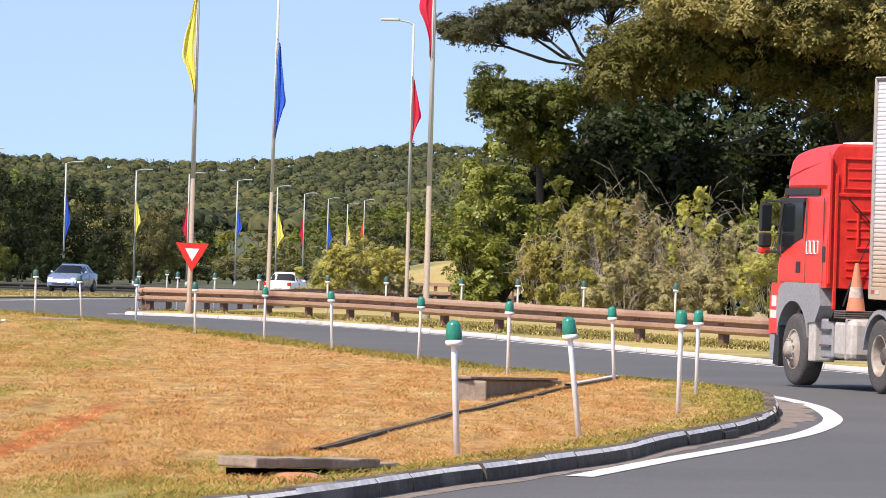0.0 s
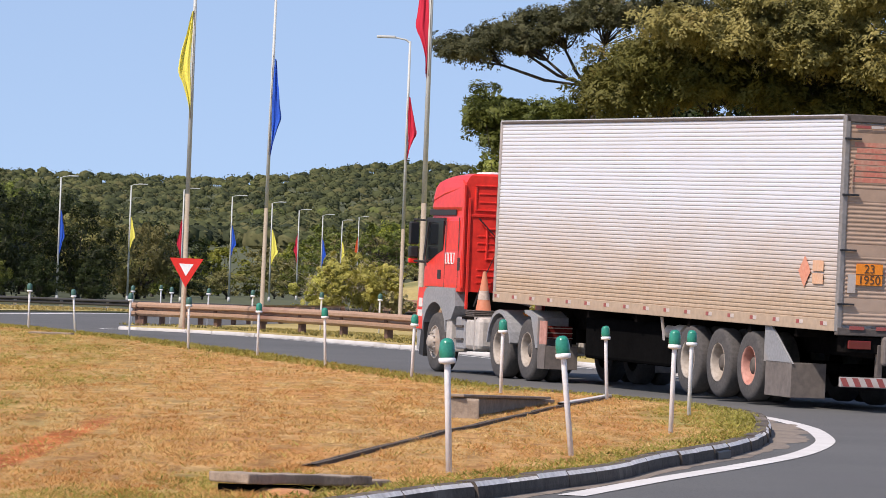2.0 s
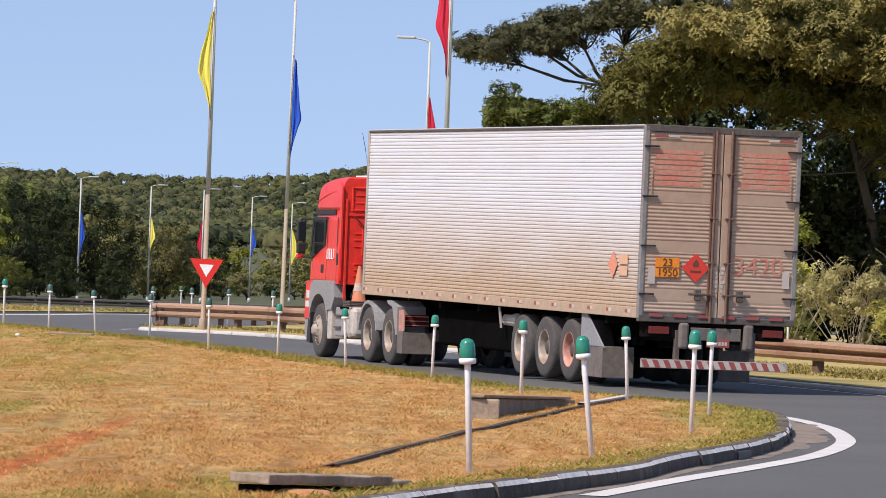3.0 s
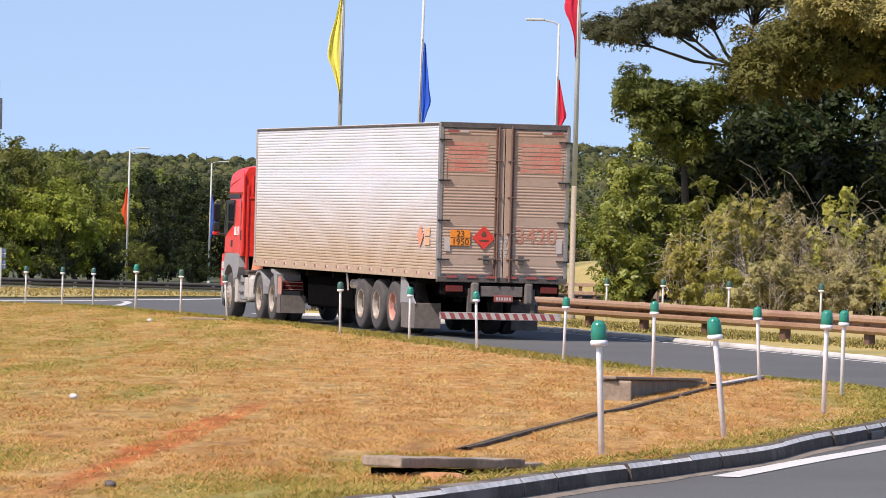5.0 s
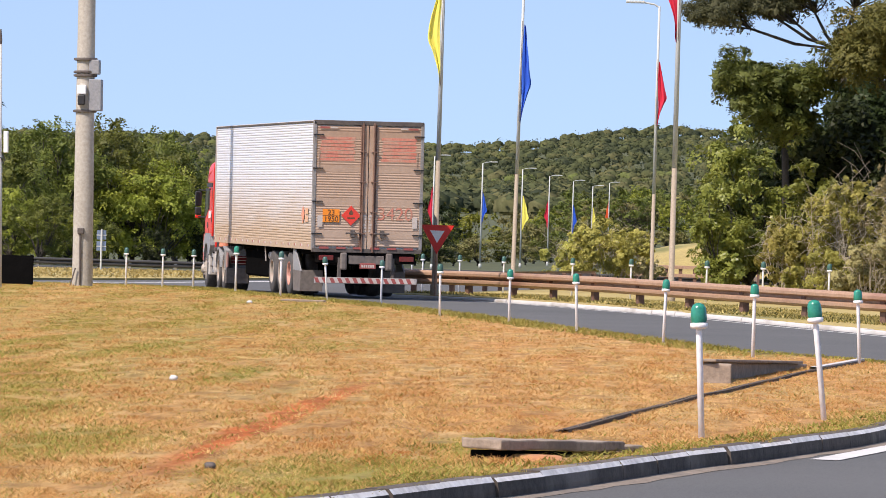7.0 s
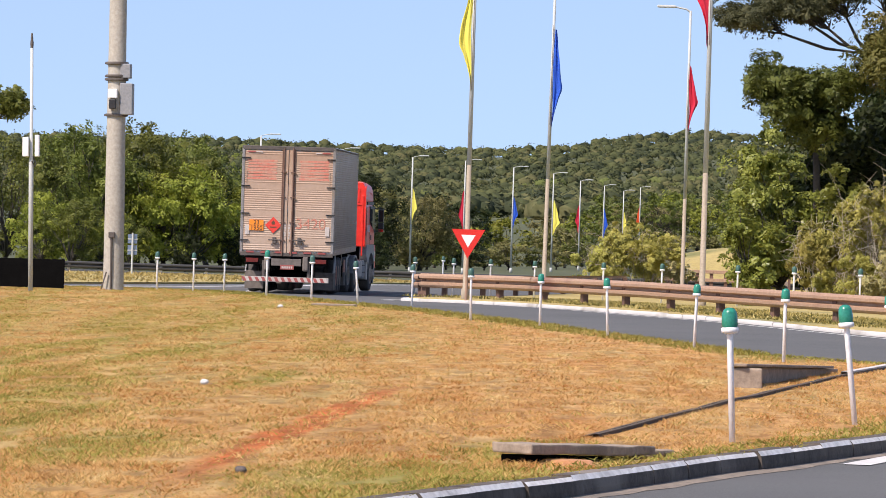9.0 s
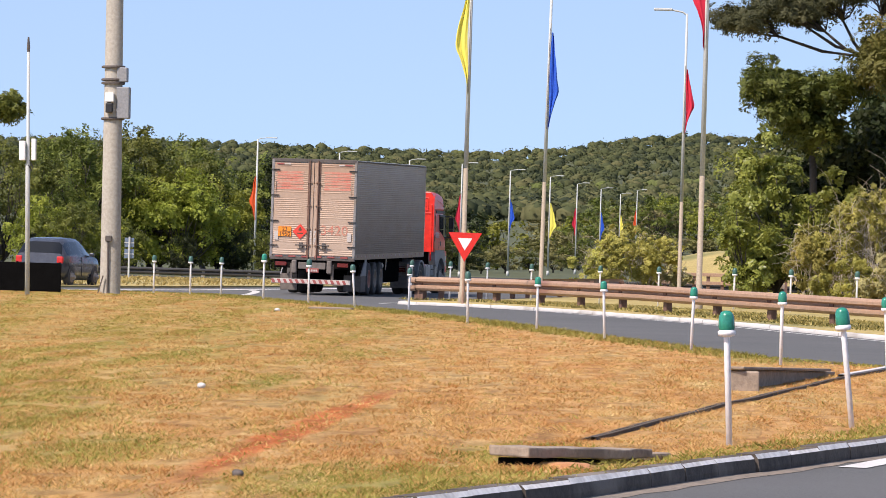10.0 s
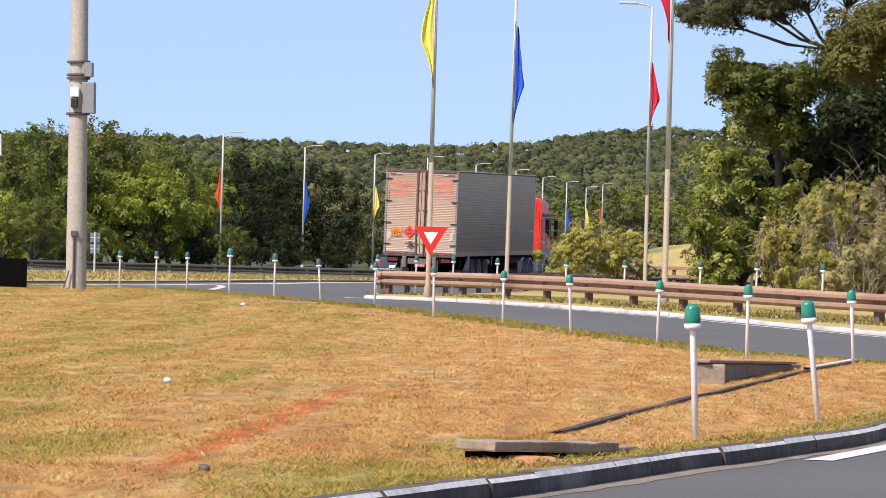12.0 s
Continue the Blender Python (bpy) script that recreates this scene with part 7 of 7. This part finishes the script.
    part("hose", tube(bmesh.new(), [(-0.3, back - 0.1, 1.5), (-0.6, back - 0.25, 1.25), (-0.7, back - 0.45, 1.35), (-0.2, back - 0.7, 1.2)], [0.02] * 4, 6), M["black"], root)
    part("coil_hose", tube(bmesh.new(), [(-0.9, -0.3 + 0.06 * k, 1.06 + 0.03 * (k % 2)) for k in range(12)], [0.02] * 12, 6), M["hazard_orange"], root, "yellow coiled air hose")
    part("antenna", tube(bmesh.new(), [(-0.6, 1.9, 3.4), (-0.75, 1.75, 4.0), (-0.85, 1.6, 4.25)], [0.008, 0.006, 0.004], 5), M["black"], root)
    part("windscreen", loft(bmesh.new(), [[(-1.08, 3.80, 1.78), (1.08, 3.80, 1.78), (1.08, 3.74, 1.78), (-1.08, 3.74, 1.78)], [(-1.02, 3.60, 2.62), (1.02, 3.60, 2.62), (1.02, 3.54, 2.62), (-1.02, 3.54, 2.62)]]), M["glass"], cab)
    part("grille", boxed((-0.8, 3.74, 0.95), (0.8, 3.84, 1.6), 0.02), M["black"], cab)
    part("front_bumper", boxed((-1.2, 3.55, 0.35), (1.2, 3.88, 0.95), 0.05), M["cab_grey"], root)
    part("deck", boxed((-0.8, -1.2, 0.9), (0.8, 0.9, 0.97), 0.01), M["chassis"], root)
    part("fifth_wheel", lathe(bmesh.new(), [(0.45, 0.97), (0.47, 1.0), (0.47, 1.06), (0.3, 1.09)], n=20), M["chassis"], root)
    part("catwalk", boxed((-1.2, 0.75, 0.94), (0.6, 1.5, 0.98), 0.01), M["chassis"], root)
    part("engine_block", boxed((-0.34, 1.4, 0.5), (0.34, 3.3, 1.1), 0.05), M["chassis"], root)
    fr = wheel(0.51, 0.30, M["rubber"], M["wheel_steel"], True)
    # the wheelbase is long: the cab and what hangs before the drive axles sit further forward
    for o in root.children:
        mid = sum(c[1] for c in o.bound_box) / 8
        o.location.y = 1.36 if mid > 0.6 else 0.36 if "chassis" not in o.name and "fifth" not in o.name else 0.0
    dr = wheel(0.51, 0.28, M["rubber"], M["wheel_steel"], False, dual=True)
    for sx in (-1, 1):
        set_wheel(fr, root, sx * 1.08, 4.20, 0.51, sx > 0, seen)
        set_wheel(dr, root, sx * 1.10, 0.72, 0.51, sx > 0, seen)
        set_wheel(dr, root, sx * 1.10, -0.70, 0.51, sx > 0, seen)
    for s in (fr, dr):
        for o in (*s.children_recursive, s):
            bpy.data.objects.remove(o)
    tagged(root, "red cab tractor unit with grey wheel arches and dusty wheels", "truck")
    # the cone strapped behind the cab
    cone = part("traffic_cone", lathe(bmesh.new(), [(0.16, 1.08), (0.135, 1.09), (0.030, 1.75), (0.016, 1.76)], pose(-0.95, 2.45, 0), 20), M["cone"], root, "dusty orange traffic cone", smooth=True)
    part("cone_sleeve", lathe(bmesh.new(), [(0.107, 1.28), (0.083, 1.43)], pose(-0.95, 2.45, 0), 20, False), M["old_sleeve"], cone)
    for k in range(4):
        part("cone_base", boxed((-1.19, 2.21, 0.985 + 0.03 * k), (-0.71, 2.69, 1.008 + 0.03 * k), 0.008), M["hinge"], cone)
    return root, seen


TRAILER, TRAILER_WHEELS = trailer()
TRACTOR, TRACTOR_WHEELS = tractor()


# ---- cars ----
CARS = {  # side profile (y, roof line), the cabin's ends, half width
    "hatch": ([(-1.93, 0.62), (-1.92, 0.82), (-1.87, 1.04), (-1.60, 1.39), (-1.34, 1.49), (-0.6, 1.53), (0.05, 1.50), (0.40, 1.42), (1.02, 1.02), (1.35, 0.93), (1.70, 0.82), (1.88, 0.68), (1.95, 0.50)], (-1.87, -1.60), (0.40, 1.02), 0.85),
    "sedan": ([(-2.22, 0.62), (-2.20, 0.90), (-2.05, 1.00), (-1.62, 1.02), (-1.05, 1.38), (-0.6, 1.45), (0.0, 1.45), (0.40, 1.37), (1.12, 0.98), (1.5, 0.90), (1.9, 0.78), (2.06, 0.66), (2.12, 0.50)], (-1.62, -1.05), (0.40, 1.12), 0.84),
    "pickup": ([(-2.22, 0.62), (-2.20, 1.02), (-1.9, 1.03), (-0.84, 1.04), (-0.66, 1.42), (-0.45, 1.50), (0.0, 1.52), (0.40, 1.44), (1.12, 1.00), (1.5, 0.93), (1.9, 0.80), (2.06, 0.66), (2.12, 0.50)], (-0.84, -0.66), (0.40, 1.12), 0.84),
}


def car(name, paint_mat, kind, label, category):
    """A small car with a rounded shell, y forwards, origin under its middle."""
    root = thing(name)
    prof, tail, screen, W = CARS[kind]
    # fill in the profile so that the shell is rounded
    ys = []
    for (a, _), (b, _) in zip(prof, prof[1:]):
        n = max(1, int((b - a) / 0.28))
        ys += [a + (b - a) * k / n for k in range(n)]
    ys.append(prof[-1][0])
    L0, L1 = prof[0][0], prof[-1][0]
    rings = []
    for y in ys:
        top = float(np.interp(y, [p[0] for p in prof], [p[1] for p in prof]))
        end = max(0.0, (abs(y) - (1.35 if kind == "hatch" else 1.6)) / 0.6)
        wb = W * (1 - 0.14 * min(1, end) ** 2.2)
        zb = min(0.93, top - 0.03)
        low = 0.24 + 0.10 * min(1, end) ** 2
        wt = 0.60 if top > 1.1 else 0.70
        wt = min(wt + 0.1 * max(0.0, 1.25 - top), wb * 0.94)

        def side(q):
            return wb * 0.985 + (wt - wb * 0.985) * q ** 1.15, zb + (top - 0.05 - zb) * q
        half = [(wb * 0.90, low), (wb * 0.99, min(0.42, top - 0.12)), (wb, min(0.70, top - 0.06)), (wb * 0.985, zb), side(0.14), side(0.86), (wt * 0.90, top - 0.018), (wt * 0.5, top - 0.003)]
        rings.append([(-x, y, z) for x, z in half] + [(x, y, z) for x, z in reversed(half)])
    groups = {"body": [], "side_window": [], "side_window_2": [], "quarter_window": [], "quarter_window_2": [], "rear_window": [], "windscreen": []}
    n = len(rings[0])
    for i in range(len(rings) - 1):
        mid = (ys[i] + ys[i + 1]) / 2
        for j in range(n - 1):
            where = "body"
            if tail[1] + 0.02 < mid < screen[0] + 0.25 and j in (4, n - 6) and not -0.28 < mid < -0.10:
                where = ("side_window" if mid > -0.2 else "quarter_window") + ("" if j == 4 else "_2")
            elif tail[0] < mid < tail[1] and 5 <= j <= n - 7:
                where = "rear_window"
            elif screen[0] < mid < screen[1] and 5 <= j <= n - 7:
                where = "windscreen"
            groups[where].append((i, j))
    for nm, cells in groups.items():
        bm = bmesh.new()
        vs = {}

        def v(i, j):
            if (i, j) not in vs:
                vs[i, j] = bm.verts.new(rings[i][j])
            return vs[i, j]
        for i, j in cells:
            bm.faces.new((v(i, j), v(i, j + 1), v(i + 1, j + 1), v(i + 1, j)))
        if nm == "body":
            bm.faces.new([v(0, j) for j in range(n)])
            bm.faces.new([v(len(rings) - 1, j) for j in range(n)][::-1])
        bmesh.ops.recalc_face_normals(bm, faces=bm.faces)
        part(nm.removesuffix("_2"), bm, paint_mat if nm == "body" else M["glass"], root, smooth=True)
    part("floor_pan", boxed((-0.70, L0 + 0.25, 0.20), (0.70, L1 - 0.25, 0.34), 0.02), M["black"], root)
    for sx in (-1, 1):
        part("door_mirror", boxed((sx * 0.82, 0.62, 0.95), (sx * 0.98, 0.72, 1.07), 0.03), paint_mat, root)
        part("head_lamp", boxed((sx * 0.46, L1 - 0.30, 0.60), (sx * 0.73, L1 - 0.06, 0.74), 0.03), M["lamp_clear"], root)
        part("tail_lamp", boxed((sx * 0.56, L0 + 0.0, 0.72), (sx * 0.765, L0 + 0.22, 0.94), 0.03), M["lamp_tail"], root, "red tail lamp")
        part("door_joint", boxed((sx * (W - 0.01), -0.20, 0.34), (sx * (W + 0.003), -0.185, 0.92)), M["black"], root)
        part("door_handle", boxed((sx * (W - 0.01), -0.44, 0.80), (sx * (W + 0.012), -0.28, 0.83), 0.005), M["black"], root)
    part("rear_bumper", boxed((-0.72, L0 - 0.04, 0.32), (0.72, L0 + 0.15, 0.58), 0.06), paint_mat, root)
    part("bumper_trim", boxed((-0.55, L0 - 0.045, 0.28), (0.55, L0 + 0.1, 0.37), 0.02), M["black"], root)
    part("front_bumper", boxed((-0.68, L1 - 0.16, 0.30), (0.68, L1 + 0.02, 0.56), 0.05), paint_mat, root)
    part("front_trim", boxed((-0.5, L1 - 0.1, 0.36), (0.5, L1 + 0.027, 0.46), 0.02), M["black"], root)
    part("number_plate", boxed((-0.24, L0 - 0.055, 0.58), (0.24, L0 - 0.030, 0.70), 0.01), M["sign_white"], root, "pale number plate")
    part("front_plate", boxed((-0.20, L1 + 0.018, 0.46), (0.20, L1 + 0.034, 0.56), 0.005), M["sign_white"], root)
    seen = []
    src = wheel(0.31, 0.19, M["rubber"], M["wheel_steel"], True, nuts=5)
    for y in (-1.25, 1.22):
        for sx in (-1, 1):
            a = [(y + 0.36 * math.cos(math.pi * k / 8), 0.30 + 0.36 * math.sin(math.pi * k / 8)) for k in range(9)]
            part("wheel_arch", prism(bmesh.new(), a, sx * 0.70, sx * (W + 0.004), "yz"), M["black"], root)
            set_wheel(src, root, sx * 0.765, y, 0.31, sx > 0, seen)
    for o in (*src.children_recursive, src):
        bpy.data.objects.remove(o)
    return tagged(root, label, category), seen


HATCH, HATCH_WHEELS = car("hatchback", M["car_grey"], "hatch", "dark grey hatchback with red tail lamps", "car")
SEDAN, SEDAN_WHEELS = car("saloon_car", M["car_blue"], "sedan", "silver-blue saloon car with its headlamps lit", "car")
PICKUP, PICKUP_WHEELS = car("pickup_truck", M["car_white"], "pickup", "small white pickup truck with an open bed", "car")


# ---- all that moves ----
def line_at(rows, t):
    T = [r[0] for r in rows]
    return [float(np.interp(t, T, [r[i] for r in rows])) for i in range(1, len(rows[0]))]


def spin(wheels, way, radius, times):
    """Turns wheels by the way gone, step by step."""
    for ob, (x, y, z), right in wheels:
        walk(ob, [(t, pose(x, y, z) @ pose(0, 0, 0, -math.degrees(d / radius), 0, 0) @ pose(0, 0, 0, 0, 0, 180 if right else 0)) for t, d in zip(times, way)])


def motions():
    frames = [k / FPS for k in range(int(12 * FPS) + 1)]
    kin = []
    trailer_rows, tractor_rows = [], []
    for t, x, y, z, head, pitch, roll in TRAILER_WAY:
        m = pose(x, y, z, pitch, roll, head)
        trailer_rows.append((t, m))
        p = m @ Vector((0, BOX_L - 0.97, 0))
        kin.append((t, p.x, p.y))
    walk(TRAILER, trailer_rows)
    heads = []
    for i, (t, x, y) in enumerate(kin):
        a, b = kin[max(i - 1, 0)], kin[min(i + 1, len(kin) - 1)]
        heads.append(math.degrees(math.atan2(-(b[1] - a[1]), b[2] - a[2])))
    for (t, x, y), h in zip(kin, heads):
        tractor_rows.append((t, pose(x, y, land(y) + 0.0, 0.2, 0, h)))
    walk(TRACTOR, tractor_rows)
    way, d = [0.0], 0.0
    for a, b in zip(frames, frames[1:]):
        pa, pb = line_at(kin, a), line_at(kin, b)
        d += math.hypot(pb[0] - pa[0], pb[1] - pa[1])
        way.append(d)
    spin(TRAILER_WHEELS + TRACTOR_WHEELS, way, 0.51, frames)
    for ob, wheels, rows in ((HATCH, HATCH_WHEELS, HATCH_WAY), (SEDAN, SEDAN_WHEELS, SEDAN_WAY), (PICKUP, PICKUP_WHEELS, PICKUP_WAY)):
        walk(ob, [(t, pose(x, y, z, 0, 0, h)) for t, x, y, z, h in rows])
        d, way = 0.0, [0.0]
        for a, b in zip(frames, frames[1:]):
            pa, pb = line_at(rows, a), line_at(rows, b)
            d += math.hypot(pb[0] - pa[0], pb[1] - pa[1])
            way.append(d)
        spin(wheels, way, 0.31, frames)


# seconds, x, y, z, heading to the left
HATCH_WAY = [(0.0, -60.0, 20.0, 0.0, -16.0), (8.0, -32.0, 116.0, 0.1, -14.0), (9.5, -23.4, 147.0, -0.05, -11.0), (10.0, -20.7, 159.0, -0.08, -10.0), (10.5, -18.3, 171.5, -0.09, -10.0), (11.2, -14.95, 189.5, -0.13, -10.5), (12.0, -11.4, 209.0, -0.22, -11.0)]
SEDAN_WAY = [(0.0, -19.2, 262.0, -0.46, 169.0), (0.3, -20.5, 256.0, -0.43, 169.0), (0.6, -21.8, 250.0, -0.40, 168.0), (2.0, -30.0, 240.0, -0.30, 110.0), (12.0, -115.0, 244.0, -0.32, 90.0)]
PICKUP_WAY = [(0.0, -9.1, 290.0, -0.72, -11.0), (1.5, -1.24, 322.0, -0.94, -13.0), (4.0, 12.0, 374.0, -1.0, -14.0), (12.0, 60.0, 545.0, -1.0, -16.0)]
motions()
